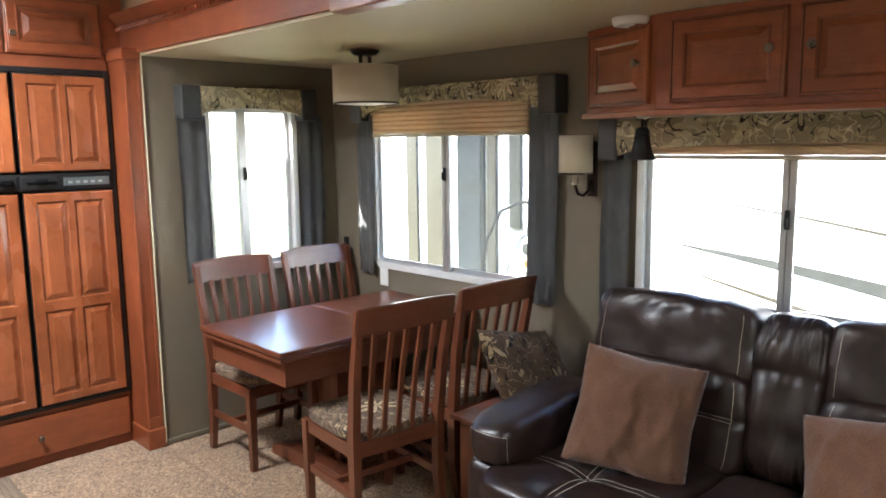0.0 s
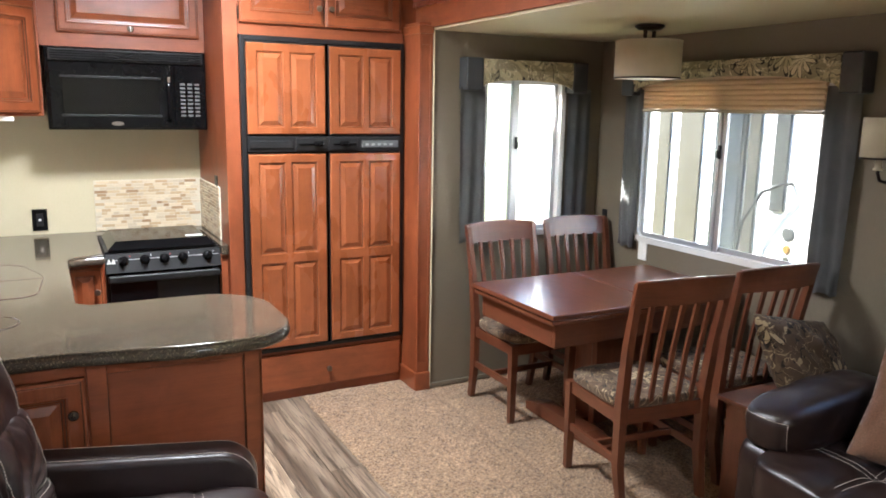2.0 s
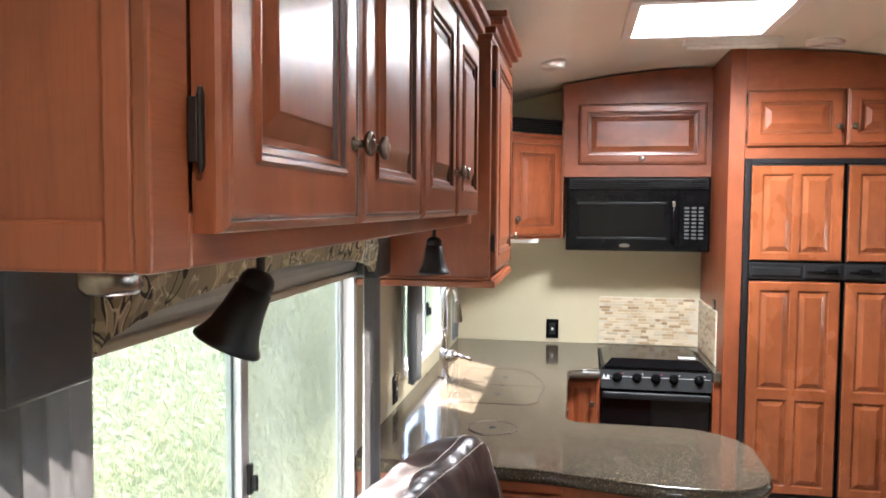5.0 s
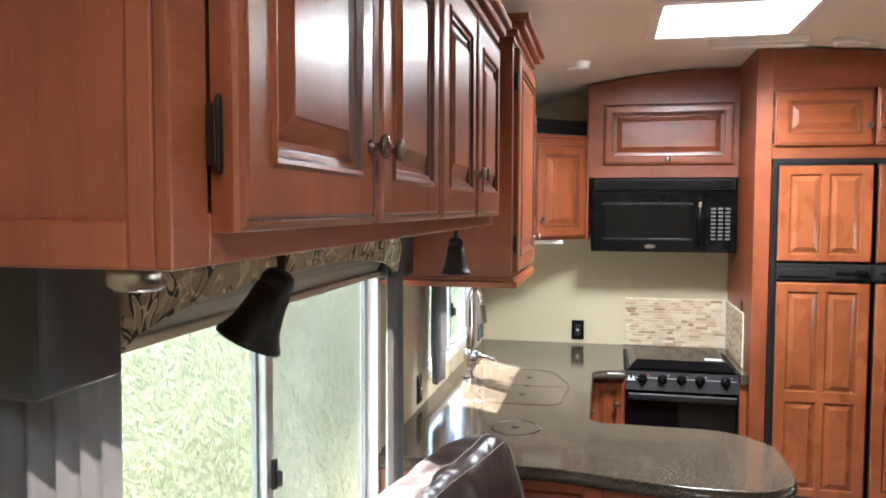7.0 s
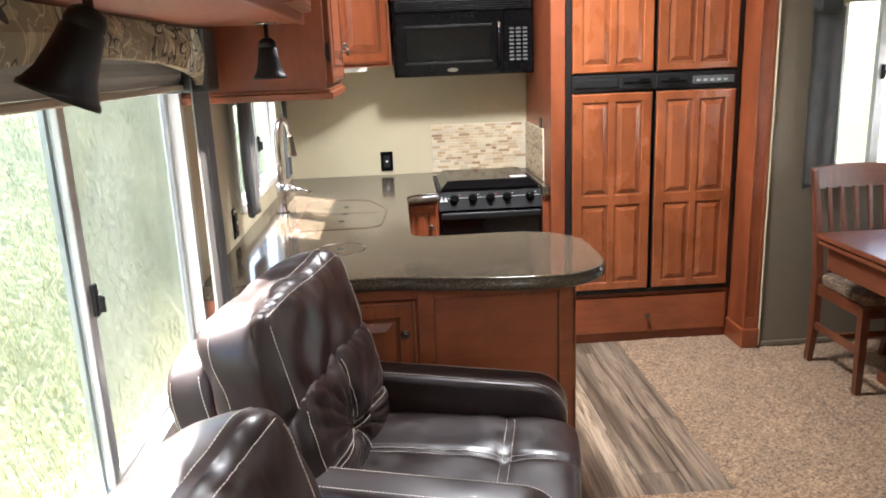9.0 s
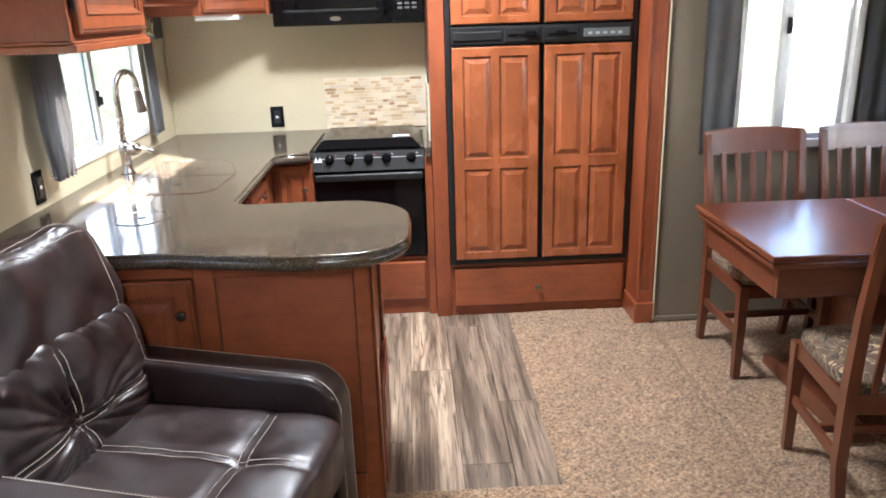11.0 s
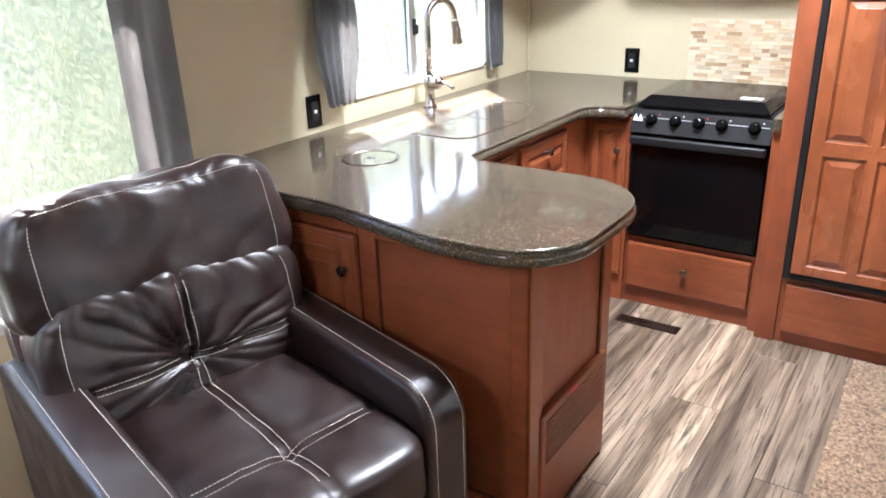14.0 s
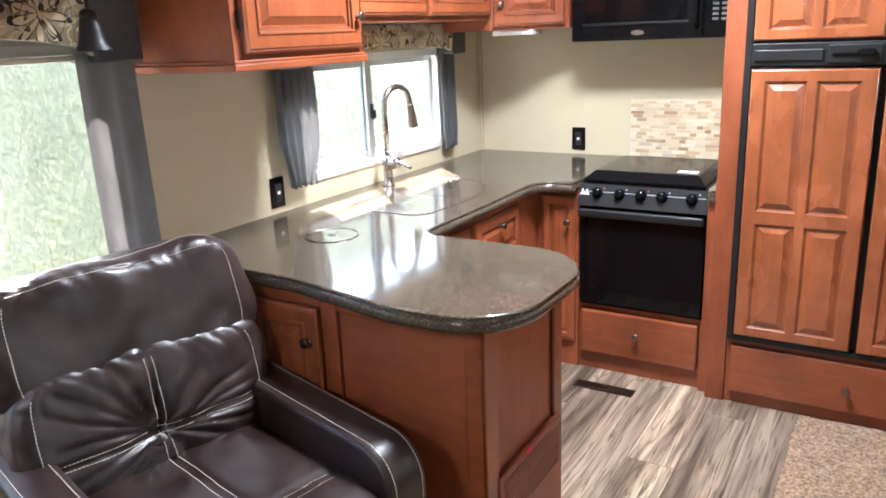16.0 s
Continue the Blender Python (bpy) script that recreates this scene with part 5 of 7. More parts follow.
side = thing("corner_base_cabinet", (0.78, 4.0, 0), "narrow cherry-stained base cabinet beside the range", "cabinet")
box("body", 0.662, 0.868, 3.875, 4.566, 0.0, 0.852, CHERRY_SIDE, side, 0.002)
door(side, 0.165, 0.70, faced(0.690, 3.875, 0.13), (0.135, 0.58), RAISED, 0.035)
rb = thing("range_base", (1.15, 3.9, 0), "cherry-stained drawer base under the range", "cabinet")
box("body", 0.870, 1.43, 3.885, 4.5, 0.0, 0.322, CHERRY_SIDE, rb, 0.002)
dr = box("drawer_front", 0.885, 1.418, 3.862, 3.886, 0.085, 0.298, CHERRY, rb, 0.010)
knob(dr, faced(1.150, 3.862, 0.205) @ pose(0, 0, 0, 90))
box("range_side_panel", 1.432, 1.468, 3.86, 4.566, 0.0, 0.852, CHERRY_SIDE, rb, 0.002)

rng = thing("gas_range", (1.15, 4.1, 0.32), "black gas range with a glass oven door and a closed lid", "range")
box("body", 0.872, 1.428, 3.90, 4.415, 0.325, 0.898, BLACK_MATTE, rng, 0.004)
odoor = box("oven_door", 0.876, 1.424, 3.862, 3.902, 0.335, 0.790, BLACK, rng, 0.008)
box("glass", 0.884, 1.416, 3.856, 3.8635, 0.342, 0.745, OVEN_GLASS, odoor, 0.002, "black oven glass")
bm = bmesh.new()
add_box(bm, 0.878, 1.422, 3.826, 3.850, 0.748, 0.784, 0.009, 3)
for x in (0.884, 1.396):
    add_box(bm, x, x + 0.020, 3.846, 3.866, 0.754, 0.778, 0.003)
part("handle", bm, BLACK_MATTE, odoor, "flat full-width black handle")
bm = bmesh.new()
q = [(0.870, 3.850, 0.796), (1.430, 3.850, 0.796), (1.430, 3.884, 0.888), (0.870, 3.884, 0.888), (0.870, 3.97, 0.796), (1.430, 3.97, 0.796), (1.430, 3.97, 0.888), (0.870, 3.97, 0.888)]
vs = [bm.verts.new(p) for p in q]
for f in ((0, 1, 2, 3), (5, 4, 7, 6), (4, 0, 3, 7), (1, 5, 6, 2), (3, 2, 6, 7), (4, 5, 1, 0)):
    bm.faces.new([vs[i] for i in f])
soften(bm, 0.004)
panel = part("control_panel", bm, BLACK_MATTE, rng, "sloped black control panel")
PALE_PRINT = plain("pale_print", (0.42, 0.43, 0.44), 0.45)
RED_PRINT = plain("red_print", (0.45, 0.02, 0.02), 0.45)
slope = math.degrees(math.atan2(0.034, 0.092))
for k, x in enumerate((0.955, 1.055, 1.150, 1.240, 1.365)):
    bm = bmesh.new()
    add_lathe(bm, [(0, 0), (0.024, 0), (0.025, 0.003), (0.019, 0.006), (0.018, 0.024), (0.015, 0.027), (0, 0.027)], Matrix.Translation((x, 3.870, 0.852)) @ pose(0, 0, 0, 90 - slope), 20)
    add_box(bm, -0.0035, 0.0035, -0.016, 0.016, 0.026, 0.033, 0.001, m=Matrix.Translation((x, 3.870, 0.852)) @ pose(0, 0, 0, 90 - slope))
    part("knob", bm, BLACK, panel, "black control knob", True)
    for dx, mat in ((0.030, RED_PRINT if k in (0, 2) else PALE_PRINT),):
        bm = bmesh.new()
        add_box(bm, dx - 0.0025, dx + 0.0025, 0.018, 0.025, 0.0, 0.0012, m=Matrix.Translation((x, 3.870, 0.852)) @ pose(0, 0, 0, 90 - slope))
        part("dial_mark", bm, mat, panel)
for x0, x1 in ((0.905, 0.935), (0.978, 1.034), (1.077, 1.129), (1.172, 1.219), (1.262, 1.343), (1.387, 1.42)):
    bm = bmesh.new()
    add_box(bm, x0 - 1.15, x1 - 1.15, 0.004, 0.007, 0.0002, 0.0014, m=Matrix.Translation((1.15, 3.870, 0.852)) @ pose(0, 0, 0, 90 - slope))
    part("scale_line", bm, PALE_PRINT, panel)
bm = bmesh.new()
for s in (-1, 1):
    vs = [bm.verts.new((0.897 + s * 0.010 + a, 3.861, 0.842 + b)) for a, b, h in ((-0.011, 0, 0), (0.011, 0, 0), (0, 0.024, 0))]
    back = [bm.verts.new(v.co + Vector((0, 0.03, 0.004))) for v in vs]
    bm.faces.new(vs)
    bm.faces.new(back[::-1])
    for i in range(3):
        bm.faces.new((vs[i], back[i], back[(i + 1) % 3], vs[(i + 1) % 3]))
part("badge", bm, WHITE, panel, "pale peaked badge")
bm = bmesh.new()
rings = [[bm.verts.new(p) for p in ((0.888 + d, 3.886 + e, z), (1.412 - d, 3.886 + e, z), (1.412 - d, 4.36 - d, z + 0.003), (0.888 + d, 4.36 - d, z + 0.003))] for d, e, z in ((0.004, 0.004, 0.897), (0, 0, 0.900), (0, 0, 0.908), (0.003, 0.004, 0.911), (0.036, 0.040, 0.942), (0.040, 0.045, 0.944))]
bm.faces.new(rings[-1])
bm.faces.new(rings[0][::-1])
for a, b in zip(rings, rings[1:]):
    for i in range(4):
        bm.faces.new((a[i], a[(i + 1) % 4], b[(i + 1) % 4], b[i]))
bmesh.ops.recalc_face_normals(bm, faces=bm.faces)
lid = part("lid", bm, BLACK, rng, "glossy black folded-down lid")
box("label", 1.275, 1.36, 3.955, 4.005, 0.9455, 0.9468, WHITE, lid, 0, "white paper label")

# sink covers, tap, sockets
cov = thing("sink_cover", (0.36, 3.37, 0.902), "speckled sink cover set flush in the worktop with finger holes", "sink cover")
bm = bmesh.new()
line = rounded([(0.20, 3.03, 0.05), (0.575, 3.03, 0.08), (0.60, 3.40, 0.3), (0.50, 3.72, 0.14), (0.20, 3.72, 0.05)], 8)
add_outline(bm, line, 0.9022, 0.9034)
part("panel", bm, COUNTER, cov)
bm = bmesh.new()
add_tube(bm, [(x, y, 0.9032) for x, y in line], 0.0016, 5, closed=True)
part("joint", bm, GLAZE, cov, "fine dark joint")
for y in (3.19, 3.36, 3.53):
    bm = bmesh.new()
    add_lathe(bm, [(0, 0.0008), (0.011, 0.0008), (0.013, 0), (0, 0)], Matrix.Translation((0.40, y, 0.9034)), 16)
    part("finger_hole", bm, BLACK_MATTE, cov, "black finger hole")
bm = bmesh.new()
add_tube(bm, [(0.2 + 0.395 * i / 10, 3.365, 0.9034) for i in range(11)], 0.0012, 5)
part("middle_joint", bm, GLAZE, cov)
disc = thing("round_cover", (0.43, 2.675, 0.902), "round speckled cover with a dark rim in the worktop", "cover")
bm = bmesh.new()
add_lathe(bm, [(0, 0.0018), (0.088, 0.0018), (0.090, 0), (0, 0)], Matrix.Translation((0.43, 2.675, 0.9022)), 40)
part("plate", bm, COUNTER, disc)
bm = bmesh.new()
add_tube(bm, [(0.43 + 0.092 * math.cos(k * math.pi / 20), 2.675 + 0.092 * math.sin(k * math.pi / 20), 0.9035) for k in range(40)], 0.0022, 6, closed=True)
part("rim", bm, METAL, disc)
bm = bmesh.new()
add_lathe(bm, [(0, 0.0012), (0.014, 0.0012), (0.016, 0), (0, 0)], Matrix.Translation((0.43, 2.675, 0.9038)), 16)
part("hole", bm, BLACK_MATTE, disc)

tap = thing("kitchen_tap", (0.10, 3.487, 0.902), "brushed nickel gooseneck kitchen tap with a pull-down head", "tap")
bm = bmesh.new()
add_lathe(bm, [(0, 0), (0.030, 0), (0.030, 0.006), (0.022, 0.012), (0.021, 0.08), (0.024, 0.09), (0.024, 0.125), (0.018, 0.135), (0.013, 0.14), (0, 0.14)], Matrix.Translation((0.10, 3.487, 0.902)), 24)
part("body", bm, NICKEL, tap, "", True)
arc = [(0.10, 3.487, 1.03), (0.10, 3.487, 1.24)] + [(0.175 - 0.075 * math.cos(a), 3.487, 1.26 + 0.078 * math.sin(a)) for a in [math.pi * k / 12 for k in range(1, 12)]] + [(0.252, 3.487, 1.24)]
bm = bmesh.new()
add_tube(bm, arc, 0.0135, 14)
part("spout", bm, NICKEL, tap, "", True)
bm = bmesh.new()
add_lathe(bm, [(0, 0.01), (0.013, 0.01), (0.016, 0.0), (0.017, -0.02), (0.021, -0.075), (0.023, -0.09), (0.020, -0.095), (0, -0.095)], Matrix.Translation((0.253, 3.487, 1.245)) @ pose(0, 0, 0, 0, -8), 20)
part("spray_head", bm, METAL, tap, "darker spray head", True)
bm = bmesh.new()
add_lathe(bm, [(0, -0.01), (0.024, -0.008), (0.029, 0.012), (0.028, 0.034), (0.020, 0.050), (0.010, 0.056), (0, 0.057)], Matrix.Translation((0.115, 3.50, 1.005)) @ pose(0, 0, 0, 0, 80, 40), 16)
add_tube(bm, [(0.145, 3.52, 1.015), (0.185, 3.55, 1.010), (0.215, 3.575, 0.995)], [0.008, 0.007, 0.009], 8)
bmesh.ops.rotate(bm, verts=bm.verts, cent=(0.10, 3.487, 0), matrix=Matrix.Rotation(radians(-122), 3, "Z"))
part("lever", bm, NICKEL, tap, "chrome lever", True)
tap.matrix_basis = pose(0.10, 3.487, 0.902, 0, 0, 74)


def socket(m, label):
    root = thing("power_outlet", m.translation, label, "power outlet", "black power outlets")
    bm = bmesh.new()
    add_box(bm, -0.038, 0.038, -0.007, 0, -0.06, 0.06, 0.004, m=m)
    part("plate", bm, BLACK, root)
    bm = bmesh.new()
    add_box(bm, -0.018, 0.018, -0.011, -0.006, -0.036, 0.036, 0.003, m=m)
    part("insert", bm, BLACK_MATTE, root)
    bm = bmesh.new()
    add_box(bm, -0.007, 0.007, -0.0125, -0.0105, -0.006, 0.006, m=m)
    part("button", bm, WHITE, root, "white test button")
    return root


socket(LEFT @ Matrix.Translation((2.87, -0.001, 0.985)), "black power outlet low on the beige wall")
socket(BACK @ Matrix.Translation((0.595, -0.001, 0.985)), "black power outlet on the beige back wall")

# mosaic splash
splash = thing("mosaic_splash", (1.18, 4.56, 0.905), "beige and brown mosaic tile splash behind the range", "tile splash")
box("grout", 0.878, 1.466, 4.563, 4.569, 0.905, 1.195, GROUT, splash, 0)
box("side_grout", 1.463, 1.469, 4.00, 4.563, 0.905, 1.195, GROUT, splash, 0)

# ---------------------------------------------------------------- dining table and chairs
table = thing("dining_table", (3.13, 2.75, 0), "reddish-brown wooden extending dining table on a pedestal", "table")
box("tabletop", 2.535, 3.17, 2.395, 3.105, 0.728, 0.752, DINING, table, 0.006)
box("tabletop_leaf", 3.174, 3.722, 2.395, 3.105, 0.728, 0.752, DINING, table, 0.006)
box("under_top", 2.545, 3.725, 2.41, 3.09, 0.700, 0.722, DINING, table, 0.005)
box("apron", 2.58, 3.70, 2.435, 2.457, 0.585, 0.70, DINING, table, 0.003)
box("apron", 2.58, 3.70, 3.043, 3.065, 0.585, 0.70, DINING, table, 0.003)
box("apron", 2.58, 2.602, 2.457, 3.043, 0.585, 0.70, DINING, table, 0.003)
box("apron", 3.68, 3.70, 2.457, 3.043, 0.585, 0.70, DINING, table, 0.003)
bm = bmesh.new()
add_box(bm, 2.60, 3.69, 2.45, 3.05, 0.63, 0.70)
part("drawer_box", bm, DINING, table)
bm = bmesh.new()
add_box(bm, 3.02, 3.30, 2.66, 2.84, 0.08, 0.64, 0.006)
part("pedestal", bm, DINING, table)
for y0, y1 in ((2.62, 2.66), (2.84, 2.88)):
    box("pedestal_board", 2.98, 3.34, y0, y1, 0.08, 0.62, DINING, table, 0.005)
for x in (2.93, 3.31):
    bm = bmesh.new()
    add_sweep(bm, [(x, 2.75, 0.012), (x, 2.75, 0.055), (x, 2.75, 0.085)], 0.085, (0.66, 0.66, 0.40))
    soften(bm, 0.006)
    part("foot", bm, DINING, table)
bm = bmesh.new()
add_box(bm, 2.96, 3.30, 2.70, 2.80, 0.04, 0.08, 0.005)
part("foot_rail", bm, DINING, table)
table.matrix_basis = Matrix.Translation((3.14, 2.77, 0))


def dining_chair():
    """Slat-back chair, front towards local +y, feet on z = 0."""
    root = thing("dining_chair", (0, 0, 0), "reddish-brown slat-back dining chair with a leaf-printed seat", "chair", "chairs round the dining table")
    W, D = 0.205, 0.195
    for s in (-1, 1):
        bm = bmesh.new()
        add_sweep(bm, [(s * W, D, 0.008), (s * W, D, 0.43)], (0.030, 0.040), (0.030, 0.040))
        soften(bm, 0.003)
        part("front_leg", bm, DINING, root)
        bm = bmesh.new()
        add_sweep(bm, [(s * (W - 0.005), -D - 0.035, 0.008), (s * W, -D, 0.20), (s * W, -D, 0.46), (s * (W + 0.006), -D - 0.030, 0.72), (s * (W + 0.012), -D - 0.085, 0.985)], (0.028, 0.034, 0.036, 0.032, 0.028), (0.034, 0.042, 0.046, 0.036, 0.026))
        soften(bm, 0.004)
        part("back_post", bm, DINING, root)
    box("front_rail", -W, W, D - 0.012, D + 0.012, 0.375, 0.432, DINING, root, 0.003)
    box("rear_rail", -W, W, -D - 0.010, -D + 0.010, 0.375, 0.44, DINING, root, 0.003)
    for s in (-1, 1):
        box("side_rail", s * W - 0.010, s * W + 0.010, -D, D, 0.375, 0.432, DINING, root, 0.003)
        box("stretcher", s * W - 0.009, s * W + 0.009, -D, D, 0.195, 0.230, DINING, root, 0.003)
    box("cross_stretcher", -W, W, -0.02, 0.0, 0.20, 0.228, DINING, root, 0.003)
    bm = bmesh.new()
    rings = []
    for i in range(13):
        u = -1 + 2 * i / 12
        x, back, crown = u * (W + 0.028), -0.030 * (1 - u * u), 0.012 * (1 - u * u)
        rings.append([bm.verts.new((x, y + back, z)) for y, z in ((-D - 0.054, 0.892), (-D - 0.078, 0.892), (-D - 0.104, 0.995 + crown), (-D - 0.080, 0.995 + crown))])
    for a, b in zip(rings, rings[1:]):
        for k in range(4):
            bm.faces.new((a[k], b[k], b[(k + 1) % 4], a[(k + 1) % 4]))
    bm.faces.new(rings[0])
    bm.faces.new(rings[-1][::-1])
    bmesh.ops.recalc_face_normals(bm, faces=bm.faces)
    soften(bm, 0.005)
    part("top_rail", bm, DINING, root)
    for k in range(5):
        u = -0.66 + 0.33 * k
        bm = bmesh.new()
        add_sweep(bm, [(u * W, -D, 0.435), (u * (W + 0.004), -D - 0.024 - 0.012 * (1 - u * u), 0.68), (u * (W + 0.01), -D - 0.059 - 0.026 * (1 - u * u), 0.900)], 0.021, 0.012)
        soften(bm, 0.002)
        part("slat", bm, DINING, root)
    bm = bmesh.new()
    add_cushion(bm, (0.44, 0.43, 0.062), 5.0, 18, 0.003, front=2, m=Matrix.Translation((0, 0.012, 0.458)))
    part("seat", bm, SEAT_CLOTH, root, "leaf-printed padded seat", True)
    return root


chair = dining_chair()
chair.matrix_basis = pose(2.865, 2.225, 0, 0, 0, -7)
copy_thing(chair, pose(3.40, 2.235, 0, 0, 0, -3))
copy_thing(chair, pose(2.925, 3.175, 0, 0, 0, 180))
copy_thing(chair, pose(3.46, 3.19, 0, 0, 0, 178))

# ---------------------------------------------------------------- dining lamp and wall lamp
lamp = thing("ceiling_lamp", (3.30, 2.75, 2.06), "drum-shaded ceiling lamp with dark bronze fittings, unlit", "ceiling lamp")
bm = bmesh.new()
add_lathe(bm, [(0, 0.0), (0.070, 0.0), (0.072, -0.008), (0.055, -0.022), (0.02, -0.026), (0, -0.026)], Matrix.Translation((3.30, 2.75, 2.064)), 28)
part("canopy", bm, BRONZE, lamp, "dark bronze canopy", True)
for s in (-1, 1):
    bm = bmesh.new()
    add_tube(bm, [(3.30 + s * 0.028, 2.75, 2.04), (3.30 + s * 0.028, 2.75, 1.99)], 0.010, 10)
    part("stem", bm, BRONZE, lamp)
bm = bmesh.new()
add_lathe(bm, [(0.150, -0.09), (0.160, -0.09), (0.160, 0.09), (0.150, 0.09), (0.150, -0.09)], Matrix.Translation((3.30, 2.75, 1.90)), 48)
drum = part("shade", bm, SHADE_CLOTH, lamp, "beige linen drum shade", True)
for z in (1.811, 1.986):
    bm = bmesh.new()
    add_lathe(bm, [(0.1595, -0.004), (0.1615, -0.004), (0.1615, 0.004), (0.1595, 0.004)], Matrix.Translation((3.30, 2.75, z)), 48)
    part("trim_band", bm, BRONZE if z < 1.9 else SHADE_CLOTH, drum)
bm = bmesh.new()
add_lathe(bm, [(0, -0.012), (0.08, -0.011), (0.146, -0.004), (0.150, 0.004), (0, 0.004)], Matrix.Translation((3.30, 2.75, 1.815)), 40)
part("diffuser", bm, WHITE, lamp, "white glass diffuser", True)

lamp.matrix_basis = Matrix.Translation((3.30, 2.75, 2.046))

sc = thing("wall_lamp", (3.70, 1.70, 1.45), "bronze wall lamp with a linen drum shade, unlit", "wall lamp")
box("back_plate", 3.722, 3.739, 1.690, 1.740, 1.36, 1.60, BRONZE, sc, 0.006)
bm = bmesh.new()
add_tube(bm, [(3.725, 1.715, 1.43), (3.705, 1.718, 1.385), (3.675, 1.725, 1.365), (3.645, 1.731, 1.375), (3.632, 1.734, 1.405), (3.632, 1.734, 1.43)], 0.007, 10)
part("arm", bm, BRONZE, sc, "curved bronze arm", True)
bm = bmesh.new()
add_lathe(bm, [(0, 0), (0.018, 0.0), (0.020, 0.006), (0.013, 0.012), (0.013, 0.05), (0, 0.05)], Matrix.Translation((3.632, 1.734, 1.415)), 16)
part("candle", bm, plain("cream_sleeve", (0.46, 0.38, 0.26), 0.5), sc, "cream candle sleeve", True)
bm = bmesh.new()
add_lathe(bm, [(0.068, 0), (0.073, 0), (0.073, 0.165), (0.068, 0.165), (0.068, 0)], Matrix.Translation((3.632, 1.734, 1.462)), 36)
part("shade", bm, SHADE_CLOTH, sc, "beige linen shade", True)
bm = bmesh.new()
add_lathe(bm, [(0.0725, 0), (0.0745, 0), (0.0745, 0.008), (0.0725, 0.008)], Matrix.Translation((3.632, 1.734, 1.461)), 36)
part("trim_band", bm, BRONZE, sc)
box("switch_plate", 3.734, 3.740, 3.50, 3.545, 0.93, 1.03, BLACK_MATTE, None, 0.002)
tagged(bpy.data.objects["switch_plate.001"], "small black switch plate by the slide corner", "switch")
tagged(box("wall_socket_plate", 3.733, 3.740, 3.13, 3.20, 0.77, 0.88, WHITE, None, 0.002), "cream socket plate above the table", "power outlet")

# ---------------------------------------------------------------- sofa-side wall cabinet
sw = thing("sofa_wall_cabinet", (3.58, 0.5, 1.71), "cherry-stained wall cabinet with a slanted end door over the sofa", "wall cabinet")
bm = bmesh.new()
add_outline(bm, [(3.42, -1.5), (3.738, -1.5), (3.738, 1.66), (3.60, 1.66), (3.42, 1.235)], 1.712, 2.049)
part("body", bm, CHERRY_SIDE, sw)
bm = bmesh.new()
add_outline(bm, [(3.40, -1.5), (3.738, -1.5), (3.738, 1.675), (3.59, 1.675), (3.40, 1.232)], 1.69, 1.713, 0.004, 2)
part("base_moulding", bm, CHERRY, sw)
for k in range(3):
    y = 1.175 - 0.83 * k
    for j in range(2):
        y1 = y - 0.02 - 0.415 * j if k else y - 0.44 * j
        door(sw, 0.40, 0.285, pose(3.42, y1, 1.735, 0, 0, -90), (0.355 if j == 0 else 0.045, 0.155), RAISED, 0.05)
ang = math.degrees(math.atan2(1.235 - 1.66, 3.42 - 3.60))
ln = math.hypot(0.18, 0.425)
door(sw, ln - 0.07, 0.285, pose(3.60, 1.66, 1.735, 0, 0, ang) @ Matrix.Translation((0.035, 0, 0)), (ln - 0.12, 0.15), RAISED, 0.05)
bell_light(3.44, 1.30, 1.692, 0, 0, "black bell-shaped reading light under the sofa cabinet", 0.95)


# ---------------------------------------------------------------- leather seats
def stitched(parent, rows):
    bm = bmesh.new()
    for pts in rows:
        add_stitch(bm, pts)
    return tagged(part("stitching", bm, THREAD, parent, "cream double stitching"), kind="stuff")


def line_on(at, front, sign, a, b, lift=0.0012, off=0.0, steps=40):
    """Points along a face line from (u, v) a to b of a cushion, moved sideways by off in face units."""
    o = [i for i in range(3) if i != front]
    d = Vector((b[0] - a[0], b[1] - a[1]))
    n = Vector((-d.y, d.x)).normalized() * off
    out = []
    for k in range(steps + 1):
        c = [0, 0, 0]
        c[front] = sign
        c[o[0]], c[o[1]] = a[0] + d.x * k / steps + n.x, a[1] + d.y * k / steps + n.y
        p = at(c)
        e = [0, 0, 0]
        e[front] = sign * lift
        out.append(p + Vector(e))
    return out


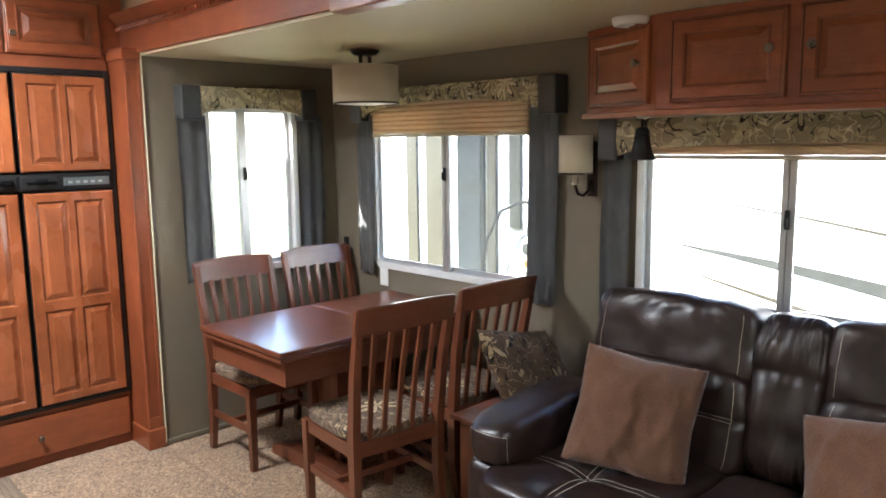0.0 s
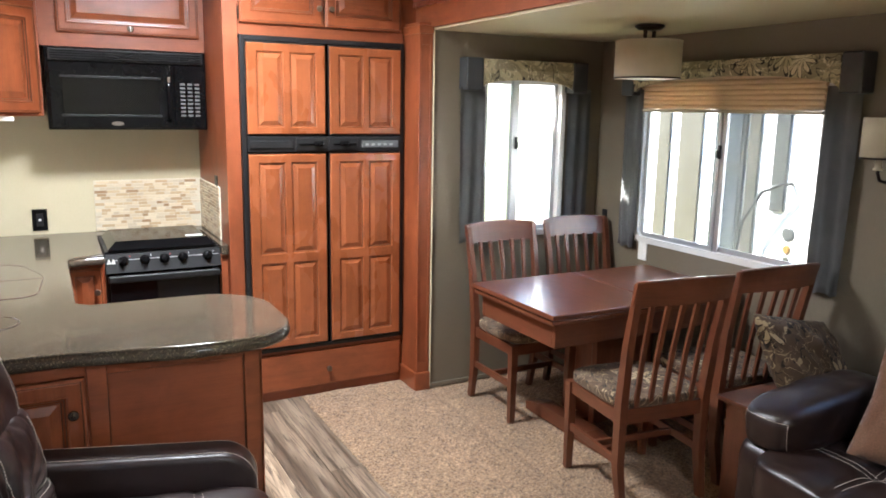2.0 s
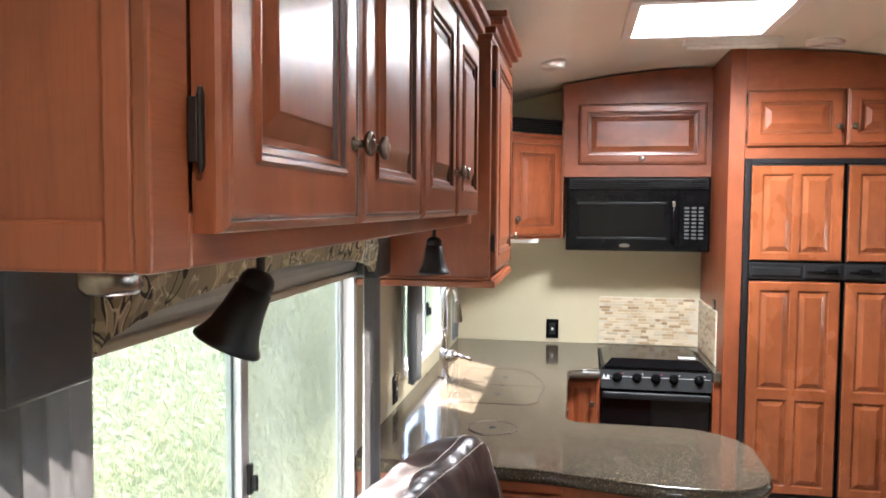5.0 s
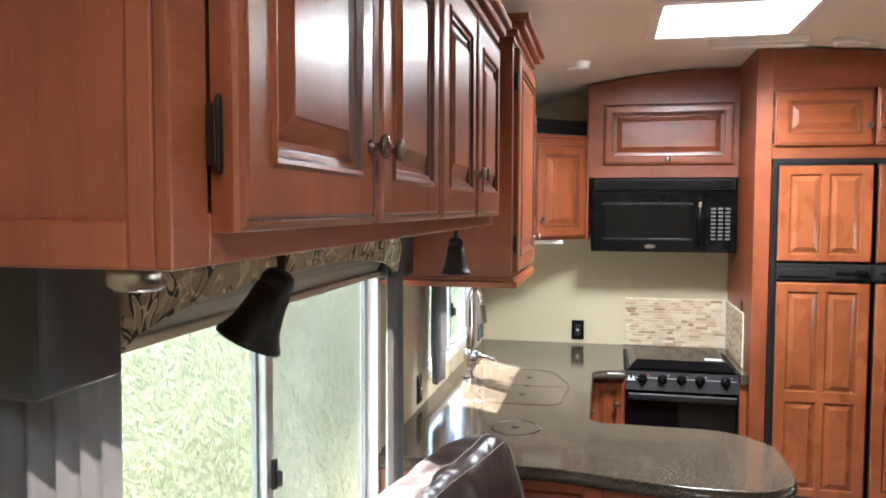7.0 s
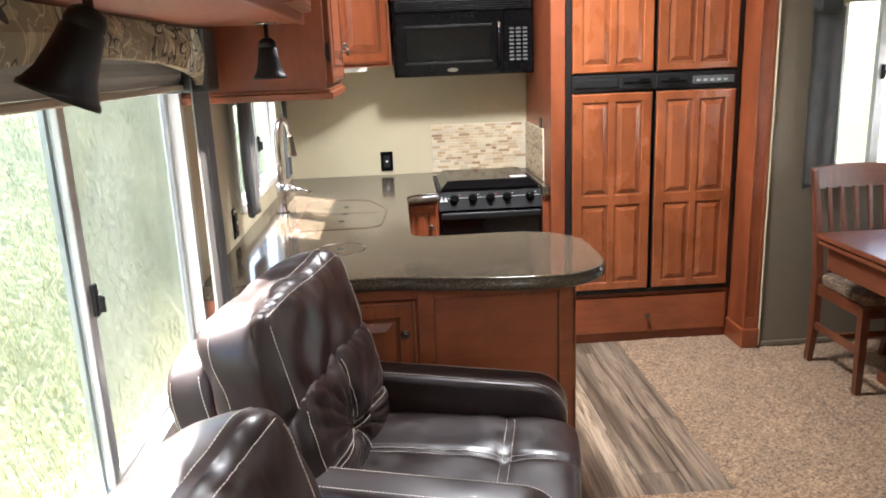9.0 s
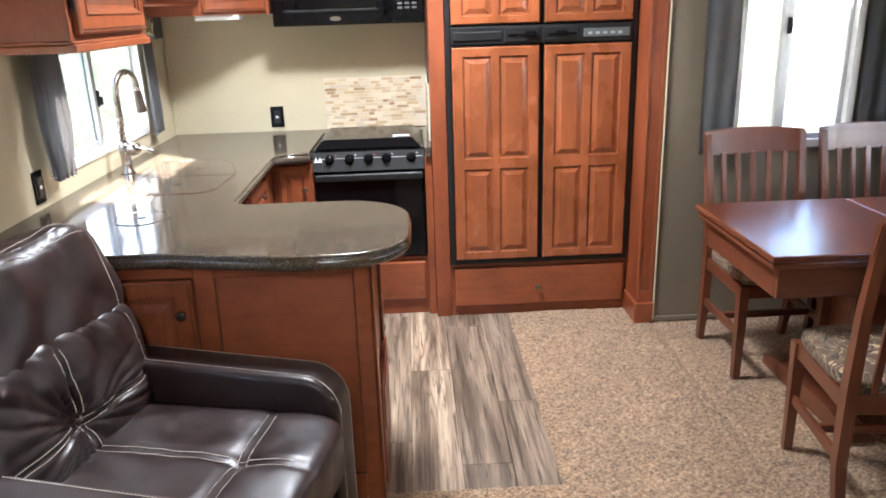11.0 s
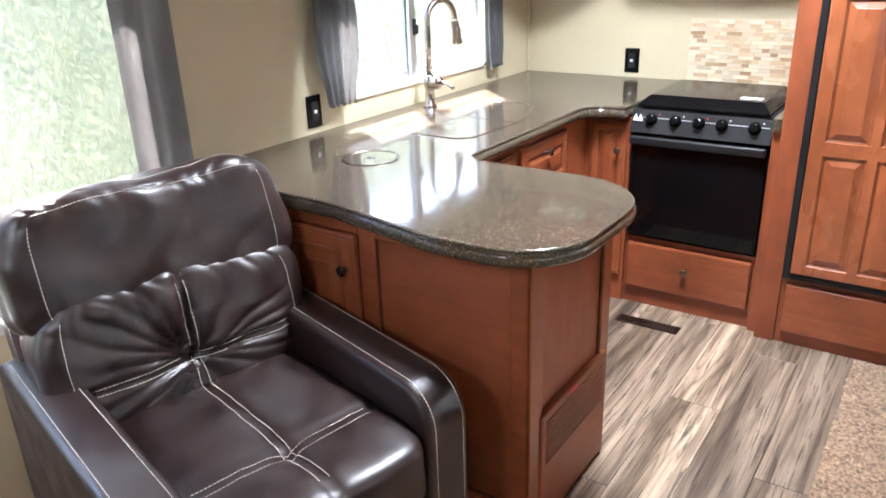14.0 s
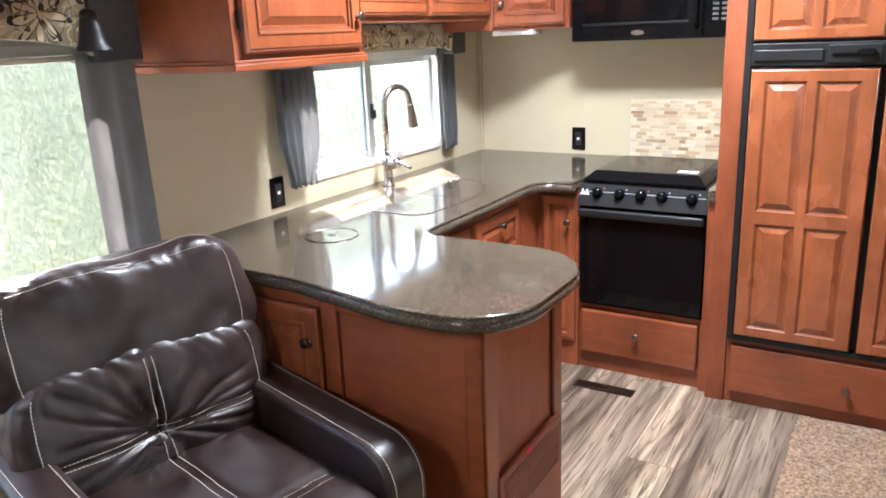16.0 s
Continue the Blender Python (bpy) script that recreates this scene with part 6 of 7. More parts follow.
def recliner():
    """Armchair looking along local +x, back at x = 0, on z = 0."""
    root = thing("recliner", (0, 0, 0), "dark brown leather recliner with cream stitching and a tufted back", "armchair", "pair of leather recliners")
    bm = bmesh.new()
    add_box(bm, 0.10, 0.88, -0.26, 0.26, 0.03, 0.36, 0.02, 3)
    part("base", bm, LEATHER, root)
    bm = bmesh.new()
    at = add_cushion(bm, (0.70, 0.54, 0.19), 7.0, 30, 0.005, (0.42, 0.0, 0.012, 1), ((0, 0.42, 1), (1, 0.0, 1)), 2, 3.0, Matrix.Translation((0.64, 0, 0.43)))
    seat = part("seat", bm, LEATHER, root, "plump leather seat", True)
    stitched(seat, [line_on(at, 2, 1, (0.42, -0.86), (0.42, 0.86), off=o) for o in (-0.035, 0.035)] + [line_on(at, 2, 1, (-0.85, 0.0), (0.86, 0.0), off=o) for o in (-0.045, 0.045)])
    for s in (-1, 1):
        bm = bmesh.new()
        outline = rounded([(0.10, 0.02, 0.03), (0.95, 0.02, 0.03), (0.95, 0.60, 0.11), (0.10, 0.635, 0.04)], 8)
        y0, y1 = s * 0.265, s * 0.395
        near, far = [bm.verts.new((x, y0, z)) for x, z in outline], [bm.verts.new((x, y1, z)) for x, z in outline]
        bm.faces.new(near)
        bm.faces.new(far[::-1])
        n = len(outline)
        for i in range(n):
            bm.faces.new((near[i], far[i], far[(i + 1) % n], near[(i + 1) % n]))
        bmesh.ops.recalc_face_normals(bm, faces=bm.faces)
        rim = [e for e in bm.edges if (e.verts[0] in near and e.verts[1] in near) or (e.verts[0] in far and e.verts[1] in far)]
        bmesh.ops.bevel(bm, geom=rim, offset=0.022, segments=4, affect="EDGES", profile=0.55, clamp_overlap=True)
        arm = part("arm", bm, LEATHER, root, "", True)
        path = rounded([(0.16, 0.637, 0.0), (0.952, 0.602, 0.11), (0.952, 0.06, 0.0)], 10)
        stitched(arm, [[(x, y, z) for x, z in path] for y in (y0 + s * 0.022, y1 - s * 0.022)])
    lean = pose(0.195, 0, 0.40, 0, -14, 0)
    bm = bmesh.new()
    at = add_cushion(bm, (0.15, 0.70, 0.60), 6.0, 22, 0.004, front=0, m=lean @ Matrix.Translation((-0.03, 0, 0.235)))
    shell = part("back_shell", bm, LEATHER, root, "", True)
    stitched(shell, [line_on(at, 1, s, (k, -0.9), (k, 0.93)) for s in (-1, 1) for k in (-0.55, 0.55)])
    bm = bmesh.new()
    at = add_cushion(bm, (0.21, 0.70, 0.40), 5.0, 72, 0.016, (0.0, -0.2, 0.026, 1), ((1, 0.0, 1), (2, -0.2, 1)), 0, 5.0, lean @ Matrix.Translation((0.135, 0, 0.185)), gather=(0.004, 1))
    pad = part("back_cushion", bm, LEATHER, root, "tufted lower back cushion", True)
    stitched(pad, [line_on(at, 0, 1, (0.0, -0.88), (0.0, 0.88), off=o) for o in (-0.03, 0.03)] + [line_on(at, 0, 1, (-0.93, -0.2), (0.93, -0.2), off=o) for o in (-0.04, 0.04)] + [line_on(at, 0, 1, (s * 0.95, -0.7), (s * 0.95, 0.85)) for s in (-1, 1)])
    bm = bmesh.new()
    at = add_cushion(bm, (0.205, 0.73, 0.345), 4.6, 64, 0.017, None, (), 0, 9.0, lean @ Matrix.Translation((0.118, 0, 0.445)), gather=(0.004, 1))
    head = part("headrest", bm, LEATHER, root, "thick padded headrest", True)
    for_rows = []
    for s in (-1, 1):
        for_rows.append(line_on(at, 0, 1, (s * 0.90, -0.8), (s * 0.90, 0.8)))
    for_rows.append(line_on(at, 0, 1, (-0.9, 0.93), (0.9, 0.93)))
    for_rows.append(line_on(at, 2, 1, (0.45, -0.9), (0.45, 0.9)))
    for s in (-1, 1):
        for_rows.append(line_on(at, 1, s, (-0.35, -0.85), (-0.35, 0.9)))
    stitched(head, for_rows)
    return root


rec = recliner()
rec.matrix_basis = pose(0.15, 1.93, 0, 0, 0, -13)
copy_thing(rec, pose(0.13, 0.84, 0, 0, 0, -12))


def sofa():
    """Reclining sofa against the outer wall, looking to -x: seats, console between, rolled arms."""
    root = thing("sofa", (3.3, 0.6, 0), "dark brown leather reclining sofa with cream stitching and a middle console", "sofa")
    box("base", 2.80, 3.68, -0.25, 1.58, 0.03, 0.30, LEATHER, root, 0.02)
    for k, yc in enumerate((1.13, 0.28)):
        bm = bmesh.new()
        at = add_cushion(bm, (0.76, 0.66, 0.20), 6.0, 30, 0.006, (-0.28, 0.0, 0.014, 1), ((0, -0.28, 1), (1, 0.0, 1)), 2, 2.0 + k, Matrix.Translation((3.07, yc + (0.05 if k == 0 else -0.03), 0.375)))
        seat = part("seat", bm, LEATHER, root, "plump leather seat", True)
        stitched(seat, [line_on(at, 2, 1, (-0.28, -0.86), (-0.28, 0.86), off=o) for o in (-0.035, 0.035)] + [line_on(at, 2, 1, (-0.86, 0.0), (0.7, 0.0), off=o) for o in (-0.04, 0.04)])
        bm = bmesh.new()
        add_cushion(bm, (0.14, 0.57, 0.30), 5.0, 20, 0.006, None, (), 0, 7.0, Matrix.Translation((2.775, yc, 0.19)))
        part("footrest", bm, LEATHER, root, "", True)
        lean = pose(3.46, yc, 0.42, 0, 13, 0)
        bm = bmesh.new()
        at = add_cushion(bm, (0.235, 0.645, 0.38), 6.5, 36, 0.010, None, ((2, 0.1, -1),), 0, 4.0 + k, lean @ Matrix.Translation((-0.06, 0, 0.17)), gather=(0.006, -1))
        low = part("back_cushion", bm, LEATHER, root, "lower back cushion", True)
        stitched(low, [line_on(at, 0, -1, (-0.9, 0.1), (0.9, 0.1), off=o, lift=0.0014) for o in (-0.035, 0.035)] + [line_on(at, 0, -1, (k * 0.9, -0.9), (k * 0.9, 0.9), lift=0.0014) for k in (-1, 1)])
        bm = bmesh.new()
        at = add_cushion(bm, (0.235, 0.665, 0.34), 6.0, 40, 0.013, None, (), 0, 6.0 + k, lean @ Matrix.Translation((-0.03, 0.02 if k == 0 else 0.0, 0.435)), gather=(0.006, -1))
        head = part("headrest", bm, LEATHER, root, "thick padded headrest", True)
        stitched(head, [line_on(at, 0, -1, (s * 0.9, -0.85), (s * 0.9, 0.8), lift=0.0014) for s in (-1, 1)])
    bm = bmesh.new()
    add_cushion(bm, (0.24, 0.26, 0.58), 5.0, 36, 0.012, None, ((2, 0.3, -1),), 0, 8.0, pose(3.46, 0.705, 0.42, 0, 13, 0) @ Matrix.Translation((-0.04, 0, 0.30)), gather=(0.012, -1))
    part("console_back", bm, LEATHER, root, "gathered console back", True)
    bm = bmesh.new()
    add_cushion(bm, (0.62, 0.25, 0.26), 8.0, 18, 0.004, None, (), 2, 8.5, Matrix.Translation((3.02, 0.705, 0.365)))
    part("console", bm, LEATHER, root, "", True)
    for yc in (1.51, -0.10):
        bm = bmesh.new()
        at = add_cushion(bm, (0.66, 0.24, 0.20), 3.6, 26, 0.010, None, (), 2, yc, Matrix.Translation((3.12, yc, 0.545)) @ pose(0, 0, 0, 0, -4, 0))
        arm = part("arm", bm, LEATHER, root, "padded rolled arm", True)
        stitched(arm, [line_on(at, 0, -1, (-0.8, 0.55), (0.8, 0.55), lift=0.0014), line_on(at, 0, -1, (0.8, -0.7), (0.8, 0.55), lift=0.0014), line_on(at, 0, -1, (-0.8, -0.7), (-0.8, 0.55), lift=0.0014)])
        bm = bmesh.new()
        add_cushion(bm, (0.80, 0.22, 0.44), 9.0, 20, 0.004, None, (), 2, 1.0, Matrix.Translation((3.20, yc, 0.25)))
        part("arm_side", bm, LEATHER, root, "", True)
    bm = bmesh.new()
    add_box(bm, 3.55, 3.70, -0.22, 1.55, 0.05, 0.86, 0.03, 3)
    part("back_shell", bm, LEATHER, root)
    return root


sofa().matrix_basis = Matrix.Translation((3.325, 0.625, 0))

stand = thing("end_table", (3.34, 1.80, 0), "small reddish-brown wooden end table between sofa and chair", "table")
box("top", 3.06, 3.62, 1.69, 1.95, 0.455, 0.475, DINING, stand, 0.004)
box("side_panel", 3.09, 3.11, 1.70, 1.92, 0.008, 0.455, DINING, stand, 0.003)
box("side_panel", 3.57, 3.59, 1.70, 1.92, 0.008, 0.455, DINING, stand, 0.003)
box("shelf", 3.11, 3.57, 1.70, 1.92, 0.10, 0.118, DINING, stand, 0.003)


def pillow(m, w, h, t, mat, label, seed):
    bm = bmesh.new()
    add_pillow(bm, w, h, t, m, seed)
    return tagged(part("throw_pillow", bm, mat, smooth=True), label, "pillow", "throw pillows")


pillow(pose(3.15, 1.13, 0.66, -24, 0, -62) @ pose(0, 0, 0, 0, 10, 0), 0.42, 0.42, 0.15, SUEDE, "square brown suede throw pillow leaning on the sofa back", 1.0)
pillow(pose(3.13, 0.36, 0.64, -26, 0, -98) @ pose(0, 0, 0, 0, -14, 0), 0.42, 0.42, 0.15, SUEDE, "square brown suede throw pillow on the sofa seat", 4.0)
pillow(pose(3.40, 1.80, 0.625, -36, 0, 10) @ pose(0, 0, 0, 0, 14, 0), 0.50, 0.38, 0.16, SEAT_CLOTH, "leaf-printed throw pillow wedged between sofa and chair", 7.0)

# ---------------------------------------------------------------- outside
def ground_z(x, y):
    if x > -1.6:
        return -0.75
    rise = min(1.0, (-1.6 - x) / 9.0)
    return -0.75 + 7.6 * rise ** 0.85 + 0.18 * noise.noise(Vector((x * 0.4, y * 0.4, 0)))


m, nt, b = material("dry_meadow_ground")
v = coords(nt)
n1, n2 = noise_tex(nt, v, 0.9, 5), noise_tex(nt, v, 14, 4)
col = mix(nt, 0.5, ramp(nt, n1, [(0.3, (0.14, 0.155, 0.065)), (0.7, (0.25, 0.245, 0.135))]), ramp(nt, n2, [(0.3, (0.065, 0.082, 0.026)), (0.7, (0.22, 0.22, 0.115))]))
nt.links.new(col, b.inputs["Base Color"])
b.inputs["Roughness"].default_value = 0.95
bump(nt, b, n2, 0.6, 0.05)
GROUND = m
bm = bmesh.new()
gx = [-600, -200, -60, -25, -16] + [-11 + 0.35 * i for i in range(28)] + [-1.0, 0, 4, 10, 30, 120, 600]
gy = [-600, -150, -40, -15] + [-8 + 0.5 * i for i in range(45)] + [18, 30, 80, 200, 600]
grid = [[bm.verts.new((x, y, ground_z(x, y) if x > -14 else 7.0)) for x in gx] for y in gy]
for j in range(len(gy) - 1):
    for i in range(len(gx) - 1):
        bm.faces.new((grid[j][i], grid[j][i + 1], grid[j + 1][i + 1], grid[j + 1][i]))
structure(part("ground", bm, GROUND, smooth=True), "sunlit dry meadow ground with a grassy bank", "ground")

m, nt, b = material("meadow_grass")
geo = nt.nodes.new("ShaderNodeNewGeometry")
col = ramp(nt, geo.outputs["Random Per Island"], [(0.0, (0.13, 0.15, 0.055)), (0.4, (0.185, 0.20, 0.08)), (0.7, (0.27, 0.27, 0.135)), (0.9, (0.37, 0.36, 0.22)), (1.0, (0.48, 0.46, 0.33))])
dry = noise_tex(nt, coords(nt), 0.7, 5, 0.65)
col = mix(nt, ramp(nt, dry, [(0.42, (0.0,) * 3), (0.62, (0.6,) * 3)]), col, (0.40, 0.38, 0.27))
# Bright daylight washed into the colour: grass pales round one spot on the bank.
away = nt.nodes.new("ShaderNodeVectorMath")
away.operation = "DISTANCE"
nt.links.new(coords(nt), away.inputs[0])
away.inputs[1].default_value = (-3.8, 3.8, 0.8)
glare_edge = math_node(nt, "ADD", math_node(nt, "MULTIPLY", away.outputs["Value"], 0.25), math_node(nt, "MULTIPLY", dry, 0.8))
col = mix(nt, ramp(nt, glare_edge, [(0.6, (0.9,) * 3), (0.95, (0.0,) * 3)]), col, (0.60, 0.57, 0.46))
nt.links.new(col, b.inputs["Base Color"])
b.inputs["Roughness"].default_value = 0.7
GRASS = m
rng_g = random.Random(5)
verts, faces = [], []
for _ in range(170000):
    x = -0.3 - 9.2 * rng_g.random() ** 1.4
    y = -2.5 + 18.0 * rng_g.random() ** 1.35
    z = ground_z(x, y) - 0.02
    h = rng_g.uniform(0.04, 0.16)
    a, lean = rng_g.uniform(0, 6.28), rng_g.uniform(0.1, 1.1) * h
    w = rng_g.uniform(0.0010, 0.0032)
    dx, dy, lx, ly = math.cos(a) * w, math.sin(a) * w, math.cos(a + 1.4) * lean, math.sin(a + 1.4) * lean
    k = len(verts)
    verts += [(x - dx, y - dy, z), (x + dx, y + dy, z), (x + lx * 0.45 + dx * 0.7, y + ly * 0.45 + dy * 0.7, z + h * 0.6), (x + lx * 0.45 - dx * 0.7, y + ly * 0.45 - dy * 0.7, z + h * 0.6), (x + lx, y + ly, z + h)]
    faces += [(k, k + 1, k + 2, k + 3), (k + 3, k + 2, k + 4)]
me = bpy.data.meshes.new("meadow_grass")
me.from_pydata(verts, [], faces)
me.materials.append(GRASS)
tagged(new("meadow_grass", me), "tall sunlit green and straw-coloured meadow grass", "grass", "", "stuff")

m, nt, b = material("shrub_leaf")
geo = nt.nodes.new("ShaderNodeNewGeometry")
col = ramp(nt, geo.outputs["Random Per Island"], [(0.0, (0.085, 0.125, 0.035)), (0.5, (0.16, 0.22, 0.065)), (0.9, (0.26, 0.32, 0.11)), (0.95, (0.75, 0.62, 0.06)), (1.0, (0.8, 0.68, 0.08))])
nt.links.new(col, b.inputs["Base Color"])
b.inputs["Roughness"].default_value = 0.6
LEAF = m


def shrub(x, y, r, h, seed):
    rr = random.Random(seed)
    root = thing("shrub", (x, y, ground_z(x, y)), "leafy green shrub with small yellow flowers on the bank", "shrub", "shrubs on the bank")
    z0 = ground_z(x, y) - 0.03
    bm = bmesh.new()
    tips = []
    for _ in range(9):
        a, rad = rr.uniform(0, 6.28), rr.uniform(0.2, 0.9) * r
        tip = (x + rad * math.cos(a), y + rad * math.sin(a), z0 + h * rr.uniform(0.6, 1.0))
        add_tube(bm, [(x, y, z0), (x + (tip[0] - x) * 0.35, y + (tip[1] - y) * 0.35, z0 + (tip[2] - z0) * 0.55), tip], [0.012, 0.008, 0.003], 5)
        tips.append(tip)
    part("stems", bm, GROUND, root)
    vs, fs = [], []
    for _ in range(900):
        t = rr.choice(tips)
        k = rr.uniform(0.25, 1.05)
        c = Vector((x + (t[0] - x) * k + rr.gauss(0, 0.09 * r + 0.03), y + (t[1] - y) * k + rr.gauss(0, 0.09 * r + 0.03), z0 + (t[2] - z0) * (k ** 0.7) + rr.gauss(0, 0.05)))
        d = Vector((rr.gauss(0, 1), rr.gauss(0, 1), rr.gauss(0.3, 0.7))).normalized()
        s = d.orthogonal().normalized()
        ln, wd = rr.uniform(0.02, 0.05), rr.uniform(0.008, 0.018)
        i = len(vs)
        vs += [c - d * ln, c + s * wd, c + d * ln, c - s * wd]
        fs.append((i, i + 1, i + 2, i + 3))
    lm = bpy.data.meshes.new("leaves")
    lm.from_pydata(vs, [], fs)
    lm.materials.append(LEAF)
    ob = new("leaves", lm)
    ob.parent, ob.matrix_parent_inverse = root, PLACE[root.name].inverted()
    return tagged(ob, kind="stuff")


for k, (x, y, r, h) in enumerate(((-1.85, 1.75, 0.35, 0.55), (-2.3, 1.2, 0.5, 0.8), (-3.6, 1.2, 0.6, 0.9), (-1.75, 1.45, 0.4, 0.6), (-1.8, 0.9, 0.4, 0.55), (-1.85, 2.1, 0.3, 0.4), (-2.7, 0.5, 0.5, 0.7))):
    shrub(x, y, r, h * 0.62, 20 + k)

# neighbouring trailer beyond the dining windows
RV_WHITE = plain("white_trailer_skin", (0.72, 0.72, 0.70), 0.3, scale=1.0, bumps=0)
RV_GREY = plain("grey_trailer_stripe", (0.030, 0.031, 0.028), 0.4, bumps=0)
RV_TAN = plain("tan_trailer_stripe", (0.036, 0.032, 0.023), 0.4, bumps=0)
RV_DARK = plain("dark_tinted_glass", (0.03, 0.035, 0.04), 0.1, bumps=0)
rv = thing("neighbour_trailer", (7.2, -2.9, -0.75), "white travel trailer with grey and tan swoosh stripes, parked alongside", "trailer")
box("wall", 6.0, 8.4, -9.0, 3.2, -0.25, 2.9, RV_WHITE, rv, 0.05)
for z, tilt, mat in ((1.04, 0.16, RV_TAN), (0.69, 0.15, RV_GREY), (0.42, 0.24, RV_TAN)):
    bm = bmesh.new()
    prev = None
    for i in range(31):
        u = i / 30
        y = -6.0 + 8.6 * u
        zc, hw = z + tilt * (y - 1.48) + 0.03 * math.sin(y * 1.3), (0.016 if z > 0.9 else 0.075 if z > 0.5 else 0.04) * math.sin(math.pi * u) ** 0.8
        row = [bm.verts.new((x, y, zz)) for x, zz in ((6.002, zc - hw), (5.994, zc - hw), (5.994, zc + hw), (6.002, zc + hw))]
        if prev:
            for k in range(4):
                bm.faces.new((prev[k], prev[(k + 1) % 4], row[(k + 1) % 4], row[k]))
        prev = row
    bmesh.ops.recalc_face_normals(bm, faces=bm.faces)
    part("stripe", bm, mat, rv)
win = box("window", 5.985, 6.002, -4.2, -3.0, 1.2, 1.8, RV_DARK, rv, 0.004, "dark tinted window")
for y0, y1 in ((-2.0, -1.93), (-5.0, -4.93)):
    box("seam_trim", 5.985, 6.002, y0, y1, -0.2, 2.85, RV_GREY, rv, 0.004)
# the slide-out and door side of a second trailer, close by the dining window
rv2 = thing("parked_trailer", (6.3, 5.6, -0.75), "white trailer with a glazed door, grab handle and reflectors", "trailer")
box("wall", 5.6, 6.9, 3.25, 7.0, -0.35, 3.0, RV_WHITE, rv2, 0.04)
for y0, y1, z0, z1, mat, nm in ((4.88, 5.02, -0.3, 2.9, RV_TAN, "trim_panel"), (4.51, 4.76, -0.3, 2.9, RV_TAN, "trim_panel"), (3.92, 4.02, -0.3, 2.9, RV_TAN, "trim_panel"), (3.66, 3.78, 0.9, 2.9, RV_GREY, "awning_arm")):
    box(nm, 5.575, 5.602, y0, y1, z0, z1, mat, rv2, 0.006)
d2 = box("entry_door", 5.57, 5.602, 4.05, 4.36, -0.2, 2.35, plain("grey_door_skin", (0.017, 0.019, 0.019), 0.35, bumps=0), rv2, 0.01, "grey entry door")
for z0, z1 in ((1.25, 2.2), (0.3, 1.15)):
    box("door_glass", 5.562, 5.572, 4.08, 4.33, z0, z1, RV_DARK, d2, 0.004)
bm = bmesh.new()
add_tube(bm, [(5.59, 3.60, 1.12), (5.50, 3.62, 1.12), (5.46, 3.76, 1.05), (5.46, 3.92, 0.80), (5.46, 3.96, 0.5), (5.59, 3.96, 0.42)], 0.014, 10)
part("grab_handle", bm, BLACK_MATTE, rv2, "long dark grab handle", True)
for z, r, c in ((0.74, 0.055, (0.05, 0.052, 0.05)), (0.62, 0.034, (0.20, 0.10, 0.01)), (0.54, 0.026, (0.06, 0.06, 0.04))):
    bm = bmesh.new()
    add_lathe(bm, [(0, 0.012), (r * 0.8, 0.012), (r, 0.004), (r, -0.004), (0, -0.004)], Matrix.Translation((5.597, 3.60, z)) @ pose(0, 0, 0, 0, -90), 24)
    part("round_reflector", bm, plain("reflector_lens", c, 0.3, bumps=0), rv2)

# ---------------------------------------------------------------- pieces: floor planks and mosaic tiles
def shared_piece(name, mesh, parent, loc):
    ob = new(name, mesh)
    ob.parent = parent
    ob.matrix_parent_inverse = PLACE.get(parent.name, Matrix()).inverted()
    ob.location = loc
    return ob


def piece_mesh(name, sx, sy, sz, bevel, mat, seg=1):
    bm = bmesh.new()
    add_box(bm, 0, sx, 0, sy, 0, sz, bevel, seg)
    finish(bm)
    if name.startswith("plank"):
        uv = bm.loops.layers.uv.verify()
        for f in bm.faces:
            for loop in f.loops:
                loop[uv].uv = loop.vert.co.xy
    me = bpy.data.meshes.new(name)
    bm.to_mesh(me)
    bm.free()
    me.materials.append(mat)
    return me


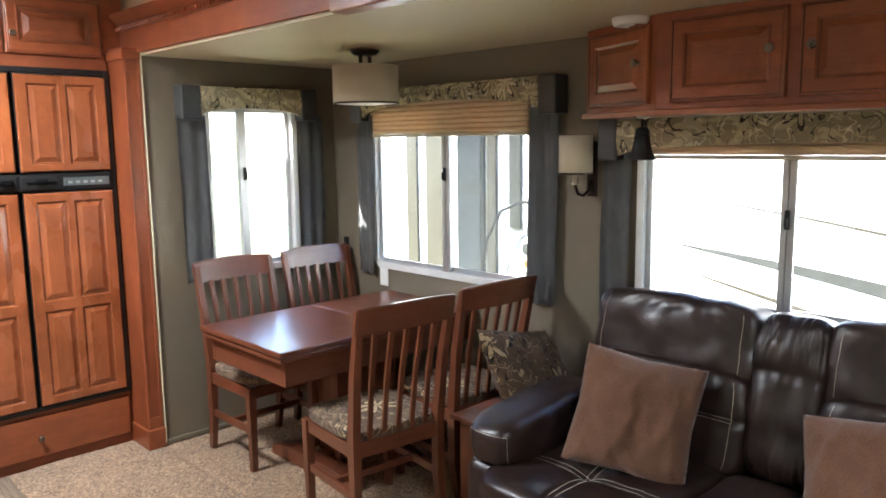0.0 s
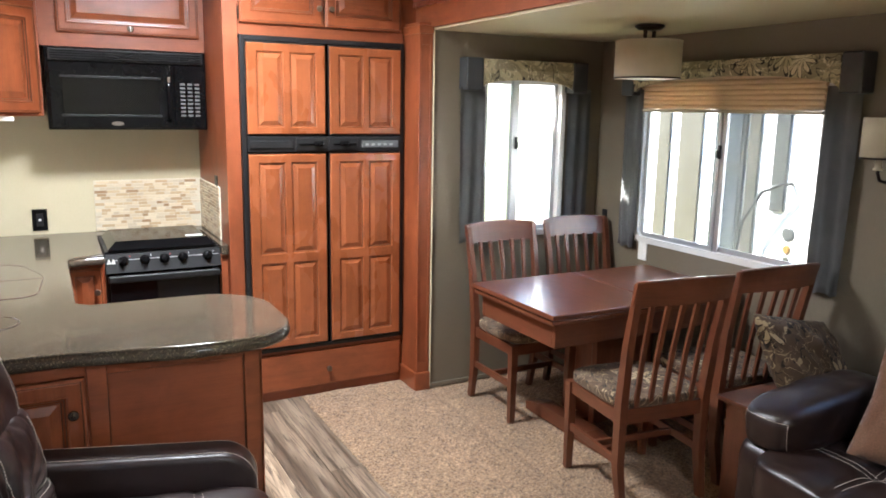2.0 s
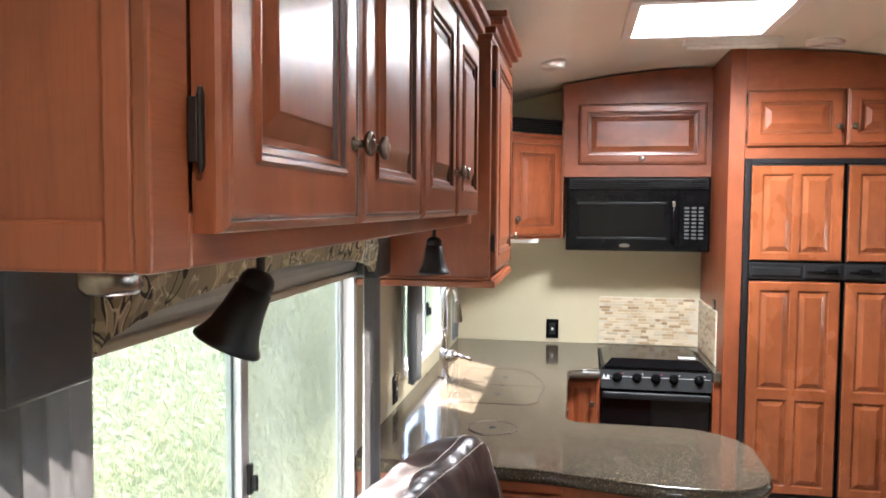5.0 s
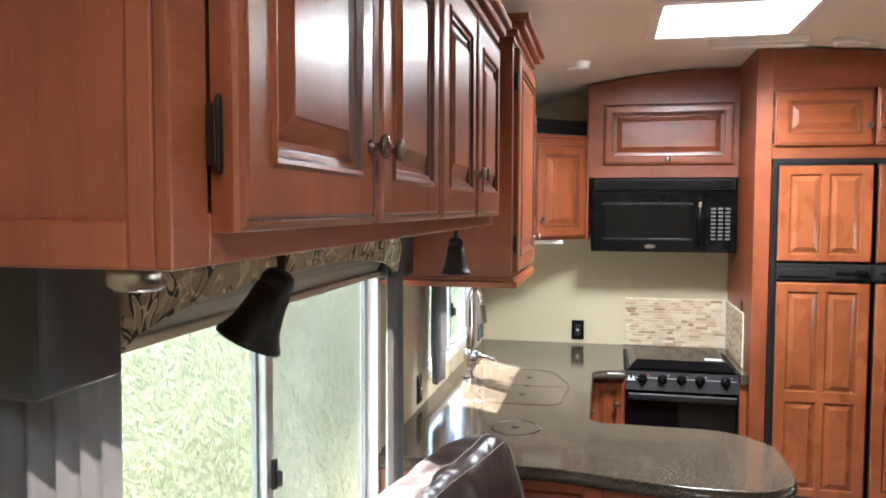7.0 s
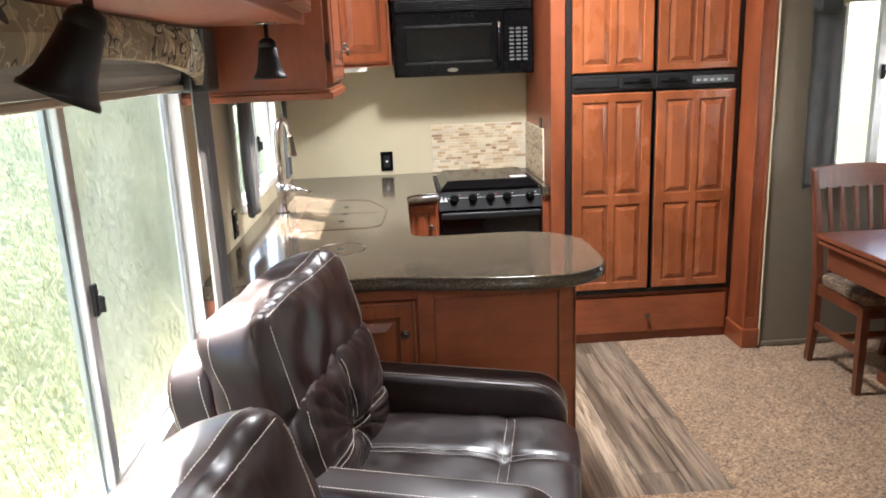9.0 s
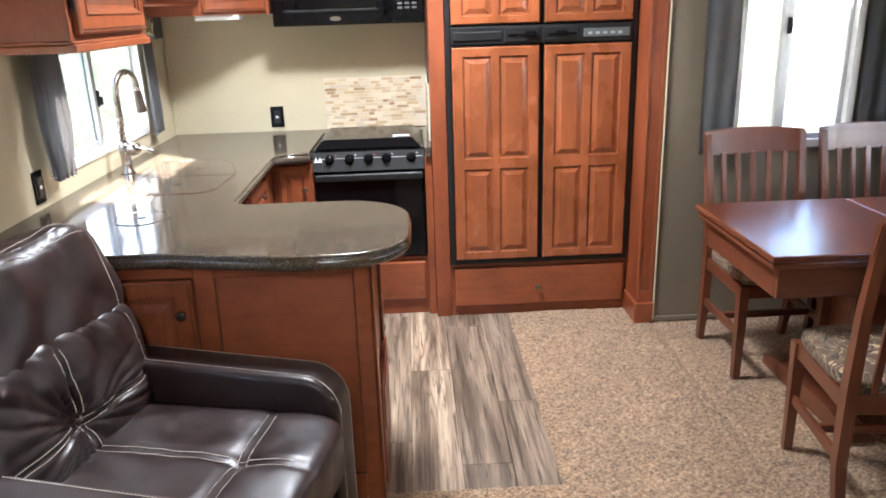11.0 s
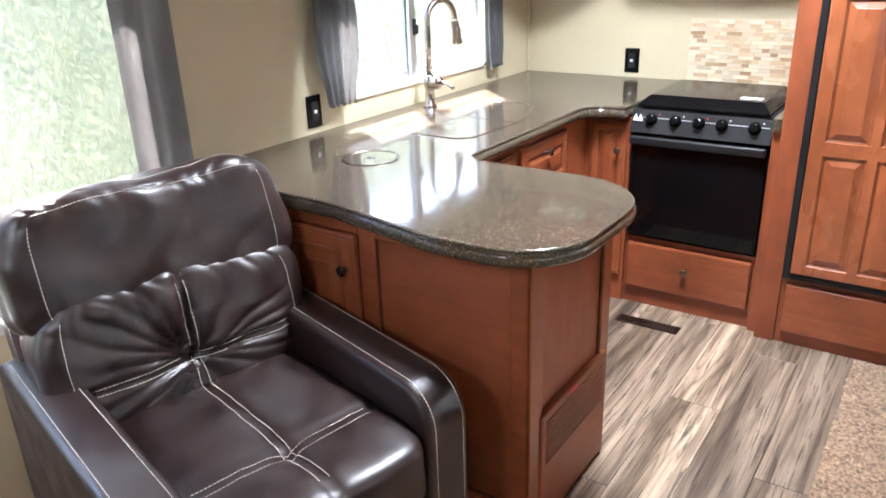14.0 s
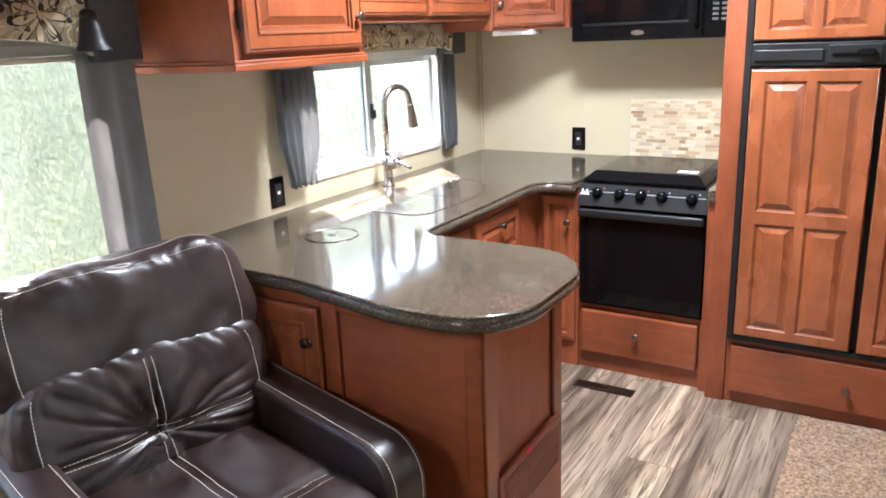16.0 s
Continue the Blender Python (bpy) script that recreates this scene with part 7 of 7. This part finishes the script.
PW, PL = 0.181, 1.22
plank = piece_mesh("plank", PW - 0.0012, PL - 0.0012, 0.008, 0.0012, VINYL)
starts = [0.32, 0.86, 0.15, 0.55, 1.05, 0.39, 0.08, 0.74, 0.26, 0.95]
for i in range(10):
    x = 1.325 + PW * (i - 7)
    y = 4.55 - PL - starts[i]
    if i == 7:
        y = 3.20
    if i == 9:
        y = 2.89
    if i == 8:
        y = 2.45
    if i == 6:
        y = 2.62
    while y < 4.5:
        y += PL
    while y > 2.30:
        y -= PL
        top = min(y + PL, 4.56)
        if y < 2.29:
            shared_piece("plank", piece_mesh("plank_end", PW - 0.0012, top - 0.0012 - 2.29, 0.008, 0.0012, VINYL), FLOOR, (x, 2.29, -0.008))
        elif top - y > PL - 0.01:
            shared_piece("plank", plank, FLOOR, (x, y, -0.008))
        else:
            shared_piece("plank", piece_mesh("plank_end", PW - 0.0012, top - y, 0.008, 0.0012, VINYL), FLOOR, (x, y, -0.008))

vent = thing("floor_register", (1.06, 3.70, 0.0), "brown slotted floor heating register", "floor vent")
box("frame", 0.925, 1.195, 3.665, 3.735, 0.0005, 0.003, BRONZE, vent, 0.001)
for k in range(19):
    box("slat", 0.938 + 0.0128 * k, 0.945 + 0.0128 * k, 3.675, 3.725, 0.003, 0.0055, METAL, vent, 0.0008)

rng_t = random.Random(11)
tile_sizes = {n: piece_mesh("tile", n, 0.004, 0.0155, 0.0008, TILES) for n in (0.030, 0.048, 0.066)}
side_tiles = {n: piece_mesh("tile", 0.004, n, 0.0155, 0.0008, TILES) for n in (0.048, 0.066)}
for j in range(16):
    x = 0.880 - (0.02 if j % 2 else 0.0)
    while x < 1.43:
        n = rng_t.choice((0.030, 0.048, 0.066))
        if x >= 0.879 and x + n < 1.463:
            shared_piece("tile", tile_sizes[n], splash, (x, 4.560 - 0.001 * rng_t.random(), 0.908 + 0.0178 * j))
        x += n + 0.002
    y = 4.003
    while y < 4.50:
        n = rng_t.choice((0.048, 0.066))
        shared_piece("tile", side_tiles[n], splash, (1.460, y, 0.908 + 0.0178 * j))
        y += n + 0.002
